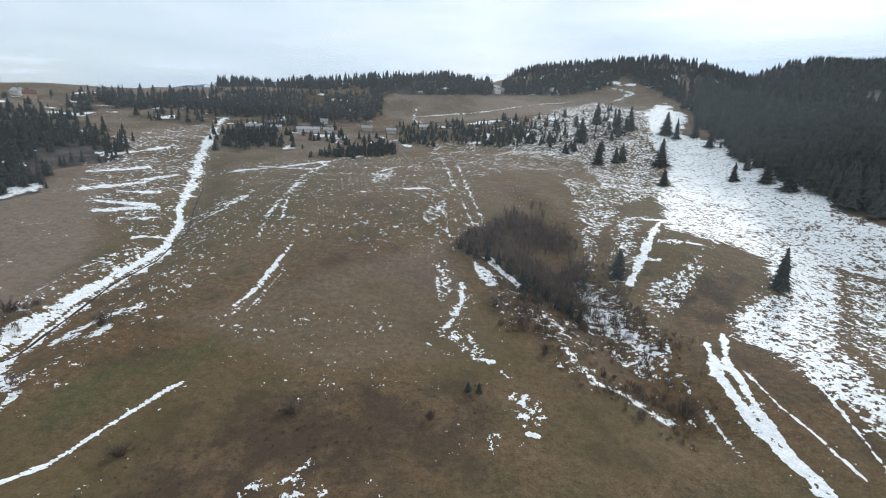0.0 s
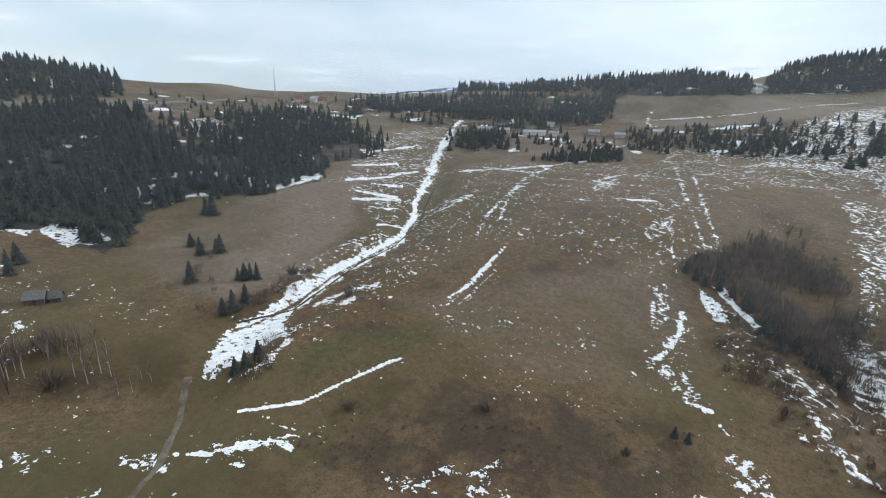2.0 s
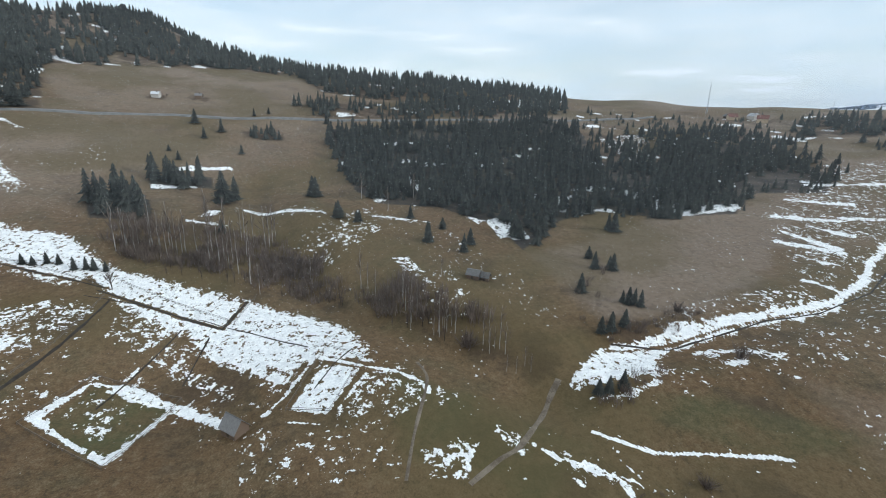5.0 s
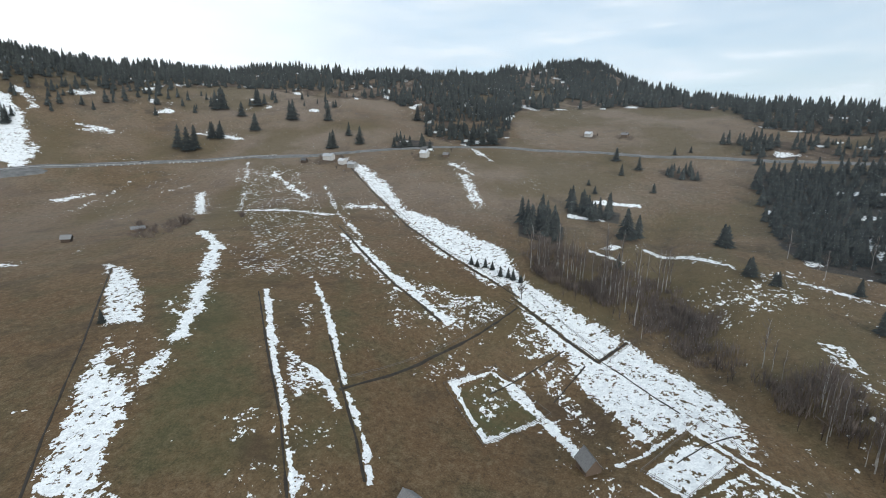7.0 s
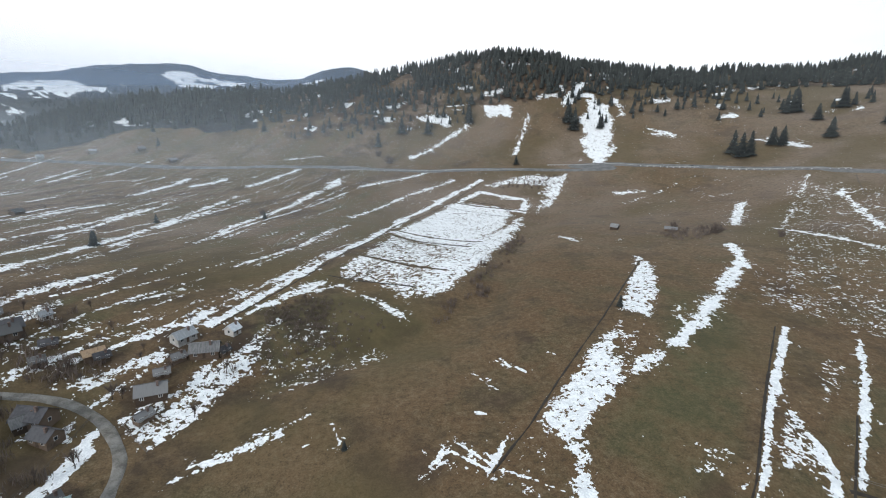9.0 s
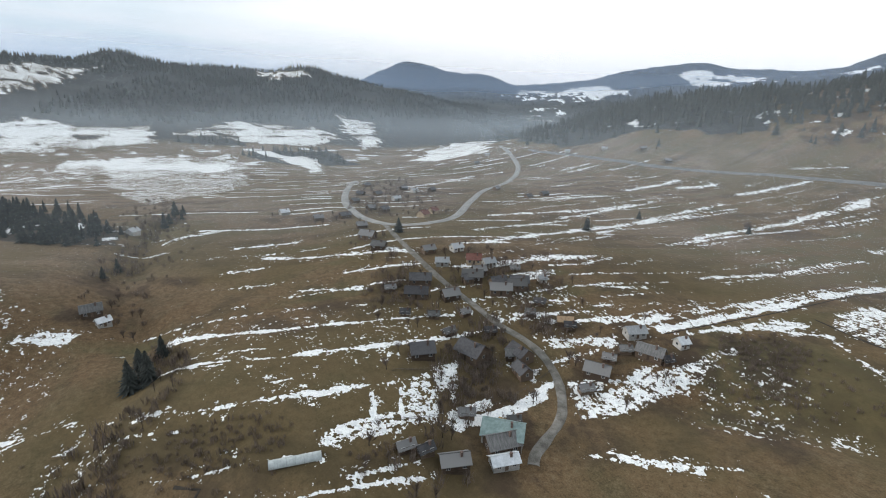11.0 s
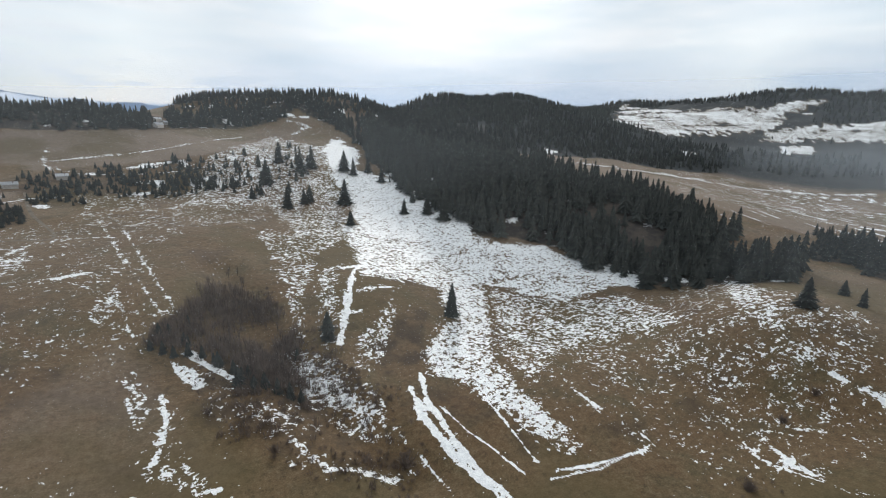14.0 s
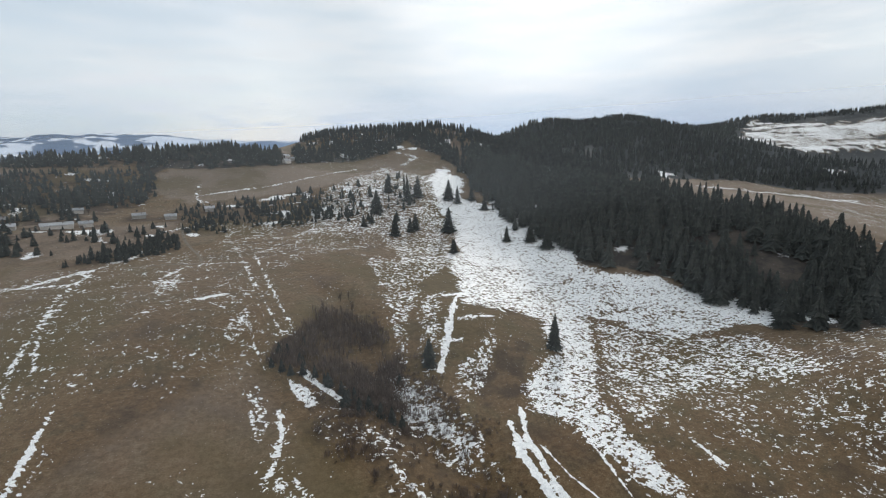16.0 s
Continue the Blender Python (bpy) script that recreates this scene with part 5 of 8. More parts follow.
wood(9, 4, 10, (-33.1, 449), (40.1, 448.9), (109, 443.1), (118.7, 501.9), (86.1, 541.8), (26.3, 535), (-35.6, 497.6))
wood(8, 4, 10, (-169.6, 360.9), (-115, 360.6), (-86.1, 387.5), (-44, 401.1), (-53.1, 452.5), (-97.6, 447.8), (-165.7, 430.6), (-191.9, 414.8))
wood(12, 6, 13, (97.4, 538), (211.1, 574.6), (184.7, 473.1), (142, 418), (113.3, 422.1), (99.3, 467.1))
wood(3.6, 4, 9, (-97.4, 349.9), (-69.7, 350.7), (-37.9, 381), (-41.6, 417.8), (-76.4, 385.1))
wood(5.6, 6, 13, (-210, 181.5), (-206.2, 204.7), (-200.1, 232.8), (-223.4, 270.9), (-214.6, 288.3), (-204.7, 307.5), (-228.7, 340.2), (-271.4, 359.8), (-312, 362.8), (-339.3, 346.7), (-354.7, 318.3))
wood(6.5, 5, 11, (-272.8, 606.5), (-178.5, 616.5), (-83.3, 634), (-65.1, 549.7), (-160.3, 546.2), (-216, 471.7))
wood(7, 10, 17, (-287.3, 640), (-206.4, 636.3), (-98.2, 640.9), (-62.5, 633.1), (6.1, 648.5), (63.9, 667.9), (71.5, 747.5), (6.9, 728.5), (-70.4, 712.7), (-110.3, 720), (-231.1, 712.4), (-320.1, 713))
wood(11, 6, 11, (-185, 398.4), (-178.3, 466.7), (-106.1, 491.7), (-138.2, 444.6), (-146.7, 349.2), (-165.6, 350.8))
wood(8, 12, 19, (-960, -260), (-800, -250), (-790, -130), (-960, -110))
wood(5.6, 8, 15, (-435.5, 28.3), (-451.3, 247.2), (-388.8, 253), (-305.2, 212), (-297, 284.4), (-221.2, 267.2), (-205.3, 197.1), (-226.4, 162), (-222.1, 135), (-195, 100.1), (-225.1, 99.2), (-253.3, 76.2), (-263.4, 42.8), (-295.9, 35.1))
wood(11, 8, 14, (-297, 284.4), (-293.4, 396.6), (-226.8, 356.3), (-219.8, 302.4), (-221.2, 267.2))
wood(7, 8, 14, (-305.2, 212), (-380, 253.3), (-375.7, 405.6), (-293.4, 396.6), (-297, 284.4))
wood(5, 13, 19, (-267.8, -98.1), (-264.7, -70.2), (-293.5, -76.9), (-291.8, -105.8))
wood(5.5, 12, 17, (-309.6, -80.7), (-316.8, -48.6), (-336.8, -51.3), (-331.5, -85.8))
wood(7, 11, 16, (-246.3, -46), (-297.2, -32.9), (-299.1, -38), (-257.5, -50.7))
wood(6, 8, 12, (-408.9, -36.8), (-410, -7.5), (-428, -7.8), (-427.6, -38.4))
wood(4.5, 5, 9, (12.2, 212.7), (21.3, 206), (26.6, 189.4), (35.2, 173.9), (45.6, 162.2), (49.3, 156.3), (41.9, 155.2), (31.2, 175), (20.4, 194.7))
wood(5.5, 8, 14, (363.4, 93.9), (376.2, 77.1), (331.9, 42.4), (309, 15.6), (300.9, -3.1), (343.4, -2.5), (396.2, 18.4), (463.5, 72.2), (460.9, 116.4))
wood(7, 6, 11, (333.9, -24.5), (332.6, -43.3), (369.8, -46.3), (360.2, -28.9))
wood(8, 12, 19, (-520, -408.1), (-541.5, -347.1), (-595.1, -229.8), (-660.4, -126.1), (-693.6, -50.3), (-674, 8.2), (-575.7, 37.5), (-555.9, 89.9), (-558.1, 152.3), (-519.9, 209.7), (-473.7, 279.4), (-611.2, 361.2), (-668.1, 270), (-712.3, 194.8), (-713.8, 115.8), (-735.3, 48.2), (-834, 10.4), (-853.2, -61.7), (-817.6, -156), (-744.3, -287.5), (-676.1, -433.6), (-645.7, -507))
wood(7, 10, 16, (-542.8, -339.8), (-589.2, -227.5), (-449.9, -183.1), (-429.7, -222.1), (-447.8, -275))
wood(8, 9, 15, (-520.8, 0.8), (-524.9, 73.5), (-541.7, 135.5), (-531.1, 220.8), (-473.2, 272.4), (-469.7, 86.4), (-476.9, 5.7))
wood(6, 8, 13, (-397.2, -278.3), (-401.7, -236), (-430.5, -255.4), (-427.1, -295.1))
wood(7.5, 11, 17, (507.3, -634.8), (330.9, -603.8), (239.8, -614), (166.9, -614.1), (113.4, -623.5), (46.4, -630), (-20.6, -630), (-24.9, -779.9), (58.1, -779.5), (142.7, -780.8), (209.5, -768.3), (298.6, -762.8), (398.7, -726.3), (582.5, -728.3))
wood(8, 12, 18, (-20.6, -630), (-74, -626.8), (-128.2, -624.6), (-159, -638.3), (-224.7, -710.6), (-272.5, -863.3), (-197.1, -793.7), (-159.8, -781.5), (-92.1, -785.8), (-25.2, -789.9))
wood(10, 12, 18, (-208.6, -657.3), (-271.7, -636.6), (-345.1, -617.3), (-445.3, -629.6), (-446.4, -539.4), (-499.7, -508.6), (-521.1, -457.8), (-618.6, -543.8), (-590.6, -601.5), (-529, -639.8), (-520.1, -735.9), (-408.2, -731), (-322.3, -756.3), (-247.5, -781.3))
wood(16, 10, 15, (-214.2, -626.5), (-339.5, -606.8), (-411.9, -518.6), (-511.6, -449.2), (-464.6, -405.5), (-368.5, -517), (-229.7, -585.6))
wood(11, 9, 15, (191.3, -601.1), (99.8, -624.1), (-47.2, -626.7), (-46, -600.3), (82.3, -598.2), (169.1, -573.9))
wood(9, 12, 18, (-141.5, -629.1), (-197.6, -623.8), (-278.5, -599.5), (-382.9, -593.3), (-457.1, -542), (-502.5, -432.5), (-536.4, -370.5), (-504.6, -274.2), (-538.6, -222.4), (-668, -275.8), (-627.6, -341.1), (-651.5, -450.2), (-608.5, -524), (-547.1, -649.2), (-458.5, -711.1), (-337.1, -726.7), (-239.4, -757.4), (-171.7, -765.8))
wood(14, 10, 16, (-135, -602.6), (-221.6, -628.8), (-370.6, -587.8), (-404, -533.9), (-306.6, -577.5), (-171, -584.8))
far_wood(22, (913.8, 1267.1), (1066.4, 1185.1), (1220.8, 1048.8), (1309.2, 747.4), (1400.3, 507.8), (1172.2, 484.6), (829.7, 603.2), (728.1, 687), (390.5, 549.4))
far_wood(26, (2009.2, 1142.4), (2165, 781.5), (2353.1, 341.7), (2165.3, 81.8), (1836.9, 367.7), (1937, 607.7))
far_wood(24, (1800.8, 48.4), (2013, -160.4), (2195.1, -511), (2045.6, -713), (1779.3, -965.7), (2980.3, -2056.1), (2279.7, -2014.7), (1584.6, -1410.8), (1498.5, -716.2), (1428.2, -336), (1435.7, -147.3), (1565.2, 108.8))
far_wood(24, (852.3, -284.2), (969.8, -231.2), (1066.2, -290.3), (1019.9, -439.7), (830.9, -404.5))
far_wood(22, (1548.8, 560.8), (1877.8, 524), (1890, 336.5), (1743.2, 388), (1571.8, 457.7))
far_wood(22, (1352.8, 523.9), (1488.6, 315.2), (1345.7, 240.3), (1219.3, 443.5))
far_wood(24, (1252.4, -156.8), (1331.6, -314), (1134.3, -282.1))
far_wood(20, (417, 697), (1052, 1303.2), (1148.4, 1100.4), (1222.4, 786.1), (1375.7, 546.2), (1258.6, 530.3), (751, 605.2), (387.1, 526.1))
far_wood(20, (571.4, -588.4), (1764.9, -2094.5), (1725.9, -2495.1), (1627.8, -2707.5), (357.1, -662.2), (352.1, -594.7))
far_wood(18, (357.1, -662.2), (1174, -3102.8), (220, -598.5), (280.1, -584.6))
far_wood(40, (3174.7, -2173.4), (3018.8, -2576.5), (2704.7, -2987.1), (2063.8, -3410.3), (1380.1, -3624.8), (1271.5, -3351.4), (1893.9, -2501.1), (2364.5, -2115.1))
far_wood(40, (2909.9, -2691.2), (2322, -2778.4), (2004.5, -3460.5), (211.4, -714.8), (219.3, -663.7), (400.7, -731.2), (2090.3, -2554.6))
far_wood(20, (543.8, -569.1), (542.2, -678.7), (354, -646.1), (255.2, -653.2), (226.4, -618.4), (355.7, -587.2), (451.6, -527.1))
far_wood(26, (2097.2, -1933.5), (2099.9, -2204.4), (1652.4, -1886.9), (560.1, -586.5), (1185.5, -1086.3))
# woods on the crests of the skyline
wood(8.5, 12, 18, (113, 807), (197, 791), (279, 766), (357, 733), (444, 684), (536, 826), (432, 885), (337, 926), (238, 956), (137, 975))
wood(9.5, 12, 18, (-783, -166), (-761, -247), (-731, -325), (-686, -412), (-819, -492), (-872, -388), (-908, -295), (-934, -199))
far_wood(15, (517, 1061), (625, 1001), (726, 930), (820, 849), (904, 758), (1256, 1054), (1139, 1180), (1010, 1292), (869, 1391), (719, 1474))
far_wood(19, (1149, 964), (1229, 860), (1299, 750), (2096, 1210), (1982, 1388), (1854, 1556))

wood(17, 4, 9, (-512.0, 319.5), (-358.7, 535.6), (-294.3, 446.3), (-336.1, 345.0), (-402.4, 261.2))
wood(7.5, 11, 17, (188.4, -660.0), (135.4, -698.4), (56.2, -696.6), (-22.1, -687.0), (-98.8, -685.6), (-169.7, -691.3), (-226.4, -695.1), (-171.4, -662.0), (-95.6, -653.4), (-21.8, -653.8), (88.6, -645.1))
far_wood(23, (2119, 74), (2115, -148), (2088, -368), (2038, -584), (1966, -794), (1854, -1028), (2318, -1285), (2457, -993), (2547, -730), (2610, -460), (2644, -185), (2648, 92))
far_wood(24, (1816, 1225), (1968, 960), (2083, 677), (2157, 380), (2189, 76), (2558, 89), (2521, 445), (2435, 791), (2301, 1122), (2122, 1432))
brush(2.4, 1.5, 4, (108.2, 27.4), (125.8, 14.9), (142.3, 1.2), (172.8, -16.1), (159.0, -17.1), (135.0, -6.1), (118.1, 5.6), (102.4, 18.3))
brush(3.4, 1.2, 3.2, (58.1, 221.9), (68.4, 184.5), (83.8, 143.5), (75.7, 108.8), (61.8, 106.9), (49.2, 137.4), (44.5, 170.6))
brush(3.2, 1, 2.6, (45.9, 161.8), (60.5, 135.4), (70.8, 108.1), (66.1, 95.0), (42.8, 105.4), (32.3, 130.7))
brush(7, 1.5, 3.5, (393.2, -12.5), (490.0, -50.0), (317.2, -44.8), (238.5, -17.6), (207.1, -5.5), (215.5, 2.7))
brush(5, 1, 2.4, (23.9, 168.3), (45.4, 152.3), (59.1, 122.3), (48.8, 106.0), (35.9, 119.6), (23.9, 146.5))
brush(2.7, 2, 7.5, (8.6, 212.8), (22.1, 226), (42.2, 254), (53.1, 257.1), (60.6, 235), (69.6, 211.9), (66.4, 193.6), (57.6, 188.4), (54.4, 176.7), (54.2, 159.4), (45.8, 161.6), (37.3, 177.3), (27.4, 195.4), (13.8, 202.1))
brush(2.8, 2.5, 5, (32.1, 181.7), (52.5, 192.6), (57.8, 167.7), (61.6, 151.8), (51.5, 145.5), (43.1, 160.5))
brush(4.5, 2, 4, (44.9, 168.5), (57.8, 167.7), (68.7, 148.9), (72.3, 118.2), (68.8, 107.1), (63.6, 113.7), (54.3, 129.3), (44.2, 140.7))
brush(5, 1.5, 4, (73.3, 226.3), (77.2, 195.2), (77.5, 150.2), (66.9, 149.6), (63.4, 189.4))
brush(4, 0.5, 1.3, (-49.2, 104), (15.6, 117.7), (16.7, 99.5), (5.9, 91), (-37.7, 85.6))
brush(3.6, 4, 8, (-173.6, 21.3), (-176.6, 39.2), (-149.3, 57.9), (-135.3, 62.5), (-140.5, 44.1), (-155.2, 31))
brush(4, 3, 6, (-279.9, -95.2), (-247.7, -50.5), (-229.3, -8.7), (-184.8, 17.3), (-177.8, 10.4), (-197.4, -17.3), (-226, -60.1))
brush(4, 2, 4, (-124.9, 93.7), (-126.1, 115.8), (-119.5, 116), (-118.1, 92))
brush(3.5, 2, 4, (-94.8, 74), (-99, 98), (-92.8, 95.4), (-87.7, 75.1))
brush(5, 2, 4, (-134, 81.7), (-174.6, 128.1), (-163.3, 129.3), (-123.9, 82.5))
brush(3.4, 2.5, 6, (121.5, 26.1), (141.9, 16.5), (160.2, 4.1), (189.4, -8.6), (182.2, -14.8), (149.1, -5.3), (132.8, 9), (118.9, 17))
brush(6.5, 2.5, 5, (243.8, 14.1), (320.7, -9.1), (365.7, -27.3), (318.4, -30.4), (261.5, -6), (224.7, 6.3))
brush(5, 2.5, 5, (105.8, -78.8), (102, -102.2), (88.6, -94.1), (92.1, -74.2))
brush(5, 2.5, 5, (120.4, -124.1), (107.8, -138.1), (99.5, -132.9), (106.4, -117.8))
brush(9, 2, 5, (178.1, -90.8), (172.2, -125.8), (142.1, -121.8), (144, -83.4))
brush(11, 2, 5, (291.4, -129.6), (444.9, -214), (470.9, -300.3), (308.3, -218.2), (260, -156.4))
brush(4, 2, 4.5, (2.1, -173.9), (-17.8, -202.1), (-61.4, -324.3), (-65.1, -313.8), (-25, -204.7), (-4, -171.9))
brush(5, 2.5, 5, (126.8, -99.9), (113.8, -114.7), (99.6, -103.8), (95.3, -88.4), (104.2, -74.3))
brush(5, 2, 5, (117.2, -119.5), (101.5, -132.5), (87.5, -131.4), (96.3, -119.6))
brush(5, 2, 4, (-146.2, -294.7), (-199.7, -314), (-181, -275.7), (-143.4, -272.4))
brush(4, 2, 5, (85, -126.4), (80.3, -153.4), (67.4, -153.6), (69.1, -136.8))
brush(6, 2, 4, (-48.9, -470.9), (-125.5, -485.2), (-142.8, -466.8), (-96.3, -446.8))
brush(8, 3, 5.5, (107.8, -82), (104.2, -103.8), (119.8, -118.3), (131.1, -99))
brush(7, 3, 5, (83.2, -87.9), (86.2, -70.5), (77.3, -58.4), (72.3, -63.7))
brush(7, 3, 5, (140, -114.6), (108.9, -114.3), (74.3, -97.7), (72.8, -81.6), (103.8, -88.8))
brush(9, 2.5, 5, (175.5, -146.7), (142, -165.4), (124.1, -147.8), (143.9, -117.7))
brush(10, 2.5, 5, (269.4, -134.7), (195.7, -119.4), (183.2, -104), (225.1, -104))
brush(8, 2.5, 5, (185, -100.8), (177.3, -129.1), (140.3, -115.2), (142.6, -87.2))
brush(8, 2.5, 5, (183.2, -145.9), (154.5, -186), (117.5, -150.8), (136.6, -123.2))
brush(8, 2.5, 5, (125.8, -120.3), (109.4, -148.9), (93.9, -135.8), (106.4, -117.8))
brush(8, 2.5, 5, (110.2, -83.5), (101.6, -108.9), (85.4, -100.3), (91, -73.5))
brush(8, 2.5, 5, (91.2, -124.9), (88.6, -148.4), (67.8, -156.1), (61.9, -141.6), (77.5, -116.9))
brush(8, 2.5, 5, (92, -43.8), (86.8, -67.3), (72.4, -62.1), (78.3, -40.9))
brush(8, 2.5, 5, (123.3, -76.6), (123, -91.5), (109.8, -85.4), (112.4, -70.7))
brush(5, 1.2, 2.6, (61.1, -140.7), (46.6, -187), (31.5, -157.6), (50.8, -134.3))
brush(5, 1.2, 2.5, (118.7, 11.5), (96.3, -27.8), (89.3, -24.2), (108.1, 15.5))
brush(4, 1.5, 3, (124.6, -6.2), (110.5, -32.1), (100.1, -31.9), (110.5, -7.2))
brush(3, 0.6, 1.5, (-47, 103.7), (-28.6, 112.7), (-23.2, 94.1), (-36.3, 88.4))
brush(3, 0.6, 1.6, (-4.5, 108.8), (12.5, 116.3), (13.3, 97.7), (0.1, 94.3))
brush(3.5, 0.6, 1.4, (-71.5, 67.7), (-50.1, 77.2), (-46.2, 66.9), (-62.7, 57.9))
brush(2.6, 1, 3, (-130.7, 98.9), (-126.3, 127.2), (-123.1, 136.1), (-116.2, 116.4), (-118.9, 93.4))
brush(3.5, 0.6, 1.6, (152.9, 45.9), (152.6, 21.7), (128.5, 22), (129.9, 40.2))
brush(2.4, 1.5, 3.5, (108.4, -78.3), (106.6, -96.4), (98.3, -97.6), (89.7, -84.4), (90, -70.1))
brush(3, 1, 2.4, (63.9, -162), (54.5, -204.7), (30.3, -155.7), (49.9, -139.7), (52.7, -156.5))
brush(2.6, 1, 2.5, (90.2, -40.1), (87.7, -54.2), (79, -50.7), (82.8, -37.9))
brush(2.6, 1.5, 3.5, (116.9, -126.6), (108.5, -143.3), (97.8, -135.5), (103.9, -120.8))
brush(2.8, 1.5, 3.5, (173.5, -88.6), (170, -106.2), (148.7, -95.3), (153.8, -77))
brush(3, 1, 2.2, (66, -174.2), (44.9, -199.2), (10.6, -178), (24.2, -155.7), (45.6, -147.9))
brush(2.8, 3, 6.5, (-243.3, -82.5), (-232.1, -47.8), (-221.1, -19.5), (-211.1, 10.5), (-199.1, 9.2), (-204.2, -26.3), (-224.5, -72.8))
brush(2.6, 1.5, 4, (66.7, 245.9), (67.5, 214.5), (59.7, 181.6), (53.5, 147.3), (40.4, 128.5), (20.5, 145.3))
brush(2.2, 0.8, 2, (127.7, 8.5), (118.0, -15.0), (102.9, -31.5), (98.5, -28.9), (104.0, -10.5), (118.6, 8.1))
brush(2.6, 1.5, 3.5, (111.6, -92.2), (112.1, -102.8), (98.4, -92.9), (96.6, -83.2))
brush(3, 0.4, 1.1, (-45.1, 97.5), (-23.0, 105.1), (-17.4, 86.4), (-28.8, 81.0), (-40.8, 84.2))
brush(3, 0.4, 1.1, (-7.1, 108.3), (8.9, 115.8), (13.7, 96.2), (-3.8, 89.2))
brush(3.2, 0.4, 1.1, (-71.6, 82.1), (-50.7, 87.0), (-42.6, 76.4), (-64.2, 72.1))
brush(2.4, 0.8, 2.3, (60.6, 193.2), (76.2, 174.1), (78.5, 141.7), (72.4, 116.1), (58.5, 129.5), (50.3, 154.2))
brush(2.8, 0.7, 2.0, (17.2, 196.3), (53.0, 179.8), (52.8, 128.6), (20.8, 141.8))

# ---- the ground, one sheet to the horizon ----


def mesh_of(name, verts, faces, mat, smooth=False):
    """A mesh from arrays of corners and of faces that all have the same number of corners."""
    mesh = bpy.data.meshes.new(name)
    verts, faces = np.asarray(verts, np.float32), np.asarray(faces, np.int32)
    mesh.vertices.add(len(verts))
    mesh.vertices.foreach_set("co", verts.ravel())
    count, sides = faces.shape
    mesh.loops.add(count * sides)
    mesh.loops.foreach_set("vertex_index", faces.ravel())
    mesh.polygons.add(count)
    mesh.polygons.foreach_set("loop_start", np.arange(count, dtype=np.int32) * sides)
    mesh.polygons.foreach_set("use_smooth", np.full(count, smooth))
    mesh.update(calc_edges=True)
    mesh.materials.append(mat)
    return mesh


def near_box(x, y, way, gap):
    a = np.array(way)
    return (x > a[:, 0].min() - gap) & (x < a[:, 0].max() + gap) & (y > a[:, 1].min() - gap) & (y < a[:, 1].max() + gap)


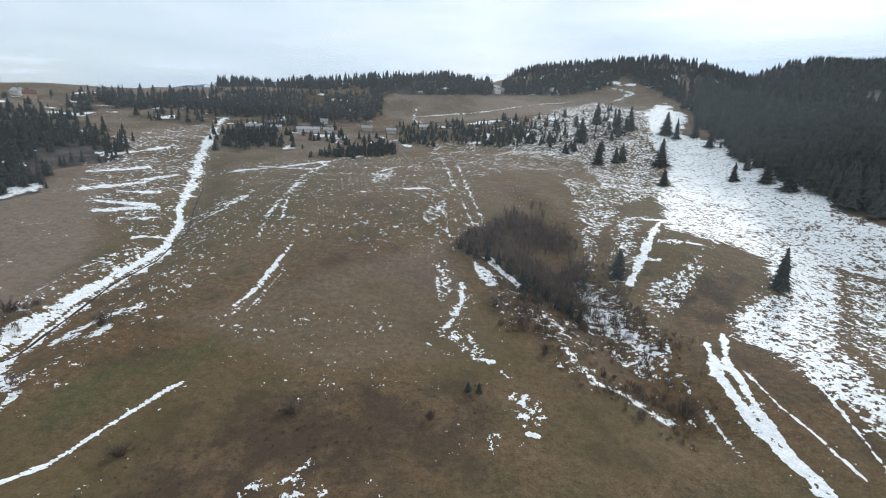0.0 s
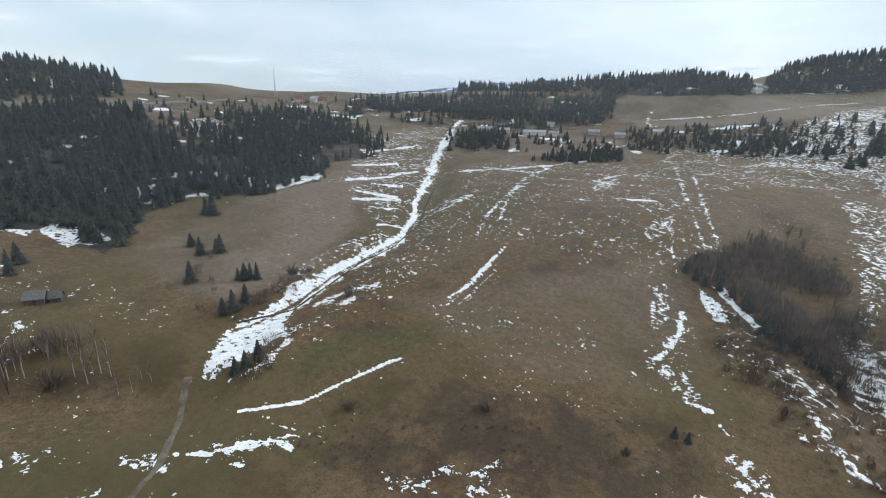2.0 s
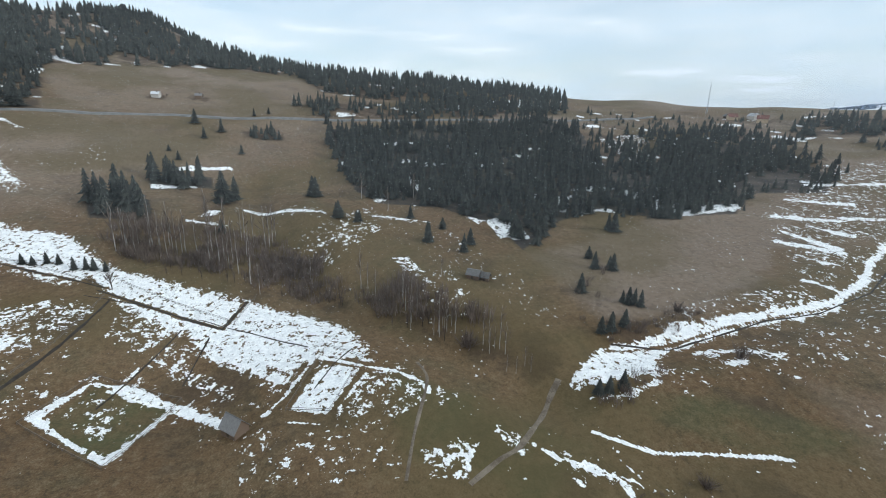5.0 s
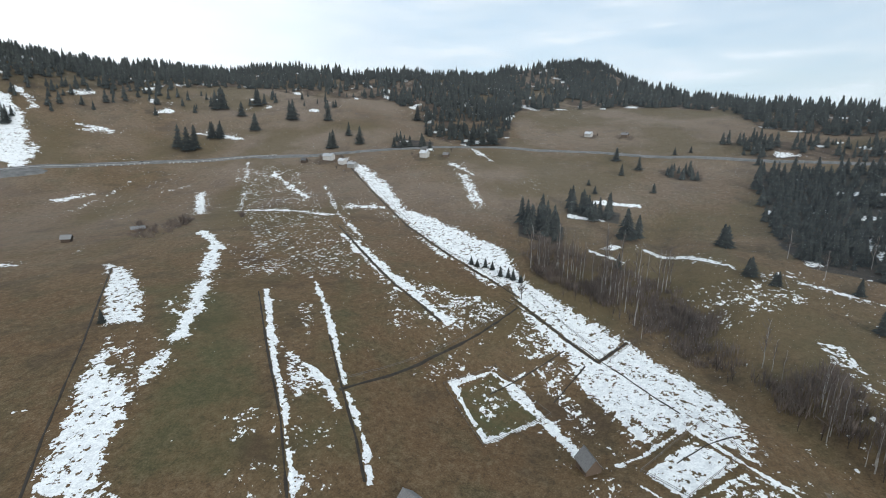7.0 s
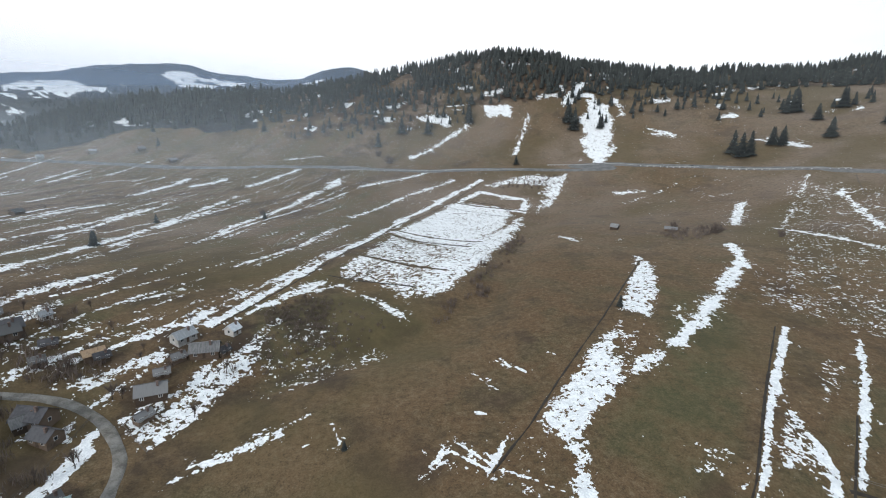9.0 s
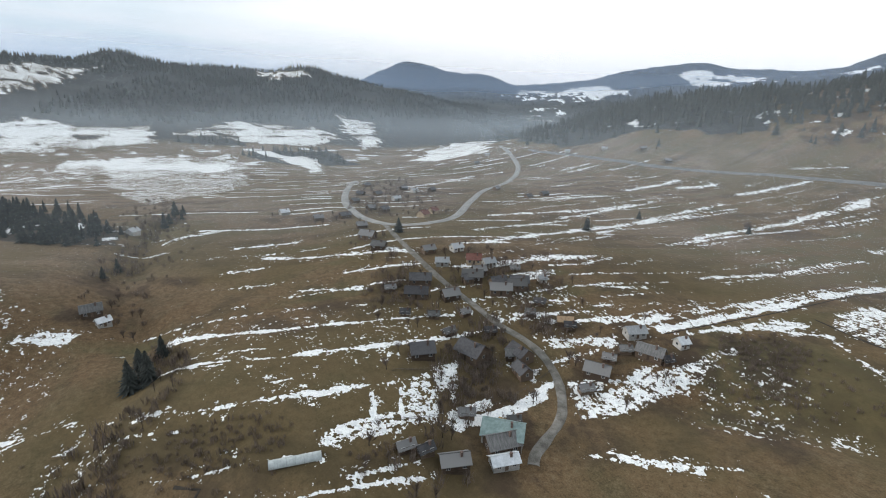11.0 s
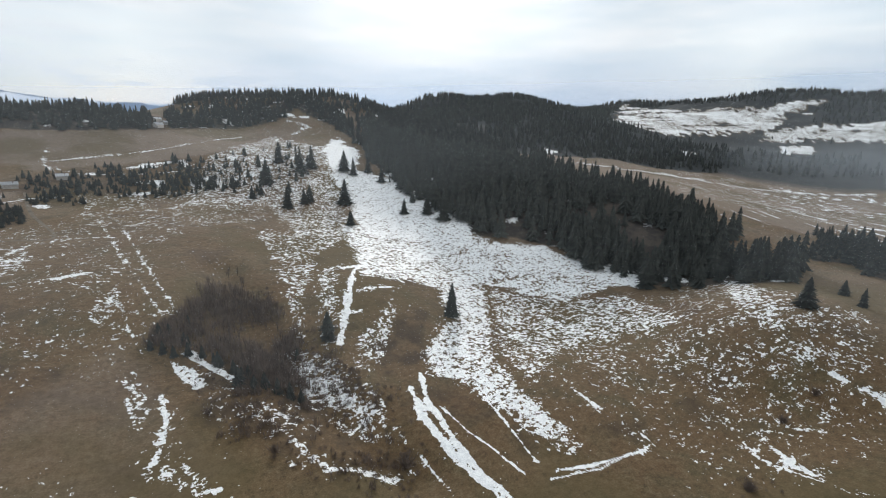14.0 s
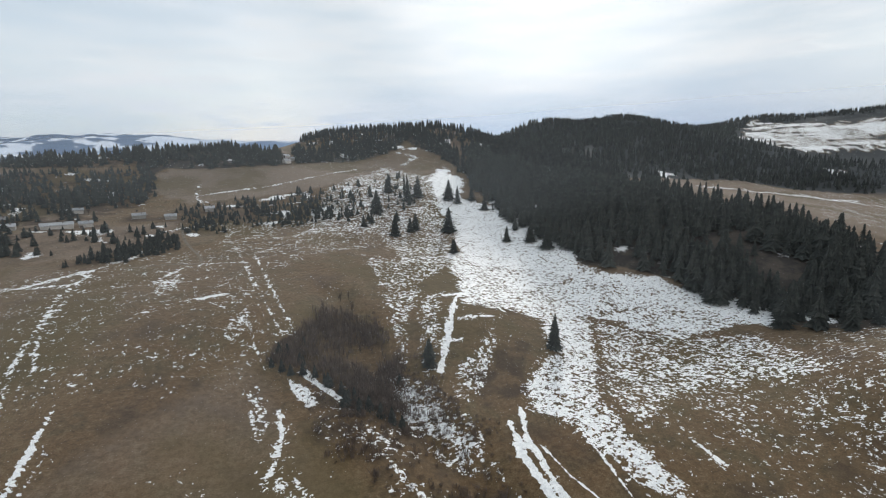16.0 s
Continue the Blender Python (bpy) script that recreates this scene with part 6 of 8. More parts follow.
def covers(x, y, z):
    """Marks at points of the plan: snow, green, tan, dark and wood, each 0 to 1."""
    marks = {k: np.zeros(len(x)) for k in ("snow", "green", "tan", "dark", "wood")}
    wobble = 2.6 * lattice(x / 12, y / 12, 20) + 1.3 * lattice(x / 4, y / 4, 21) + .6 * lattice(x / 1.6, y / 1.6, 22)
    far = np.clip(np.hypot(x, y) / 350, .5, 6)
    apart = np.hypot(x, y) > 750
    mottle = 1 + .13 * lattice(x / 9, y / 9, 28) + .09 * lattice(x / 3.5, y / 3.5, 29) + apart * (-.04 + .24 * lattice(x / 55, y / 55, 34) + .26 * lattice(x / 80, z / 3.5, 35) + .2 * lattice(y / 30, z / 1.8, 36))
    broad = apart * (22 * lattice(x / 85, y / 85, 38) + 12 * lattice(x / 38, y / 38, 39))
    for kind, cover, ring in AREAS:
        cover = cover * (.92 if .28 < cover < .6 else 1.0) if kind == "snow" else cover
        pick = np.nonzero(near_box(x, y, ring, 30))[0]
        sway = far[pick] * min(1.6, np.ptp(np.array(ring), axis=0).min() / 28)
        if kind == "snow":
            cover = np.where(apart[pick], min(cover, .95), cover)
        px, py = x[pick] + wobble[pick] * sway + broad[pick], y[pick] + wobble[pick] * sway * .7 - broad[pick]
        hit = inside(px, py, ring)
        soft = np.clip(.045 * math.sqrt(np.ptp(np.array(ring)[:, 0]) * np.ptp(np.array(ring)[:, 1])), .8, 4)
        edge = np.clip(way_distance(px, py, ring + ring[:1]) / soft, 0, 1)
        level = np.where(hit, cover * (.5 + .5 * edge), cover * .5 * np.clip(1 - edge, 0, 1)) * mottle[pick]
        marks[kind][pick] = np.maximum(marks[kind][pick], np.minimum(level, np.where(np.hypot(x[pick], y[pick]) < 520, .77, .88)))
    for width, cover, way in STRIPS:
        pick = np.nonzero(near_box(x, y, way, width * 2 + 6))[0]
        px, py = x[pick], y[pick]
        d = way_distance(px, py, way) + (.13 if cover < .95 else .05) * wobble[pick] * min(width, 4)
        d *= 1 + .45 * lattice(px / 8, py / 8, 23) + .3 * lattice(px / 3, py / 3, 46)
        gaps = np.clip(1.15 + .9 * lattice(px / 6.5, py / 6.5, 47) + .5 * lattice(px / 2.3, py / 2.3, 48), 0, 1) if width < 3.2 else 1.0
        level = (.12 + .88 * cover) * np.clip(1.75 - 1.55 * d / (width * .5), 0, .92) * (gaps * (1 - cover) + cover)
        halo = (.36 if cover < .9 else .15) * cover * np.clip(1.5 - d / (width * .9 + 2.2), 0, 1)
        marks["snow"][pick] = np.maximum(marks["snow"][pick], np.maximum(level, halo))
    for width, way in BARE:
        pick = np.nonzero(near_box(x, y, way, width * 2))[0]
        d = way_distance(x[pick], y[pick], way)
        marks["snow"][pick] *= np.clip(1.9 * d / width - .35, 0, 1)
    r, bearing = np.hypot(x, y), np.degrees(np.arctan2(x, y))
    base = .02 + .13 * lattice(x / 40, y / 40, 26) + .05 * lattice(x / 13, y / 13, 33) + np.clip((r - 700) / 2500, 0, .12)
    marks["snow"] = np.maximum(marks["snow"], base)
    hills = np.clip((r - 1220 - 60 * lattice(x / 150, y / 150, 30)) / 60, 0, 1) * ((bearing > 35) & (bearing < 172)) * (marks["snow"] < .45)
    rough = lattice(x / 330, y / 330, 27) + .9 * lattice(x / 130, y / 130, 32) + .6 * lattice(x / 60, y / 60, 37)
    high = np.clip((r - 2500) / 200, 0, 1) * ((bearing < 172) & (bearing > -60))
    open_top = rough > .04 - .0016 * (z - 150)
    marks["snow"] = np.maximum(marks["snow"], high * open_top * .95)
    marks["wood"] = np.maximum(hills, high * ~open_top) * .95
    # patchy tan, paler with distance: haze put into the meadow colour
    marks["tan"] = np.maximum(marks["tan"], np.clip((r - 200) / 200, 0, 1) * np.clip((1350 - r) / 200, 0, 1) * np.clip(.45 + .5 * lattice(x / 75, y / 75, 62) + .2 * lattice(x / 24, y / 24, 63), 0, .8))
    plot_u, plot_v = .93 * x - .37 * y, .37 * x + .93 * y
    plots = lattice(plot_u / 10, plot_v / 90, 61) * np.clip((r - 130) / 60, 0, 1) * np.clip((950 - r) / 100, 0, 1) * np.clip((bearing - 80) / 12, 0, 1) * np.clip((178 - bearing) / 6, 0, 1)
    zone = np.clip((r - 150) / 60, 0, 1) * np.clip((1250 - r) / 100, 0, 1) * np.clip((bearing - np.where(r > 450, 62, 84)) / 12, 0, 1) * np.clip((176 - bearing) / 6, 0, 1) * np.clip((54 - z) / 8, 0, 1)
    across = (plot_u + 3 * lattice(plot_u / 60, plot_v / 60, 64)) / 12
    furrow = np.floor(across)
    apart_by = np.abs(across - furrow - .5) * 12
    kept = np.clip(5 * (lattice(furrow * 3.7 + .5, plot_v / 30, 65) - .2), 0, 1)
    marks["snow"] = np.maximum(marks["snow"], .8 * zone * (1 - .5 * np.clip((bearing - 140) / 15, 0, 1)) * kept * np.clip(1.7 - apart_by / (.4 + .0022 * r), 0, 1))
    marks["dark"] = np.maximum(marks["dark"], np.clip(-2.2 * plots - .3, 0, .65))
    marks["green"] = np.maximum(marks["green"], np.clip(2.2 * plots - .6, 0, .35))
    marks["snow"] *= 1 - .9 * marks["wood"]
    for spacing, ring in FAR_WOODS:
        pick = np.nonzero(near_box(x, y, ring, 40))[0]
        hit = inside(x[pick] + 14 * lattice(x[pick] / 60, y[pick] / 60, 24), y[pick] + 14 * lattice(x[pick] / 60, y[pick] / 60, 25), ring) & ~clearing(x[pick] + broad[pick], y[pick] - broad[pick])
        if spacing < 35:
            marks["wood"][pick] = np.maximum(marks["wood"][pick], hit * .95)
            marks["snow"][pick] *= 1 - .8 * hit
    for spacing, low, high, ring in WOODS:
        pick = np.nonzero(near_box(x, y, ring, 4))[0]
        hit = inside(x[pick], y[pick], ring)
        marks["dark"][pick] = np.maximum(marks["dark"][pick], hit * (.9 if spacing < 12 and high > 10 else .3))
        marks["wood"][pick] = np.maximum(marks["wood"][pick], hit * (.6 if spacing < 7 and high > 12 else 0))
        glade = np.clip(3 * (lattice(x[pick] / 15, y[pick] / 15, 66) - .5), 0, .8)
        marks["snow"][pick] = np.maximum(marks["snow"][pick], hit * glade)
    return marks


def build_ground(turns=1300):
    radius = np.concatenate([np.geomspace(15, 60, 12)[:-1], np.geomspace(60, 700, 512)[:-1], np.geomspace(700, 4850, 162)])
    rings = len(radius)
    angle = np.arange(turns) * 2 * math.pi / turns
    x, y = (radius[:, None] * np.sin(angle)).ravel(), (radius[:, None] * np.cos(angle)).ravel()
    x, y = np.append(x, 0.0), np.append(y, 0.0)
    verts = np.stack([x, y, land(x, y)], 1)
    i, j = np.meshgrid(np.arange(rings - 1), np.arange(turns), indexing="ij")
    a, b = i * turns + j, i * turns + (j + 1) % turns
    quads = np.stack([a, b, b + turns, a + turns], -1).reshape(-1, 4)
    k = np.arange(0, turns, 2)
    middle = np.stack([np.full(len(k), len(x) - 1), (k + 2) % turns, k + 1, k], -1)
    mesh = mesh_of("ground", verts, np.concatenate([quads[:, ::-1], middle]), GROUND, True)
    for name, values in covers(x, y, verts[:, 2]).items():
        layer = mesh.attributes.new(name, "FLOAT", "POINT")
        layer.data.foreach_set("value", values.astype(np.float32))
    return tagged(new("ground", mesh), "brown winter meadow with melting snow patches", "ground", kind="structure")


build_ground()


def smooth_way(way, step):
    """Points about one step apart on a smooth line through the given ones."""
    p = np.array([way[0], *way, way[-1]], float)
    line = []
    for k in range(1, len(p) - 2):
        count = max(2, int(np.hypot(*(p[k + 1] - p[k])) / step))
        for u in np.arange(count) / count:
            w = cubic(u)
            line.append(sum(w[q] * p[k - 1 + q] for q in range(4)))
    line.append(p[-2])
    return np.array(line)


def straight_way(way, step):
    """Points about one step apart on straight pieces."""
    line = [np.array(way[0], float)]
    for a, b in zip(way, way[1:]):
        a, b = np.array(a, float), np.array(b, float)
        count = max(1, round(np.hypot(*(b - a)) / step))
        line += [a + (b - a) * k / count for k in range(1, count + 1)]
    return np.array(line)


def ribbon(name, way, width, mat, lift, step=3.0, across=5, crown=0.0, ragged=0.0, course=smooth_way):
    """A band laid on the ground along a way."""
    line = course(way, step)
    side = np.gradient(line, axis=0)
    side = np.stack([side[:, 1], -side[:, 0]], 1) / np.hypot(side[:, 0], side[:, 1])[:, None]
    s = np.linspace(-.5, .5, across)
    wide = width * (1 + ragged * lattice(np.arange(len(line)) / 3.0, np.zeros(len(line)), 31))
    x = line[:, :1] + side[:, :1] * s * wide[:, None]
    y = line[:, 1:] + side[:, 1:] * s * wide[:, None]
    ground = land(x, y)
    level = .75 * ground.mean(1, keepdims=True) + .25 * ground if crown else ground
    z = np.maximum(level, ground) + lift + crown * (1 - 4 * s * s)
    z[:, 0], z[:, -1] = ground[:, 0] - .15, ground[:, -1] - .15
    rows, cols = x.shape
    i, j = np.meshgrid(np.arange(rows - 1), np.arange(cols - 1), indexing="ij")
    a = (i * cols + j).ravel()
    return new(name, mesh_of(name, np.stack([x, y, z], -1).reshape(-1, 3), np.stack([a, a + 1, a + cols + 1, a + cols], 1), mat, True))


road = ribbon("road", MAIN_ROAD, 8, ASPHALT, 0.35, 4, 7, 0.15)
tagged(road, "grey asphalt main road along the hillside", "road", kind="structure")
tagged(ribbon("road", SWITCHBACK_ROAD, 6.5, PALE_ROAD, 0.35, 3, 7, 0.15), "pale switchback road through the village", "road", kind="structure")
tagged(ribbon("road", VILLAGE_ROAD, 3.4, VILLAGE_GRAVEL, 0.2, 2, 7, 0.1, .12), "narrow muddy gravel village road", "road", kind="structure")
for width, way in TRACKS:
    tagged(ribbon("dirt_track", way, width, MUD, 0.06, 1.5, 5, 0, .35), "rutted muddy farm track across the meadow", "track", kind="structure")
for width, way in DITCHES:
    tagged(ribbon("ditch", way, width * 1.5, DITCH, 0.13, 1.5, 5, 0, .5, straight_way), "dark wet ditch along a plot edge", "ditch", kind="structure")

# ---- woods ----


def scatter(ring, spacing, seed):
    """Loose points inside an outline, about one spacing apart."""
    rng = np.random.RandomState(seed)
    a = np.array(ring)
    gx, gy = np.meshgrid(np.arange(a[:, 0].min(), a[:, 0].max(), spacing), np.arange(a[:, 1].min(), a[:, 1].max(), spacing))
    x, y = gx.ravel() + rng.uniform(-.48, .48, gx.size) * spacing, gy.ravel() + rng.uniform(-.48, .48, gx.size) * spacing
    sway = spacing * 1.3
    hit = inside(x + sway * lattice(x / 9, y / 9, 44), y + sway * lattice(x / 9, y / 9, 45), ring) & (lattice(x / 26, y / 26, 41) > rng.uniform(-.85, .2, gx.size))
    return x[hit], y[hit]


def spruce_shape(tiers, spikes, seed, girth=.17, skirt=.06):
    """Corners and triangles of a spruce crown one metre high, tier over tier of drooping branches."""
    rng = np.random.RandomState(seed)
    verts, faces = [], []
    for k in range(tiers):
        u = k / tiers
        base = skirt + (1 - skirt) * u * .97
        top = min(1.0, base + (1.9 - .8 * u) / tiers)
        reach = girth * (1 - u) ** .85 * rng.uniform(.85, 1.15) + .012
        first, turn = len(verts), rng.uniform(0, 6.3)
        verts.append((0, 0, top))
        for s in range(spikes * 2):
            ang = turn + s * math.pi / spikes + rng.uniform(-.12, .12)
            out = reach * (rng.uniform(.8, 1.25) if s % 2 == 0 else rng.uniform(.5, .68))
            drop = base - (rng.uniform(.01, .05) if s % 2 == 0 else -.02) * (1 - u)
            verts.append((out * math.cos(ang), out * math.sin(ang), max(drop, .02)))
        for s in range(spikes * 2):
            faces.append((first, first + 1 + s, first + 1 + (s + 1) % (spikes * 2)))
    return np.array(verts), np.array(faces)


def grow(shapes, x, y, height, seed, sink=.2, spread=1.0):
    """Many copies of small shapes as one set of corners and triangles."""
    rng = np.random.RandomState(seed)
    pick, turn, wide = rng.randint(len(shapes), size=len(x)), rng.uniform(0, 6.3, len(x)), rng.uniform(.8, 1.2, len(x)) * spread
    z, verts, faces, first = land(x, y) - sink, [], [], 0
    for k, (v, f) in enumerate(shapes):
        m = np.nonzero(pick == k)[0]
        if not len(m):
            continue
        c, s = np.cos(turn[m])[:, None], np.sin(turn[m])[:, None]
        w = (height[m] * wide[m])[:, None]
        px = x[m][:, None] + (v[:, 0] * c - v[:, 1] * s) * w
        py = y[m][:, None] + (v[:, 0] * s + v[:, 1] * c) * w
        pz = z[m][:, None] + v[:, 2] * height[m][:, None]
        verts.append(np.stack([px, py, pz], -1).reshape(-1, 3))
        faces.append((f[None] + (first + np.arange(len(m)) * len(v))[:, None, None]).reshape(-1, 3))
        first += len(m) * len(v)
    return np.concatenate(verts), np.concatenate(faces)


CROWNS = [spruce_shape(9, 6, s, .20 + .03 * (s % 4)) for s in range(10)]
FAR_CROWNS = [spruce_shape(3, 4, s, .2) for s in range(4)]
for k, (spacing, low, high, ring) in enumerate(WOODS):
    x, y = scatter(ring, spacing, 100 + k)
    if not len(x):
        continue
    tall = (low + (high - low) * np.random.RandomState(k).beta(1.3, 1.5, len(x)) ** .9) * np.where(np.random.RandomState(k + 7).uniform(size=len(x)) < .25, .55, .92) * (1 + .2 * lattice(x / 24, y / 30, 43))
    v, f = grow(CROWNS, x, y, tall, 200 + k, .2, 1.45 if high < 12 else 1.12)
    tagged(new("spruce_wood", mesh_of("spruce_wood", v, f, NEEDLES)), "dense dark green spruce wood on the slope", "wood", kind="stuff")
for k, (spacing, ring) in enumerate(FAR_WOODS):
    x, y = scatter(ring, spacing * .75, 300 + k)
    open_ground = clearing(x, y)
    x, y = x[~open_ground], y[~open_ground]
    if not len(x):
        continue
    v, f = grow(FAR_CROWNS, x, y, np.random.RandomState(k).uniform(13, 21, len(x)), 400 + k)
    tagged(new("far_wood", mesh_of("far_wood", v, f, NEEDLES)), "distant dark conifer wood on a hill", "wood", kind="stuff")

SPRUCES = []
SPRUCES += [(142.4, 184.3, 19.0), (182.5, 397.2, 23.8), (163.9, 346.4, 11.8), (216.9, 350.7, 14.4), (230.6, 334.8, 20.0), (131.5, 457.6, 23.2), (130.6, 399.3, 18.3), (147.7, 405.9, 14.1), (172.5, 479.4, 24.0), (187.6, 487.7, 24.0), (161.5, 511.2, 23.2), (218, 473, 22.5), (222.3, 460.2, 19.4), (240.8, 462.1, 19.7), (239.4, 430.9, 16.0), (118.6, 431.9, 13.6), (109.2, 425.1, 11.9), (264.5, 147.2, 20.5), (273.9, 121, 16.8), (76, 189, 10.9), (231.4, 311.9, 17.9), (-209.1, 57.7, 10.8), (-288.5, 10.5, 12.6), (-243.2, 19.3, 9.4), (-237.5, 29.1, 6.6), (-239.3, 56.1, 7.6), (-445.6, -76, 12.1), (-423.9, -54, 11.5), (-408.3, -64.6, 9.8), (-224, 69.1, 6.5)]
SPRUCES += [(-195.5, 70.5, 9.3), (-204, 76.7, 8.5), (-201.3, 154.7, 11.2), (-168, 121, 8.1), (-163.8, 127.3, 8.2), (-136.7, 114.7, 7.2), (-133.8, 117.7, 7.2), (-362.3, -74.7, 6.4), (-381.7, -36.7, 7.4), (-472.2, -32, 7.1), (-477.7, -19.7, 6.2), (-290.2, -40.1, 19.1), (-302.1, -35, 14.9), (-241, -35.6, 8.0), (-452.3, 29.4, 9.7), (-226.1, 130.7, 10.0), (-219.9, -105.6, 4.8), (-219.2, -101.8, 4.3), (-220.8, -97.8, 5.3), (-220.2, -93.6, 4.8), (-214.9, -86.8, 5.7), (-215.3, -82.8, 5.6), (-214.6, -79.9, 5.6), (-213, -75.4, 4.5), (65.5, -568.4, 18.5), (39.8, -591.6, 22.4), (8.1, -592.5, 22.4), (-43, -604.5, 22.9), (-161.2, -586.6, 24.0), (-165.1, -575.2, 22.6)]
SPRUCES += [(-196.3, -572.4, 16.3), (-292, -453.4, 24.0), (-299.1, -451.8, 24.0), (-291.5, -466.3, 23.7), (-323.4, -459.8, 18.1), (-331.2, -455.2, 18.2), (-371.7, -515.7, 24.0), (-379.6, -511.6, 24.0), (-381.3, -483.1, 16.6), (-365.7, -443, 19.8), (-411.4, -489.5, 20.7), (-410.1, -431.4, 24.0), (-434.1, -399.6, 24.0), (-371, -336.2, 18.8), (187, -258.2, 9.2), (186.5, -318.5, 6.5), (312.5, -552.1, 11.0), (205.6, -591, 14.9), (18.8, -104, 3.0), (-77, -175.4, 5.2), (-90, -521.1, 10.3), (-368.1, -337.4, 17.1), (-408.5, -347.4, 14.4), (-392.6, -319.6, 19.0), (-409.3, -435.6, 22.5), (-367.5, -445, 18.6), (-410.4, -491.5, 20.7), (-376.9, -514.9, 24.0), (-326, -461, 17.0), (-328, -453.4, 15.6)]
SPRUCES += [(-397.1, -279.9, 11.5), (-400, -272.4, 10.4), (-406.4, -267.4, 11.5), (-447.7, -195.5, 21.0), (-443.2, -204.9, 18.3), (-437.9, -213.9, 18.3), (-500.1, -303.6, 18.9), (-494.6, -314.8, 18.9), (-193.7, -571, 16.2), (-167.9, -586, 19.7), (-158.8, -589.5, 18.4), (-376.8, -82.9, 5.0), (-210.7, 57.5, 10.2), (-292.8, 8.9, 12.7), (-237.2, 27.7, 6.3), (-244.6, 18.4, 8.1), (244.7, 62.3, 14.2), (287.2, 59.1, 8.2), (269.9, 48.1, 9.2), (158.9, 1.2, 11.9), (158.9, -4, 11.8), (177.3, -9.7, 8.6), (167.1, -2.4, 11.3), (228, -137.9, 9.0), (193.3, -268.4, 6.6), (187.1, -319.5, 6.5), (122.7, -345.1, 5.7), (333.4, -30.1, 11.2), (256.4, 4.3, 6.4), (265.7, -1.8, 7.5)]
SPRUCES += [(9, 203.1, 5.0), (12.8, 199.8, 5.9), (16, 196.9, 4.9), (20.9, 196.2, 6.3), (25.4, 193.6, 5.8), (29.5, 186.2, 6.5), (33.6, 180.1, 5.9), (37.5, 174.7, 6.2), (41.6, 168.2, 6.4), (44.8, 163.3, 6.7), (48.2, 159.9, 7.1), (51.2, 156.8, 5.8), (59.9, 184.6, 5.3), (24.6, 216.5, 5.4), (16.9, 211.6, 4.8), (-204.2, 153.2, 9.8), (-166.4, 127.4, 5.9), (-178, 124.6, 6.1), (-136.9, 117.5, 6.2), (-138.6, 113.4, 5.1), (-123, 97.3, 7.3), (-123.9, 103.3, 6.7), (-122.8, 93.3, 6.3), (-96.2, 82.1, 6.2), (-96.3, 77.7, 5.5), (-96.7, 74.7, 5.1), (-150.1, 102.8, 8.3), (11.1, 109.5, 3.0), (8.2, 109.9, 3.2), (154.4, 409.4, 16.6)]
SPRUCES += [(130.8, 397, 18.2), (162.2, 345.2, 12.5), (78.4, 195.6, 9.6)]
BIRCHES = []
BIRCHES += [(-147.6, 34.1, 13.5), (-150, 35.1, 12.7), (-138.8, 41.9, 13.9), (-140.2, 44.9, 12.3), (-141.6, 47.1, 10.6), (-143.2, 49.4, 8.9), (-140.6, 40.5, 10.5), (-124.2, 53.9, 9.9), (-125.7, 56.2, 8.3), (-113.3, 57.9, 6.3), (-115.1, 55.7, 6.3), (-196.9, -20.6, 22.4), (-204.9, -25.7, 20.9), (-209, -29.6, 16.5), (-225.4, -52, 20.5), (-223.1, -55.5, 19.1), (-228.9, -59.4, 18.3), (-231.8, -62.7, 15.9), (-221.7, -43.6, 17.6), (-213.9, -37.5, 19.4), (-211.4, -33.5, 21.5), (-235.1, -69, 13.5), (-240.7, -73.3, 13.8), (-199.5, 2.9, 10.2), (-188.7, -16.8, 13.0), (-174.5, 53.5, 8.3), (-250.1, 46.3, 13.9), (-270.9, 65.5, 15.2), (-274.6, 35.5, 15.1), (-114.9, 61.5, 7.2)]
BIRCHES += [(-112.3, 62.2, 6.3), (-233.5, -73, 16.6), (-224.4, -49.8, 16.8), (-233.9, -73.6, 18.1), (-226.5, -48.9, 20.1), (-230.2, -63.3, 17.3), (-232.6, -60.1, 17.3), (-230.7, -54.8, 15.9), (-234.6, -63.7, 24.0), (-227.3, -68.5, 16.4), (-238.3, -75.8, 17.4), (-231.4, -76.9, 23.2), (-234.4, -56.6, 20.8), (-239.4, -41.4, 19.0), (-232, -24.8, 19.8), (-231.6, -21.1, 19.2), (-234.8, -11.4, 15.2), (-243.3, -34.4, 17.6), (-228.7, -15.9, 20.4), (-229.3, -14, 19.8), (-230.2, -12.6, 22.4), (-240, -41.5, 24.0), (-232.3, -26.2, 15.2), (-158.1, 36, 13.2), (-161.1, 34.6, 16.7), (-155.4, 36.7, 15.1), (-152.4, 37.7, 14.5), (-157.3, 34.6, 17.5), (-140.9, 42.4, 12.3), (-138, 47.2, 15.6)]
BIRCHES += [(-142.3, 44.1, 13.2), (-141.5, 42.4, 13.4), (-140.6, 44.3, 15.4), (-141.2, 45.2, 13.8), (-129, 55.7, 12.4), (-121.8, 58.2, 11.3), (-124.7, 57.5, 15.4), (-129.1, 53.7, 12.1), (-208.1, -21.4, 21.3), (-215.7, -32.1, 20.9), (-223.4, -37.8, 21.0), (-213.9, -28.5, 20.7), (-164.8, 35.1, 13.6), (-173.3, 26.3, 11.6), (-181.6, 21.8, 18.4), (-179.5, 24.3, 12.0)]
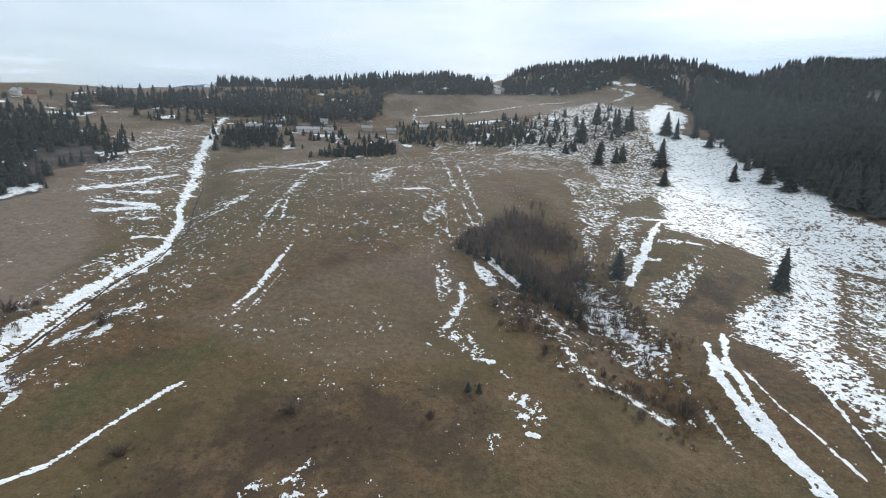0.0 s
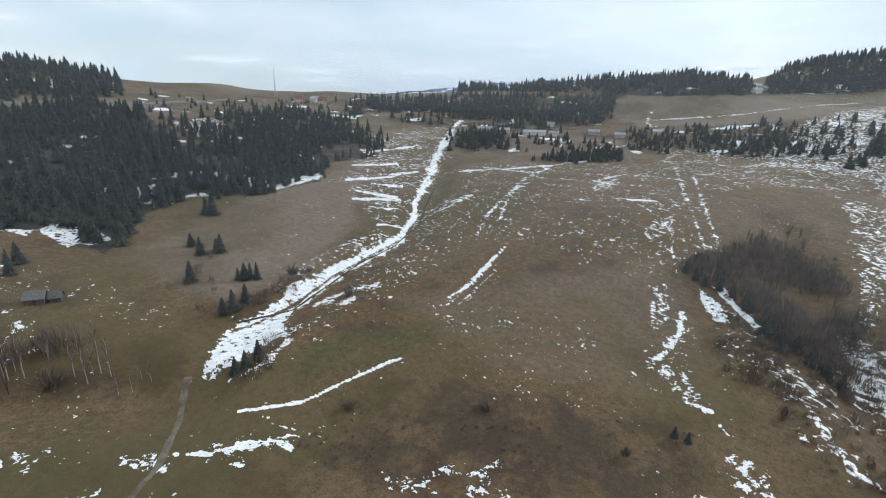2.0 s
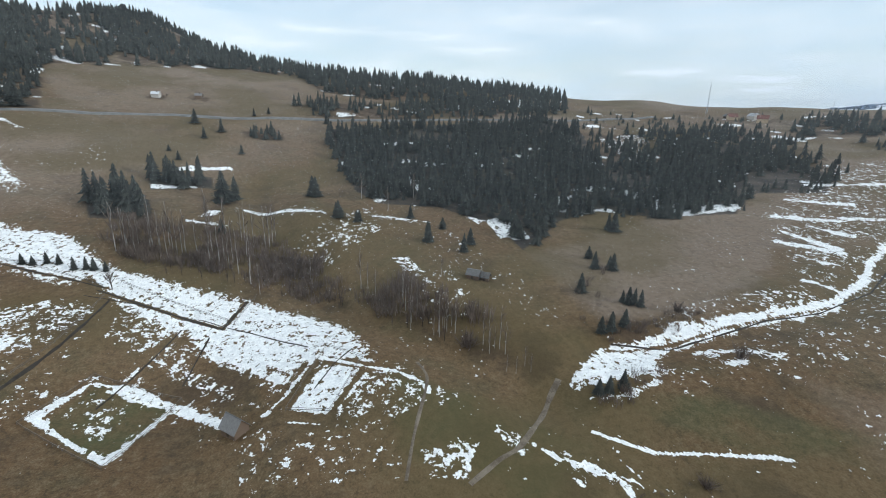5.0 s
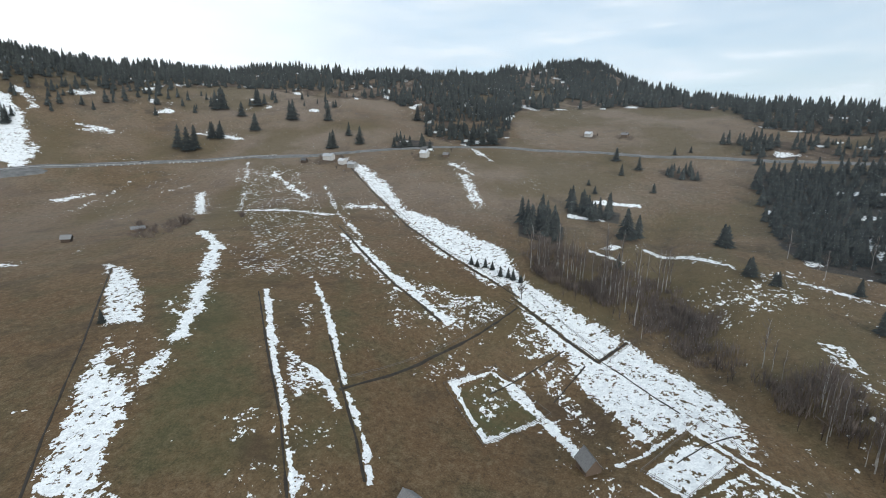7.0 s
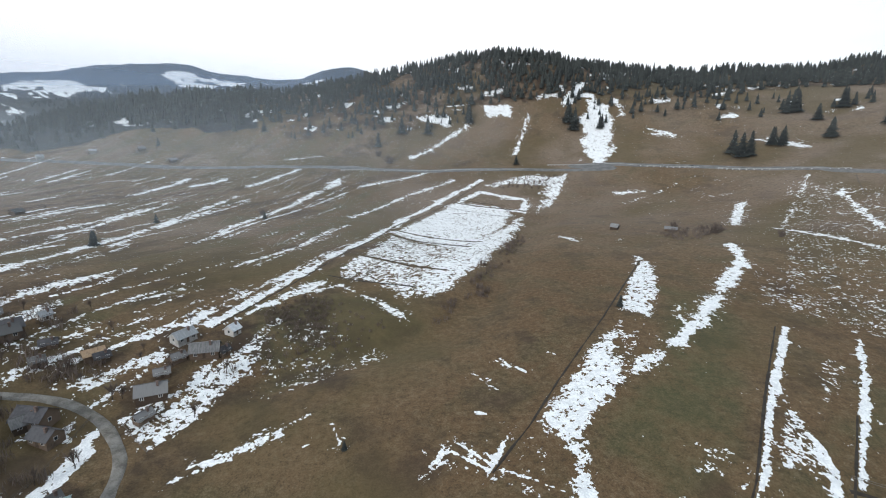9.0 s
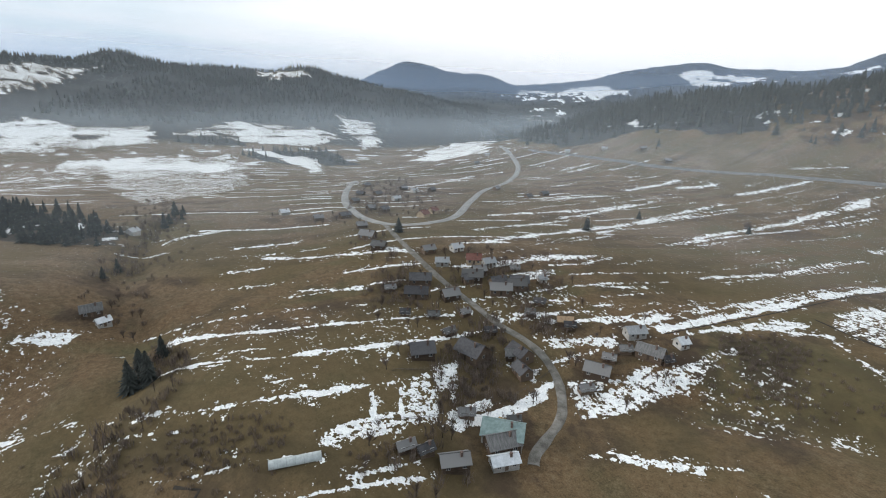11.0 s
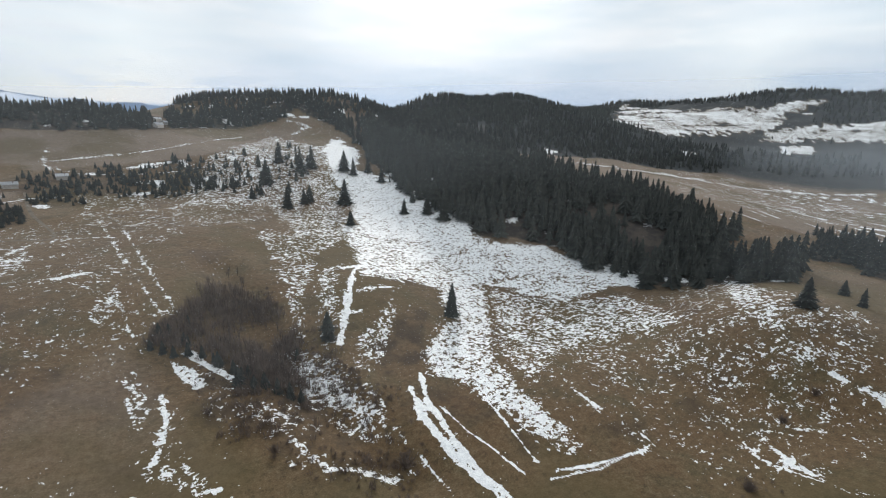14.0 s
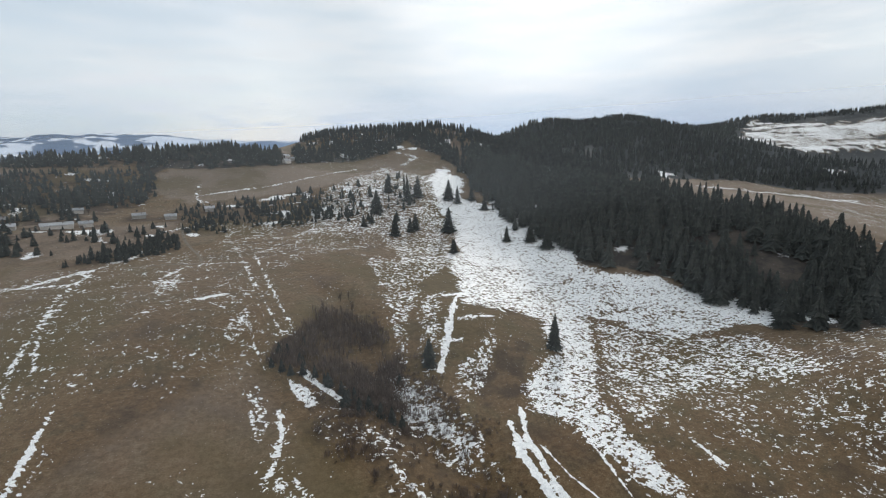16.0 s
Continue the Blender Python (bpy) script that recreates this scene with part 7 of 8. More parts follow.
ALDERS = [(46, [(36.0, 265.8), (58.8, 274.5), (64.5, 216.3), (58.2, 184.2), (41.9, 161.9), (32.7, 188.2), (29.5, 224.1)]), (34, [(-237.0, -75.8), (-217.0, -30.6), (-181.4, 18.3), (-151.8, 43.4), (-121.1, 52.8), (-136.2, 39.5), (-175.5, 4.3), (-209.2, -56.5)]), (16, [(108.2, 27.4), (125.8, 14.9), (142.3, 1.2), (172.8, -16.1), (159.0, -17.1), (135.0, -6.1), (118.1, 5.6), (102.4, 18.3)])]
BUSHES = []
BUSHES += [(127.7, -356.3, 6.7), (-160.3, -303, 6.7), (-178.6, -287.6, 8.1), (-208.2, -270.4, 5.2), (63.1, -549.4, 8.4), (49.7, -535, 10.5), (-126.1, 127.8, 4.5), (-97.3, 125.2, 4.7), (-130.5, 49.1, 6.7), (20.3, 158.8, 3.0), (33.1, 130.1, 3.0), (-34.7, 96.4, 3.0), (-1.6, 98.5, 3.0), (-64.9, 80.6, 3.0), (67.5, 110.2, 4.9), (138.7, 39.5, 3.0), (197.8, 42.1, 3.4), (137.7, 39.4, 3.4), (179.6, 45.2, 3.0)]
POSTS = [[(97, -506.3), (36.5, -515.4), (-19.2, -516.3), (-96.1, -505.6)], [(-265.7, -441.2), (-301.3, -405.5), (-327.9, -370.1)], [(-123.4, -512.9), (-194.1, -489.5), (-253.6, -454.2)]]
MASTS = [(-452.8, 457.1, 34.7), (-355.3, 515.8, 18.9), (318.1, 800.2, 24.1), (377, 829.6, 19.7), (-460.6, 465.4, 31.8)]

# ---- single trees, bushes and birches ----


def part(name, mesh, parent, label=""):
    ob = new(name, mesh)
    ob.parent = parent
    return tagged(ob, label)


def joined(name, pieces, mat, smooth=False):
    """One mesh from several pairs of corners and triangles."""
    verts, faces, first = [], [], 0
    for v, f in pieces:
        verts.append(np.asarray(v, float))
        faces.append(np.asarray(f) + first)
        first += len(v)
    return mesh_of(name, np.concatenate(verts), np.concatenate(faces), mat, smooth)


def stem(way, thick, sides=6):
    """A tapering round stem through points."""
    way = np.array(way, float)
    verts, faces = [], []
    for k, p in enumerate(way):
        r = thick * (1 - .9 * k / (len(way) - 1))
        for s in range(sides):
            verts.append((p[0] + r * math.cos(6.2832 * s / sides), p[1] + r * math.sin(6.2832 * s / sides), p[2]))
    for k in range(len(way) - 1):
        for s in range(sides):
            a, b = k * sides + s, k * sides + (s + 1) % sides
            faces += [(a, b, b + sides), (a, b + sides, a + sides)]
    return np.array(verts), np.array(faces)


def twig_fan(count, seed, low=.15, lean=.5, thick=.012):
    """Thin upright twigs that spread from a foot; one metre high."""
    rng = np.random.RandomState(seed)
    verts, faces = [], []
    for k in range(count):
        a, tilt, tall = rng.uniform(0, 6.3), rng.uniform(.05, lean), rng.uniform(.5, 1)
        foot = np.array([rng.uniform(-low, low), rng.uniform(-low, low), 0])
        tip = foot + np.array([math.cos(a) * tilt, math.sin(a) * tilt, tall])
        mid = (foot + tip) / 2 + rng.uniform(-.05, .05, 3)
        side = np.array([-math.sin(a), math.cos(a), 0]) * thick
        first = len(verts)
        verts += [foot - side, foot + side, mid + side * .8, tip]
        faces += [(first, first + 1, first + 2), (first, first + 2, first + 3)]
        for q in range(3):
            start = foot + (tip - foot) * rng.uniform(.35, .9)
            end = start + np.array([rng.uniform(-.25, .25), rng.uniform(-.25, .25), rng.uniform(.05, .3)])
            first = len(verts)
            verts += [start - side * .6, start + side * .6, end]
            faces.append((first, first + 1, first + 2))
    return np.array(verts), np.array(faces)


def make_spruce(seed):
    tree = tagged(new("spruce_tree"), "tall dark green spruce standing alone on the slope", "tree", "single spruces")
    part("trunk", joined("trunk", [stem([(0, 0, -.04), (0, 0, .3), (0, 0, .7)], .018)], BARK), tree)
    part("crown", joined("crown", [spruce_shape(17, 10, 50 + seed, .30 + .035 * (seed % 3), .02)], NEEDLES), tree)
    return tree


def plant(kinds, spots, seed, sink=.1):
    """The first of each kind takes a place itself; the rest are copies of it."""
    rng, own = random.Random(seed), {}
    for k, (x, y, tall) in enumerate(spots):
        wide = rng.uniform(.85, 1.15) * tall
        m = Matrix.Translation((x, y, float(land(x, y)) - sink)) @ Matrix.Rotation(rng.uniform(0, 6.3), 4, "Z") @ Matrix.Diagonal((wide, wide, tall, 1))
        if k < len(kinds):
            own[k] = m
        else:
            copy_thing(kinds[k % len(kinds)], m)
    for k, m in own.items():
        kinds[k].matrix_basis = m


def make_birch(seed):
    rng = random.Random(seed)
    tree = tagged(new("birch_tree"), "bare pale-trunked birch with thin twigs", "tree", "bare birches")
    sway = [(rng.uniform(-.006, .006) * k, rng.uniform(-.006, .006) * k, k * .2 - .02) for k in range(6)]
    part("trunk", joined("trunk", [stem(sway, .011, 6)], BIRCH, True), tree)
    fans = []
    for k in range(9):
        z = .3 + .07 * k
        v, f = twig_fan(4, seed * 20 + k, .005, .9, .006)
        fans.append((v * (.34 - .02 * k) + np.array([sway[3][0] * z, sway[3][1] * z, z]), f))
    part("crown", joined("crown", fans, TWIGS), tree, "fine brown bare twigs")
    return tree


def make_bush(seed):
    bush = tagged(new("bush"), "bare brown thorny bush on the meadow", "bush", "bushes on the meadow")
    part("branch_clump", joined("branch_clump", [twig_fan(60, 600 + seed, .25, .8, .02)], TWIGS), bush)
    return bush



def make_alder(seed):
    """A slender leafless tree with several stems and steep branches, one metre high."""
    rng = random.Random(seed)
    tree = tagged(new("alder_tree"), "leafless brown alder in the gully thicket", "tree", "bare alders")
    stems, fans = [], []
    for k in range(3):
        a, lean, tall = rng.uniform(0, 6.3), rng.uniform(.05, .2), rng.uniform(.75, 1.0)
        way = [(math.cos(a) * lean * u * u, math.sin(a) * lean * u * u, tall * u - .02) for u in (0, .25, .5, .75, 1)]
        stems.append(stem(way, .013, 5))
        for j in range(6):
            u = .3 + .11 * j
            v, f = twig_fan(4, seed * 40 + k * 7 + j, .01, .75, .008)
            fans.append((v * (.30 - .02 * j) + np.array([math.cos(a) * lean * u * u, math.sin(a) * lean * u * u, tall * u]), f))
    part("trunk", joined("trunk", stems, BARK, True), tree)
    part("crown", joined("crown", fans, TWIGS), tree, "fine reddish-brown bare twigs")
    return tree


alders = []
for k, (count, ring) in enumerate(ALDERS):
    a, rng = np.array(ring), np.random.RandomState(70 + k)
    px, py = rng.uniform(a[:, 0].min(), a[:, 0].max(), 900), rng.uniform(a[:, 1].min(), a[:, 1].max(), 900)
    hit = np.nonzero(inside(px, py, ring))[0][:count]
    alders += [(float(px[i]), float(py[i]), float(rng.uniform(4.5, 8.5))) for i in hit]
plant([make_alder(k) for k in range(4)], alders, 31)
plant([make_spruce(k) for k in range(6)], SPRUCES, 1)
plant([make_birch(k) for k in range(4)], BIRCHES, 2)
plant([make_bush(k) for k in range(3)], BUSHES, 3)
FANS = [twig_fan(26, 700 + k, .30, .30, .009) for k in range(5)]
for k, (spacing, low, high, ring) in enumerate(BRUSH):
    x, y = scatter(ring, spacing * .88, 800 + k)
    if len(x):
        v, f = grow(FANS, x, y, np.random.RandomState(k).uniform(low, high, len(x)), 900 + k, .1, 1.1)
        tagged(new("brushwood", mesh_of("brushwood", v, f, TWIGS)), "bare grey-brown brushwood thicket in the gully", "brushwood", kind="stuff")

# ---- houses, barns and fences ----


def block(x0, y0, z0, x1, y1, z1):
    v = [(x0, y0, z0), (x1, y0, z0), (x1, y1, z0), (x0, y1, z0), (x0, y0, z1), (x1, y0, z1), (x1, y1, z1), (x0, y1, z1)]
    f = [(0, 2, 1), (0, 3, 2), (4, 5, 6), (4, 6, 7), (0, 1, 5), (0, 5, 4), (1, 2, 6), (1, 6, 5), (2, 3, 7), (2, 7, 6), (3, 0, 4), (3, 4, 7)]
    return np.array(v, float), np.array(f)


def gabled(L, W, low, high):
    """A body with gable ends; the ridge runs along x."""
    a, b = L / 2, W / 2
    v = [(-a, -b, -1.2), (a, -b, -1.2), (a, b, -1.2), (-a, b, -1.2), (-a, -b, low), (a, -b, low), (a, b, low), (-a, b, low), (-a, 0, low + high), (a, 0, low + high)]
    f = [(0, 1, 5), (0, 5, 4), (2, 3, 7), (2, 7, 6), (1, 2, 6), (1, 6, 5), (5, 6, 9), (3, 0, 4), (3, 4, 7), (7, 4, 8), (4, 5, 9), (4, 9, 8), (6, 7, 8), (6, 8, 9)]
    return np.array(v, float), np.array(f)


def slope(L, W, low, high, side, thick=.14, eave=.45):
    """One half of a gable roof, as a slab that overhangs."""
    a, b = L / 2 + eave, W / 2
    run = (b + eave) / b
    z0, z1 = low + high - high * run, low + high
    v = [(-a, side * (b + eave), z0 + .02), (a, side * (b + eave), z0 + .02), (a, 0, z1 + .02), (-a, 0, z1 + .02)]
    v += [(p, q, r + thick) for p, q, r in v]
    f = block(0, 0, 0, 1, 1, 1)[1]
    return np.array(v, float), f if side < 0 else f[:, ::-1]


ROOFS = {
    "dark": plain("dark_slate_roof", (0.045, 0.043, 0.046), (0.09, 0.087, 0.09), 1.2, 0.6, vary=.3),
    "grey": plain("grey_board_roof", (0.10, 0.098, 0.096), (0.20, 0.195, 0.19), 1.0, 0.8, stretch=(3, .4, 1), vary=.6),
    "pale": plain("pale_tin_roof", (0.27, 0.28, 0.285), (0.44, 0.45, 0.46), 1.0, 0.6, 0.1, stretch=(3, .4, 1), vary=.4),
    "white": plain("white_tin_roof", (0.48, 0.50, 0.52), (0.68, 0.70, 0.72), 1.0, 0.5, 0.1),
    "red": plain("red_tile_roof", (0.12, 0.05, 0.04), (0.21, 0.10, 0.08), 1.4, 0.8),
    "green": plain("green_tin_roof", (0.15, 0.21, 0.20), (0.25, 0.32, 0.31), 1.0, 0.55, 0.1),
    "orange": plain("fresh_timber_roof", (0.30, 0.20, 0.12), (0.42, 0.30, 0.19), 2.0, 0.8),
    "barn": plain("weathered_shingle_roof", (0.10, 0.098, 0.095), (0.22, 0.215, 0.21), 2.0, 0.85, stretch=(3, .4, 1), vary=.3),
}
TIMBER = plain("brown_timber_wall", (0.06, 0.042, 0.03), (0.14, 0.10, 0.072), 1.0, 0.85, stretch=(.4, .4, 4), vary=.5)
PLASTER = plain("plaster_wall", (0.30, 0.29, 0.27), (0.50, 0.48, 0.45), .8, 0.9, vary=.8)
OCHRE = plain("ochre_plaster_wall", (0.36, 0.28, 0.19), (0.48, 0.39, 0.28), .8, 0.9)
BRICKS = plain("chimney_brick", (0.10, 0.07, 0.06), (0.19, 0.14, 0.12), 3, 0.9)
WHITE_PAINT = plain("white_window_paint", (0.40, 0.39, 0.37), (0.56, 0.55, 0.53), 2, 0.6)
GLASS = plain("dark_window_glass", (0.02, 0.024, 0.028), (0.04, 0.046, 0.052), .5, 0.08, relief=0)
WALLS = {"dark": TIMBER, "grey": TIMBER, "pale": PLASTER, "white": PLASTER, "red": OCHRE, "green": PLASTER, "orange": TIMBER, "barn": TIMBER}
LABELS = {
    "dark": "timber village house under a dark slate roof", "grey": "timber village house under a weathered grey roof",
    "pale": "plastered house under a pale tin roof", "white": "small plastered house with a white tin roof",
    "red": "ochre house with a red tiled roof", "green": "plastered house with a green tin roof",
    "orange": "low shed of fresh orange timber", "barn": "small weathered wooden hay barn on the meadow",
}


HOMES = []


def house(style, x, y, turn, L, W, low, high):
    barn = style in ("barn", "orange")
    if not barn:
        HOMES.append((x, y))
    ob = tagged(new("barn" if barn else "house"), LABELS[style], "barn" if barn else "house", "hay barns" if barn else "village houses")
    c, s = math.cos(radians(turn)), math.sin(radians(turn))
    corners = [(x + c * p - s * q, y + s * p + c * q) for p in (-L / 2, L / 2) for q in (-W / 2, W / 2)]
    base = max(float(land(p, q)) for p, q in corners) * .6 + min(float(land(p, q)) for p, q in corners) * .4
    ob.matrix_basis = pose(x, y, base, 0, 0, turn)
    part("wall", joined("wall", [gabled(L, W, low, high)], WALLS[style]), ob)
    for side in (-1, 1):
        part("roof", joined("roof", [slope(L, W, low, high, side)], ROOFS[style]), ob)
    part("ridge_cap", joined("ridge_cap", [block(-L / 2 - .45, -.12, low + high + .05, L / 2 + .45, .12, low + high + .22)], ROOFS[style]), ob)
    near = math.hypot(x, y) < 270
    if not barn:
        part("chimney", joined("chimney", [block(L * .18, -W * .16 - .3, low + high * .4, L * .18 + .6, -W * .16 + .3, low + high + .7), block(L * .18 - .06, -W * .16 - .36, low + high + .7, L * .18 + .66, -W * .16 + .36, low + high + .82)], BRICKS), ob)
    if not near:
        return ob
    part("door", joined("door", [block(-.45, -W / 2 - .05, 0, .45, -W / 2 + .02, 1.9)], TIMBER if not barn else BARK), ob)
    if barn:
        return ob
    for side in (-1, 1):
        for p in (-.3, .3):
            y0, y1 = sorted((side * W / 2 - side * .02, side * (W / 2 + .05)))
            win = part("window", joined("window", [block(L * p - .55, y0, .9, L * p + .55, y1, 2.1)], WHITE_PAINT), ob)
            g0, g1 = sorted((side * (W / 2 + .052), side * (W / 2 + .06)))
            for h in (-1, 1):
                part("pane", joined("pane", [block(L * p + h * .25 - .2, g0, 1.0, L * p + h * .25 + .2, g1, 2.0)], GLASS), win)
    for end in (-1, 1):
        x0, x1 = sorted((end * L / 2 - end * .02, end * (L / 2 + .05)))
        win = part("window", joined("window", [block(x0, -.5, 1.0, x1, .5, 2.1)], WHITE_PAINT), ob)
        g0, g1 = sorted((end * (L / 2 + .052), end * (L / 2 + .06)))
        part("pane", joined("pane", [block(g0, -.4, 1.1, g1, .4, 2.0)], GLASS), win)
    return ob


GREY_WOOD = plain("grey_fence_wood", (0.07, 0.06, 0.05), (0.17, 0.15, 0.13), 2, 0.9, stretch=(1, 1, .3), vary=.3)
FENCE_POST = joined("post", [stem([(0, 0, -.3), (0, 0, .6), (0, 0, 1.15)], .075, 5)], GREY_WOOD)
FENCE_POST.name = "fence_post"


def fence(*way):
    ob = tagged(new("fence"), "low weathered wooden rail fence along a plot", "fence", "plot fences")
    line = straight_way(list(way), 3.2)
    z = land(line[:, 0], line[:, 1])
    ob.matrix_basis = Matrix.Translation((line[0][0], line[0][1], z[0]))
    base = np.array([line[0][0], line[0][1], z[0]])
    for (x, y), h in zip(line, z):
        part("post", FENCE_POST, ob).matrix_basis = Matrix.Translation((x - base[0], y - base[1], h - base[2]))
    for up in (.45, .95):
        pieces = []
        for k in range(len(line) - 1):
            a, b = np.array([*line[k], z[k] + up]) - base, np.array([*line[k + 1], z[k + 1] + up]) - base
            d = b - a
            side = np.array([-d[1], d[0], 0]) / (np.hypot(d[0], d[1]) + 1e-6) * .03
            top = np.array([0, 0, .1])
            pieces.append((np.array([a - side, b - side, b + side, a + side, a - side + top, b - side + top, b + side + top, a + side + top]), block(0, 0, 0, 1, 1, 1)[1]))
        part("rail", joined("rail", pieces, GREY_WOOD), ob)
    return ob


def guard_rail(way):
    """Concrete posts with a steel rail along the edge of the main road."""
    ob = tagged(new("guard_rail"), "roadside guard of pale concrete posts and rail", "guard rail", "road guards")
    line = smooth_way(way, 5.0)
    z = land(line[:, 0], line[:, 1]) + .2
    base = np.array([*line[0], z[0]])
    ob.matrix_basis = Matrix.Translation(base)
    for (x, y), h in zip(line, z):
        part("post", GUARD_POST, ob).matrix_basis = Matrix.Translation((x - base[0], y - base[1], h - base[2]))
    pieces = []
    for k in range(len(line) - 1):
        a, b = np.array([*line[k], z[k] + .95]) - base, np.array([*line[k + 1], z[k + 1] + .95]) - base
        d = b - a
        side = np.array([-d[1], d[0], 0]) / (np.hypot(d[0], d[1]) + 1e-6) * .12
        top = np.array([0, 0, .3])
        pieces.append((np.array([a - side, b - side, b + side, a + side, a - side + top, b - side + top, b + side + top, a + side + top]), block(0, 0, 0, 1, 1, 1)[1]))
    part("rail", joined("rail", pieces, CONCRETE), ob)


GUARD_POST = joined("guard_post", [block(-.4, -.4, -.8, .4, .4, 1.2)], CONCRETE)
for way in POSTS:
    guard_rail(way)


def mast(x, y, tall):
    ob = tagged(new("radio_mast"), "slender steel lattice radio mast on the hill", "mast", "radio masts")
    ob.matrix_basis = Matrix.Translation((x, y, float(land(x, y))))
    for a in range(3):
        p, q = math.cos(a * 2.094), math.sin(a * 2.094)
        part("leg", joined("leg", [stem([(p * .9, q * .9, -.5), (p * .6, q * .6, tall * .5), (p * .3, q * .3, tall)], .12, 5)], STEEL), ob)
    for k in range(9):
        h, r = tall * (k + .5) / 9.5, .9 - .6 * (k + .5) / 9.5
        pieces = []
        for a in range(3):
            s, e = a * 2.094, (a + 1) * 2.094
            pieces.append(stem([(r * math.cos(s), r * math.sin(s), h), (r * math.cos(e), r * math.sin(e), h + tall / 9.5)], .05, 4))
        part("brace", joined("brace", pieces, STEEL), ob)
    part("antenna", joined("antenna", [stem([(0, 0, tall - .5), (0, 0, tall + 2), (0, 0, tall + 4)], .06, 5)], STEEL), ob)


for spot in MASTS:
    mast(*spot)

# long white tunnel greenhouse
FOIL = plain("cloudy_plastic_foil", (0.34, 0.37, 0.36), (0.52, 0.55, 0.54), 1, 0.4)
house_tunnel = tagged(new("greenhouse"), "long low greenhouse tunnel of cloudy white foil", "greenhouse")
house_tunnel.matrix_basis = pose(92.8, -28.1, float(land(92.8, -28.1)), 0, 0, -108)
arc = [(1.4 * math.cos(math.pi * k / 10), 1.3 * math.sin(math.pi * k / 10)) for k in range(11)]
skin_v = np.array([(x, p, q - .1) for x in np.linspace(-6, 6, 7) for p, q in arc])
skin_f = np.array([(i * 11 + j, i * 11 + j + 1, i * 11 + j + 12, i * 11 + j + 11) for i in range(6) for j in range(10)])
part("cover", mesh_of("cover", skin_v, skin_f, FOIL, True), house_tunnel)
for x in np.linspace(-6, 6, 7):
    band = np.array([(x + e, p * 1.03, q * 1.03 - .08) for p, q in arc for e in (-.05, .05)])
    part("hoop", mesh_of("hoop", band, np.array([(2 * k, 2 * k + 1, 2 * k + 3, 2 * k + 2) for k in range(10)]), STEEL), house_tunnel)
for end in (-6, 6):
    part("end_wall", joined("end_wall", [(np.array([(end, p, q - .1) for p, q in arc]), np.array([(0, k, k + 1) for k in range(1, 10)]))], FOIL), house_tunnel)

house("dark", 116.4, -79.9, -113, 7.8, 6.2, 2.38, 2.56)
house("grey", 73.5, -76.8, -109, 8.6, 6.2, 2.55, 2.08)
house("grey", 74.3, -61.6, -115, 7, 4.7, 2.21, 1.6)
house("white", 68.8, -73.4, -111, 7, 3.9, 2.04, 1.28)
house("pale", 82.8, -151.4, -118, 7, 4.7, 2.21, 1.76)
house("grey", 72.4, -145, -165, 8.6, 5.5, 2.38, 2.08)
house("white", 69.1, -158.9, -109, 3.9, 3.9, 2.21, 1.6)
house("grey", 78.3, -124.1, -155, 7.8, 5.5, 2.38, 2.08)
house("dark", 93.9, -105.1, 166, 6.2, 4.7, 2.21, 1.76)
house("grey", 101.6, -108.9, -127, 6.2, 3.9, 2.04, 1.6)
house("grey", 230.1, -118.9, -147, 8.6, 6.2, 2.55, 2.4)
house("grey", 209.9, -115, -138, 7, 5.5, 2.38, 1.92)
house("dark", 162.7, -110, -126, 9.4, 6.2, 2.55, 2.24)
house("dark", 153.2, -101.7, -129, 9.4, 6.2, 2.38, 2.08)
house("grey", 143.9, -112.4, -103, 7, 5.5, 2.38, 2.08)
house("red", 165.4, -142.9, -128, 7, 5.5, 2.55, 2.24)
house("pale", 172.6, -129, -125, 6.2, 4.7, 2.21, 1.6)
house("grey", 134.4, -141.7, -128, 7.8, 5.5, 2.38, 2.08)
house("dark", 141, -136.7, -107, 7, 5.5, 2.38, 2.08)
house("orange", 103.5, -137.4, -133, 5.5, 3.1, 2.04, 1.28)
house("white", 211.8, 6.2, -70, 4.7, 3.1, 2.21, 1.28)
house("grey", 219.5, 9.5, -88, 7, 5.5, 2.55, 2.08)
house("red", 259.6, -176.4, -69, 7, 6.2, 2.55, 2.4)
house("red", 268.6, -191, -76, 6.2, 4.7, 2.38, 2.08)
house("grey", 302.3, -159.1, -82, 5.9, 4.7, 2.21, 1.76)
house("dark", 292.7, -164.6, -80, 6.4, 4.7, 2.21, 1.76)
house("grey", 287.2, -327.6, -96, 7.5, 4.7, 2.21, 1.76)
house("grey", 335.3, -312.8, -77, 6.4, 4.7, 2.21, 1.76)
house("pale", 368, -238.7, -79, 6.4, 4.7, 2.21, 1.76)
house("dark", 363.6, -256.2, -78, 5.9, 4.7, 2.21, 1.76)
house("dark", 380.2, -189.6, -144, 6.9, 4.7, 2.21, 1.76)
house("pale", 370, -527.4, -136, 6.4, 4.7, 2.21, 1.76)
house("grey", 279.5, -518.3, -133, 6.9, 4.7, 2.21, 1.76)
house("grey", 429.5, -221.3, -83, 7.5, 4.7, 2.21, 1.76)
house("grey", 387.8, -239.4, -79, 6.4, 4.7, 2.21, 1.76)
house("dark", 286.8, -306.6, -89, 6.4, 4.7, 2.21, 1.76)
house("pale", 411.1, -506.7, -130, 5.9, 4.7, 2.21, 1.76)
house("grey", 324.5, -540, -137, 6.9, 4.7, 2.21, 1.76)
house("grey", 341.7, -165.2, -71, 6.9, 4.7, 2.21, 1.76)
house("dark", 371.9, -202.6, -73, 7.5, 4.7, 2.21, 1.76)
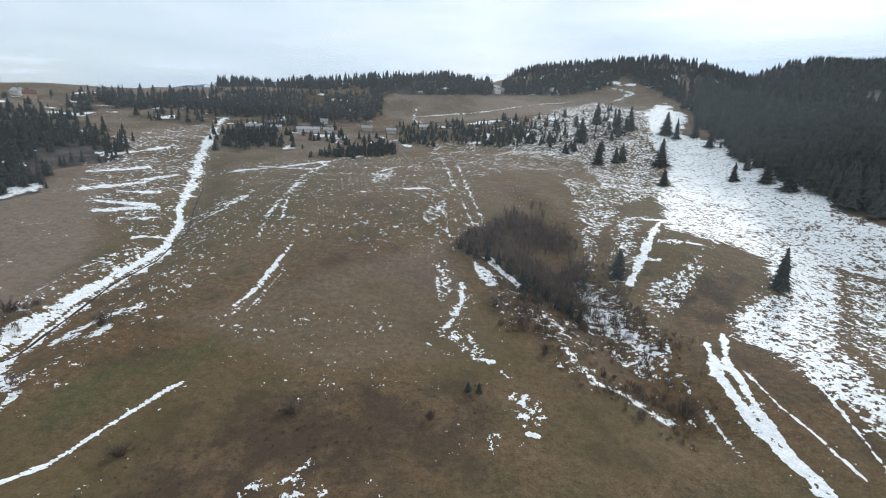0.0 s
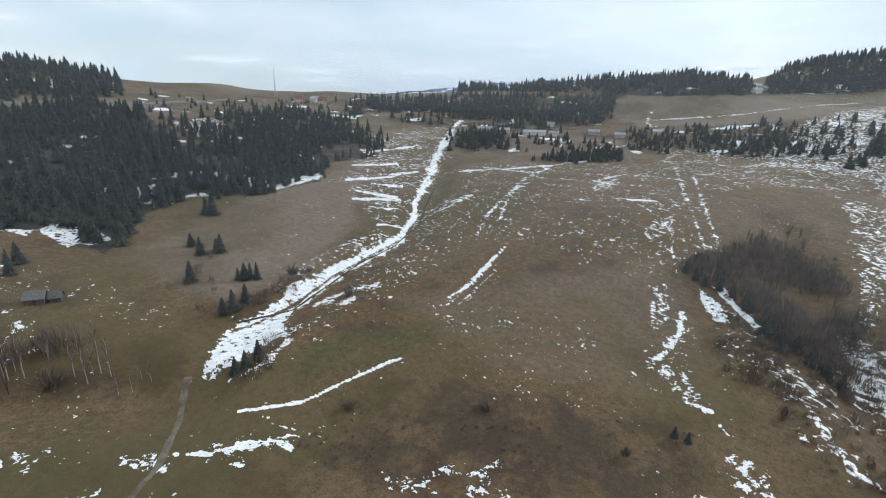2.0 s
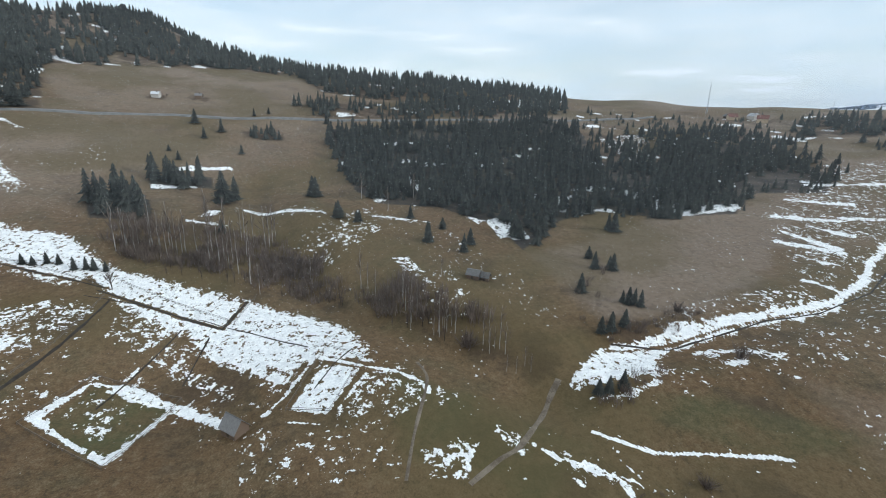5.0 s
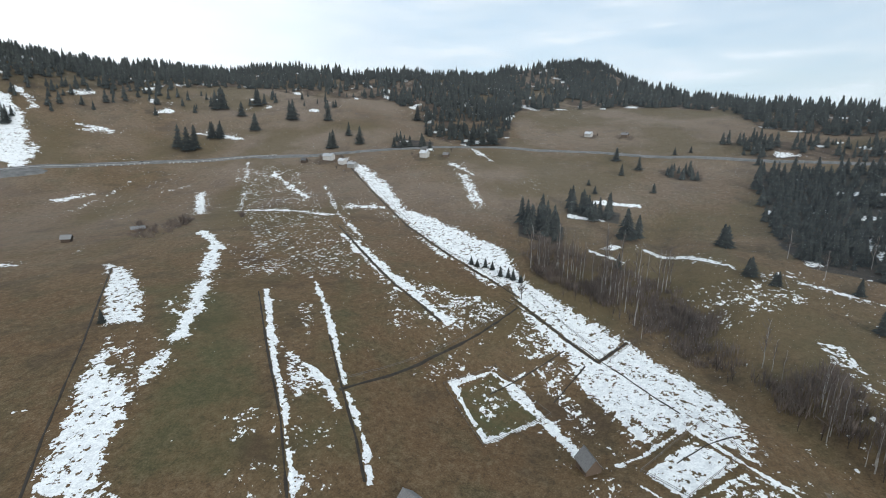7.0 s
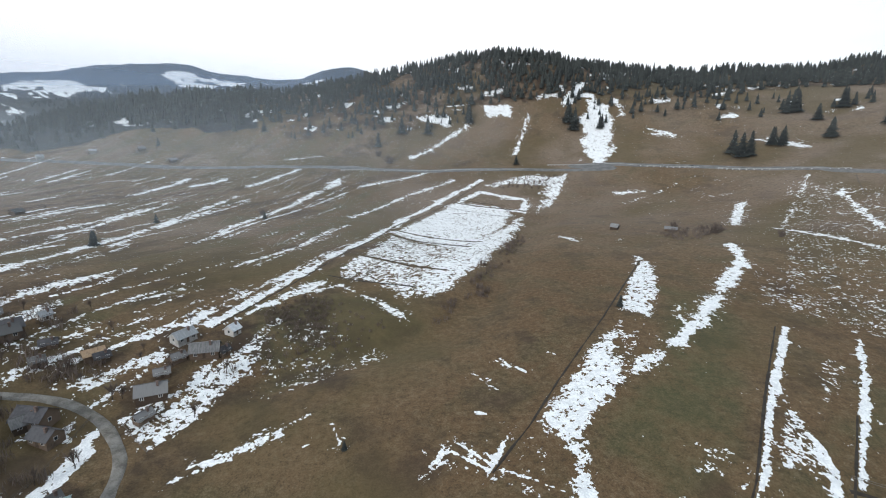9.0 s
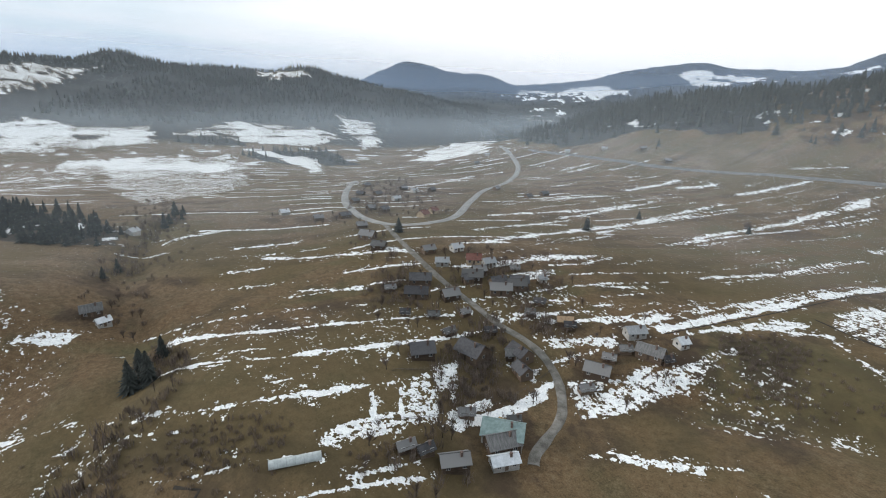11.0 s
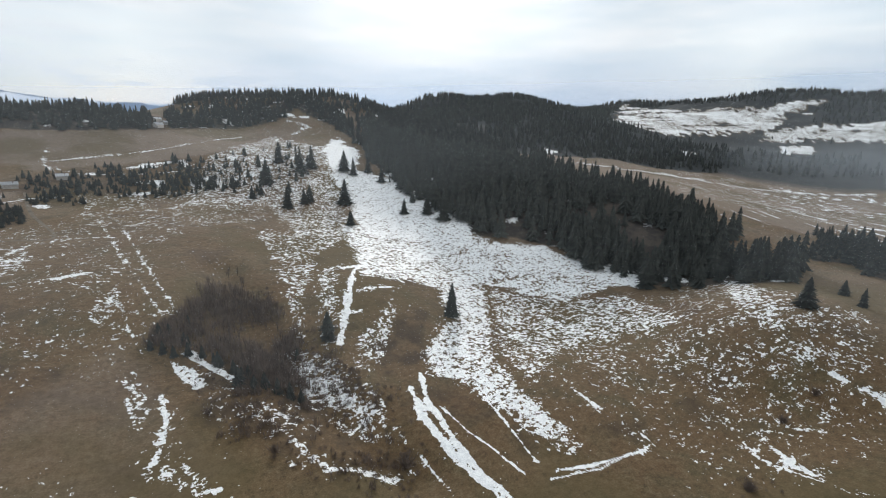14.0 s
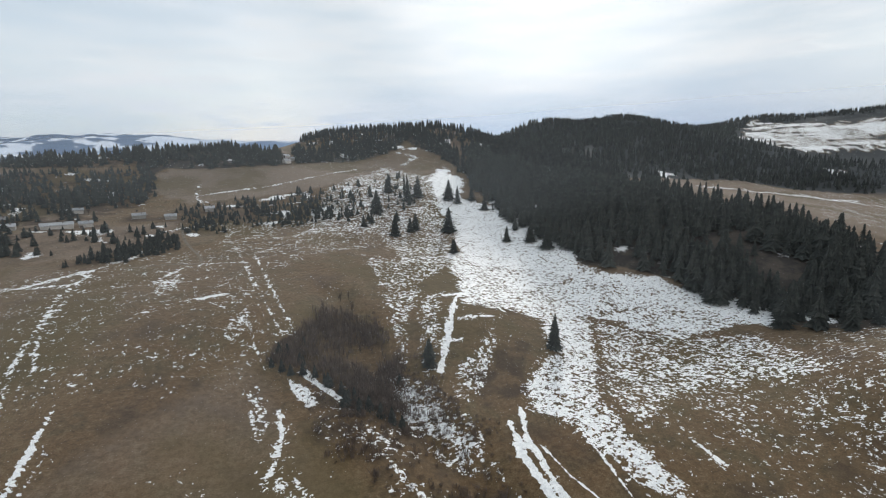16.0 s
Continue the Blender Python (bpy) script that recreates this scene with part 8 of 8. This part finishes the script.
house("pale", 336.7, -201, -80, 6.9, 4.7, 2.21, 1.76)
house("pale", 549.4, -488.7, -152, 6.9, 4.7, 2.21, 1.76)
house("grey", 502.7, -429.3, -122, 6.9, 4.7, 2.21, 1.76)
house("grey", 254.2, -127.3, -106, 5.9, 4.7, 2.21, 1.76)
house("dark", 289.8, -132.8, -92, 6.9, 4.7, 2.21, 1.76)
house("grey", 189.3, -132.4, -98, 6.4, 4.7, 2.21, 1.76)
house("pale", 183.2, -145.9, -95, 5.9, 4.7, 2.21, 1.76)
house("pale", 159, -146.8, -102, 5.9, 4.7, 2.21, 1.76)
house("grey", 155.1, -137.4, -106, 5.9, 4.7, 2.21, 1.76)
house("white", 327.2, -103.7, -85, 5.9, 4.7, 2.21, 1.76)
house("pale", 322.6, -12.8, -47, 5.9, 4.7, 2.21, 1.76)
house("grey", 295.5, -116, -97, 5.9, 4.7, 2.21, 1.76)
house("dark", 151.1, -128.5, -105, 5.9, 4.7, 2.21, 1.76)
house("dark", 109.7, -96.4, -169, 10, 8, 2.6, 3)
house("green", 76, -79.8, -141, 11, 8, 3, 2.6)
house("dark", 100.6, -110.5, 174, 8, 6, 2.6, 2.2)
house("grey", 151.7, -130.7, -129, 9, 7, 2.8, 2.4)
house("grey", 135.4, -133.1, -128, 9, 6, 2.6, 2.2)
house("dark", 135.5, -144.2, -129, 8, 6, 2.6, 2.2)
house("barn", -122.8, -307.3, 141, 4.5, 4, 2, 1.8)
house("barn", -155.5, -297.4, 156, 7, 5, 1.6, 1.2)
house("barn", -111.5, -18.8, 42, 5.2, 4.2, 2, 2.6)
house("barn", -170, 65.8, 48, 5, 4, 1.8, 1.6)
house("barn", -74.3, -47.3, 76, 6, 5, 2, 2.2)
house("barn", -167.4, 69.8, 49, 3, 3, 1.6, 1.4)
house("grey", 164.3, -95.3, -110, 4.4, 2.8, 1.7, 1.2)
house("dark", 141.9, -89.1, -127, 3.5, 2.8, 1.7, 1.2)
house("grey", 135.1, -97.9, -124, 4, 2.8, 1.7, 1.2)
house("grey", 130.5, -109.6, -92, 4, 2.8, 1.7, 1.2)
house("dark", 119.2, -140.1, -147, 4.4, 2.8, 1.7, 1.2)
house("grey", 116, -131.3, -140, 3.5, 2.8, 1.7, 1.2)
house("dark", 116.7, -110.8, -118, 4, 2.8, 1.7, 1.2)
house("dark", 100.7, -136.9, -133, 4, 2.8, 1.7, 1.2)
house("grey", 147.2, -153.1, -132, 4, 2.8, 1.7, 1.2)
house("pale", 132.4, -155.8, -113, 3.5, 2.8, 1.7, 1.2)
house("grey", 123.3, -96.3, -90, 4.4, 2.8, 1.7, 1.2)
house("grey", 87.2, -75.8, -125, 4.4, 2.8, 1.7, 1.2)
house("grey", 78.8, -86.6, -121, 3.5, 2.8, 1.7, 1.2)
house("grey", 83, -52.7, -99, 4.4, 2.8, 1.7, 1.2)
house("dark", 80.3, -56.8, -94, 4, 2.8, 1.7, 1.2)
house("grey", 79.2, -140.6, -129, 4, 2.8, 1.7, 1.2)
house("grey", 80.1, -132.8, -149, 4, 2.8, 1.7, 1.2)
house("dark", 67, -146.3, -114, 3.5, 2.8, 1.7, 1.2)
house("grey", 75.6, -114.9, -116, 4.4, 2.8, 1.7, 1.2)
house("white", -381.5, -234.8, 92, 7, 6, 3.6, 2.4)
house("pale", -344.8, -318.1, 96, 10, 6, 3, 2.4)
house("white", -341.2, -298.3, 85, 7, 5, 2.6, 2)
house("grey", -329.1, -334.3, 97, 5, 4, 2.2, 1.8)
house("grey", -387.6, -215.3, 94, 5, 4, 2.2, 1.8)
house("pale", -336.4, -282.8, 89, 8, 5, 2.6, 1.8)
house("white", -521.5, -118.9, 75, 7, 5, 2.6, 2)
house("red", -389.9, 468.3, 39, 10, 8, 3.6, 3.4)
house("red", -415.2, 454.9, 64, 9, 7, 3, 3)
house("grey", -524.6, -83.3, 81, 6, 5, 2.4, 2)
house("pale", -169, 440.2, 11, 16, 6, 2.6, 1.8)
house("pale", -151.2, 443.4, 11, 9, 6, 2.6, 1.8)
house("pale", -122.9, 446, 16, 20, 6, 2.6, 1.8)
house("pale", -106.1, 452, 15, 9, 6, 2.6, 1.8)
house("pale", -74.3, 479.9, 12, 10, 6, 2.6, 1.8)
house("pale", -50.1, 475.8, 11, 9, 6, 2.6, 1.8)
house("pale", -19.4, 498, 3, 8, 6, 2.6, 1.8)
house("pale", 75, 701.9, 36, 9, 6, 2.6, 1.8)
house("pale", 80.2, 682, 46, 7, 6, 2.6, 1.8)
house("pale", -121.6, 498.9, 17, 8, 6, 2.6, 1.8)
house("pale", -406.2, 474.7, -7, 10, 8, 3, 3)
house("grey", -162, 465.9, 12, 8, 6, 2.6, 2)
house("pale", 71.3, 664.4, 28, 9, 7, 3, 2.6)
house("grey", -421.4, 456.7, 7, 8, 6, 2.6, 2)
fence((-126.3, -69.3), (-147.1, -59.7), (-133.4, -35), (-106.8, -46), (-126.3, -69.3))
fence((-140.7, 5.5), (-129.6, 15.1), (-108.4, 3.7), (-113.9, -7), (-140.7, 5.5))
fence((-193.9, -70.5), (-163.1, -74.9), (-133.2, -82.8), (-98.7, -90.1))
fence((-200.8, -73.2), (-220.5, -105.8), (-229.7, -129.7), (-253.9, -166.4), (-293.2, -220.7))
fence((-203.5, -67.8), (-169.5, -24.4), (-185.2, -18.2))
fence((-322.1, -358), (-302.1, -325.3), (-317.7, -297.6))
fence((-16.8, -412), (-62.5, -376.5))
fence((26.2, -336.7), (-22, -283.8))
fence((112, -65.7), (108.4, -78.3), (89.7, -68.1), (92, -55.6))
fence((89, -72.3), (87.2, -90.9), (89.2, -114.2))
fence((80.3, -112.9), (68, -103.1))

# ---- bare garden trees round the houses ----


def make_bare_tree(seed):
    rng = random.Random(seed)
    tree = tagged(new("garden_tree"), "leafless grey-brown fruit tree in a house garden", "tree", "garden trees")
    sway = [(rng.uniform(-.02, .02) * k, rng.uniform(-.02, .02) * k, k * .14 - .02) for k in range(5)]
    part("trunk", joined("trunk", [stem(sway, .03, 6)], BARK, True), tree)
    fans = []
    for k in range(7):
        v, f = twig_fan(7, seed * 31 + k, .03, .8, .010)
        fans.append((v * (.62 - .03 * k) + np.array([sway[3][0], sway[3][1], .22 + .045 * k]), f))
    part("crown", joined("crown", fans, TWIGS), tree, "dense fan of leafless twigs")
    return tree


chance, garden = random.Random(12), [(-198.1, -69.4, 9.0), (-212.9, -7.9, 7.0)]
for x, y in HOMES:
    for k in range(3 if math.hypot(x, y) < 330 else 1):
        a, d = chance.uniform(0, 6.3), chance.uniform(8, 17)
        px, py = x + d * math.cos(a), y + d * math.sin(a)
        clear = min(math.hypot(px - u, py - v) for u, v in HOMES) > 7.5
        off = min(float(way_distance(np.array([px]), np.array([py]), way)[0]) for way in (MAIN_ROAD, SWITCHBACK_ROAD, VILLAGE_ROAD))
        if clear and off > 5 and len(garden) < 130:
            garden.append((round(px, 1), round(py, 1), chance.uniform(3.5, 6.5)))
plant([make_bare_tree(k) for k in range(4)], garden, 21)

# ---- a car on the main road and a stack of sawn timber ----
CAR_PAINT = plain("dark_car_paint", (0.05, 0.055, 0.065), (0.08, 0.085, 0.095), 2, 0.35)
GLASS = plain("dark_car_glass", (0.02, 0.022, 0.025), (0.035, 0.038, 0.04), 2, 0.1)
TYRE = plain("black_tyre_rubber", (0.015, 0.015, 0.015), (0.03, 0.03, 0.03), 5, 0.9)
TIMBER = (80.4, -85.4)
FRESH_WOOD = plain("fresh_sawn_timber", (0.34, 0.22, 0.09), (0.52, 0.36, 0.17), 2, 0.8, vary=0.3)


def tapered(x0, x1, y, z0, z1, inset_front, inset_back, inset_side):
    """A block whose top is drawn in, as a car's body or cabin."""
    v = [(x0, -y, z0), (x1, -y, z0), (x1, y, z0), (x0, y, z0)]
    v += [(x0 + inset_back, -y + inset_side, z1), (x1 - inset_front, -y + inset_side, z1), (x1 - inset_front, y - inset_side, z1), (x0 + inset_back, y - inset_side, z1)]
    return np.array(v), block(0, 0, 0, 1, 1, 1)[1]


def wheel(x, y):
    ring = [(x + .32 * math.cos(k * .5236), .32 + .32 * math.sin(k * .5236)) for k in range(12)]
    v = [(p, y + e, q) for e in (-.1, .1) for p, q in ring] + [(x, y - .1, .32), (x, y + .1, .32)]
    f = []
    for k in range(12):
        n = (k + 1) % 12
        f += [(k, n, 12 + n), (k, 12 + n, 12 + k), (24, n, k), (25, 12 + k, 12 + n)]
    return np.array(v), np.array(f)


car = tagged(new("car"), "small dark car standing on the asphalt road", "car")
line = smooth_way(MAIN_ROAD, 2.0)
k = int(np.argmin(np.hypot(line[:, 0] + 249, line[:, 1] + 459)))
ahead = line[k + 1] - line[k]
aside = np.array([-ahead[1], ahead[0]]) / np.hypot(*ahead) * 1.8
spot = line[k] + aside
car.matrix_basis = pose(spot[0], spot[1], float(land(*spot)) + .45, 0, 0, math.degrees(math.atan2(ahead[1], ahead[0])))
part("body", joined("body", [tapered(-2.1, 2.1, .86, .28, .92, .15, .1, .06)], CAR_PAINT), car)
part("cabin", joined("cabin", [tapered(-1.7, .9, .8, .9, 1.42, .55, .4, .14)], GLASS), car, "dark tinted car windows and roof")
for x in (-1.3, 1.3):
    for y in (-.8, .8):
        part("wheel", joined("wheel", [wheel(x, y)], TYRE), car)

stack = tagged(new("timber_stack"), "pile of fresh yellow sawn planks beside the village road", "timber stack")
stack.matrix_basis = pose(TIMBER[0], TIMBER[1], float(land(*TIMBER)), 0, 0, 25)
rng = random.Random(4)
for row in range(5):
    for col in range(7 - row):
        y, x = (col - (6 - row) / 2) * .34, rng.uniform(-.25, .25)
        part("plank", joined("plank", [block(x - 2.4, y - .15, row * .2 - .1, x + 2.4, y + .15, row * .2 + .08)], FRESH_WOOD), stack)

# ---- mist and smoke over the village valley, and haze sheets added round the viewpoint ----


def haze_material(name, thick, even, tint):
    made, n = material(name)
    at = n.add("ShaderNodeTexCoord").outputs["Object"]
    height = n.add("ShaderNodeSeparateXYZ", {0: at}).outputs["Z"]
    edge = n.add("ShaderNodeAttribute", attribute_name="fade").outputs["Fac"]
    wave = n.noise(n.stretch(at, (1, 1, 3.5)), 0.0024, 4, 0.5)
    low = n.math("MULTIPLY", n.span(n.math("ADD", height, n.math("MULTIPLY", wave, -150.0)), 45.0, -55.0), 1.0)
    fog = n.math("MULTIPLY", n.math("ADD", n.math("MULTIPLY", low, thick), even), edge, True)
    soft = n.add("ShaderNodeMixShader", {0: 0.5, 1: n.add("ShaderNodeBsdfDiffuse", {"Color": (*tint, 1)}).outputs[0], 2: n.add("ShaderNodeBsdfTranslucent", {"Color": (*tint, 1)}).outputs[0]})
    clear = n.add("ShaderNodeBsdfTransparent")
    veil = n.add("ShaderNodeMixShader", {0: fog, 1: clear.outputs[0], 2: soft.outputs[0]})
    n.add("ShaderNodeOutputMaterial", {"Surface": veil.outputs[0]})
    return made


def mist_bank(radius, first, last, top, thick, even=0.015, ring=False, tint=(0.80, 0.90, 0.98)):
    """A see-through sheet curved round the viewpoint, for mist and added haze; it thins out at both ends and upwards.
    """
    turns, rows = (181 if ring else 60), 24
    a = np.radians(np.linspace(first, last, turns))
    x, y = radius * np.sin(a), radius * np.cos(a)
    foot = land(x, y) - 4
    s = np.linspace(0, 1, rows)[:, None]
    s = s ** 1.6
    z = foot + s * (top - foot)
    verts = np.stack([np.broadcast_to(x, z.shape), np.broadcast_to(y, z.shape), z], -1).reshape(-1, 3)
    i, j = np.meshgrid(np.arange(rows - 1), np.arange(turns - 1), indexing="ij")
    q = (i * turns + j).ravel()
    mesh = mesh_of("mist_bank", verts, np.stack([q, q + 1, q + turns + 1, q + turns], 1), haze_material("mist_and_haze", thick, even, tint), True)
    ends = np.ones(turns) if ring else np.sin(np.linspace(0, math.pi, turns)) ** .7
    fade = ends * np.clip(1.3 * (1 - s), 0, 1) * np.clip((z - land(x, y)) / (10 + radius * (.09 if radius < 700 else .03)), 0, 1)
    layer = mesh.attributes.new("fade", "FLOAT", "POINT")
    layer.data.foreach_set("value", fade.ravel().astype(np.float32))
    return tagged(new("mist_bank", mesh), "see-through sheet of bluish mist and added distance haze", "mist", kind="stuff")


# near sheets: added haze that lifts the dark tones of the slopes behind
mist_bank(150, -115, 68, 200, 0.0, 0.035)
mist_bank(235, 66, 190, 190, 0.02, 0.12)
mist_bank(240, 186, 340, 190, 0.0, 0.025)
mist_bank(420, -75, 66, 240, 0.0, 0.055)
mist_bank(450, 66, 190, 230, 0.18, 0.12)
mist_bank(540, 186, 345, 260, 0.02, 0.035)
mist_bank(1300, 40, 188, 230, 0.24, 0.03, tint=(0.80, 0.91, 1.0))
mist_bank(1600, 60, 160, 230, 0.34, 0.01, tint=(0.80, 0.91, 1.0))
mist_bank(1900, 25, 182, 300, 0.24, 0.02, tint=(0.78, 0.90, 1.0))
# blue distance haze added in front of the far mountains
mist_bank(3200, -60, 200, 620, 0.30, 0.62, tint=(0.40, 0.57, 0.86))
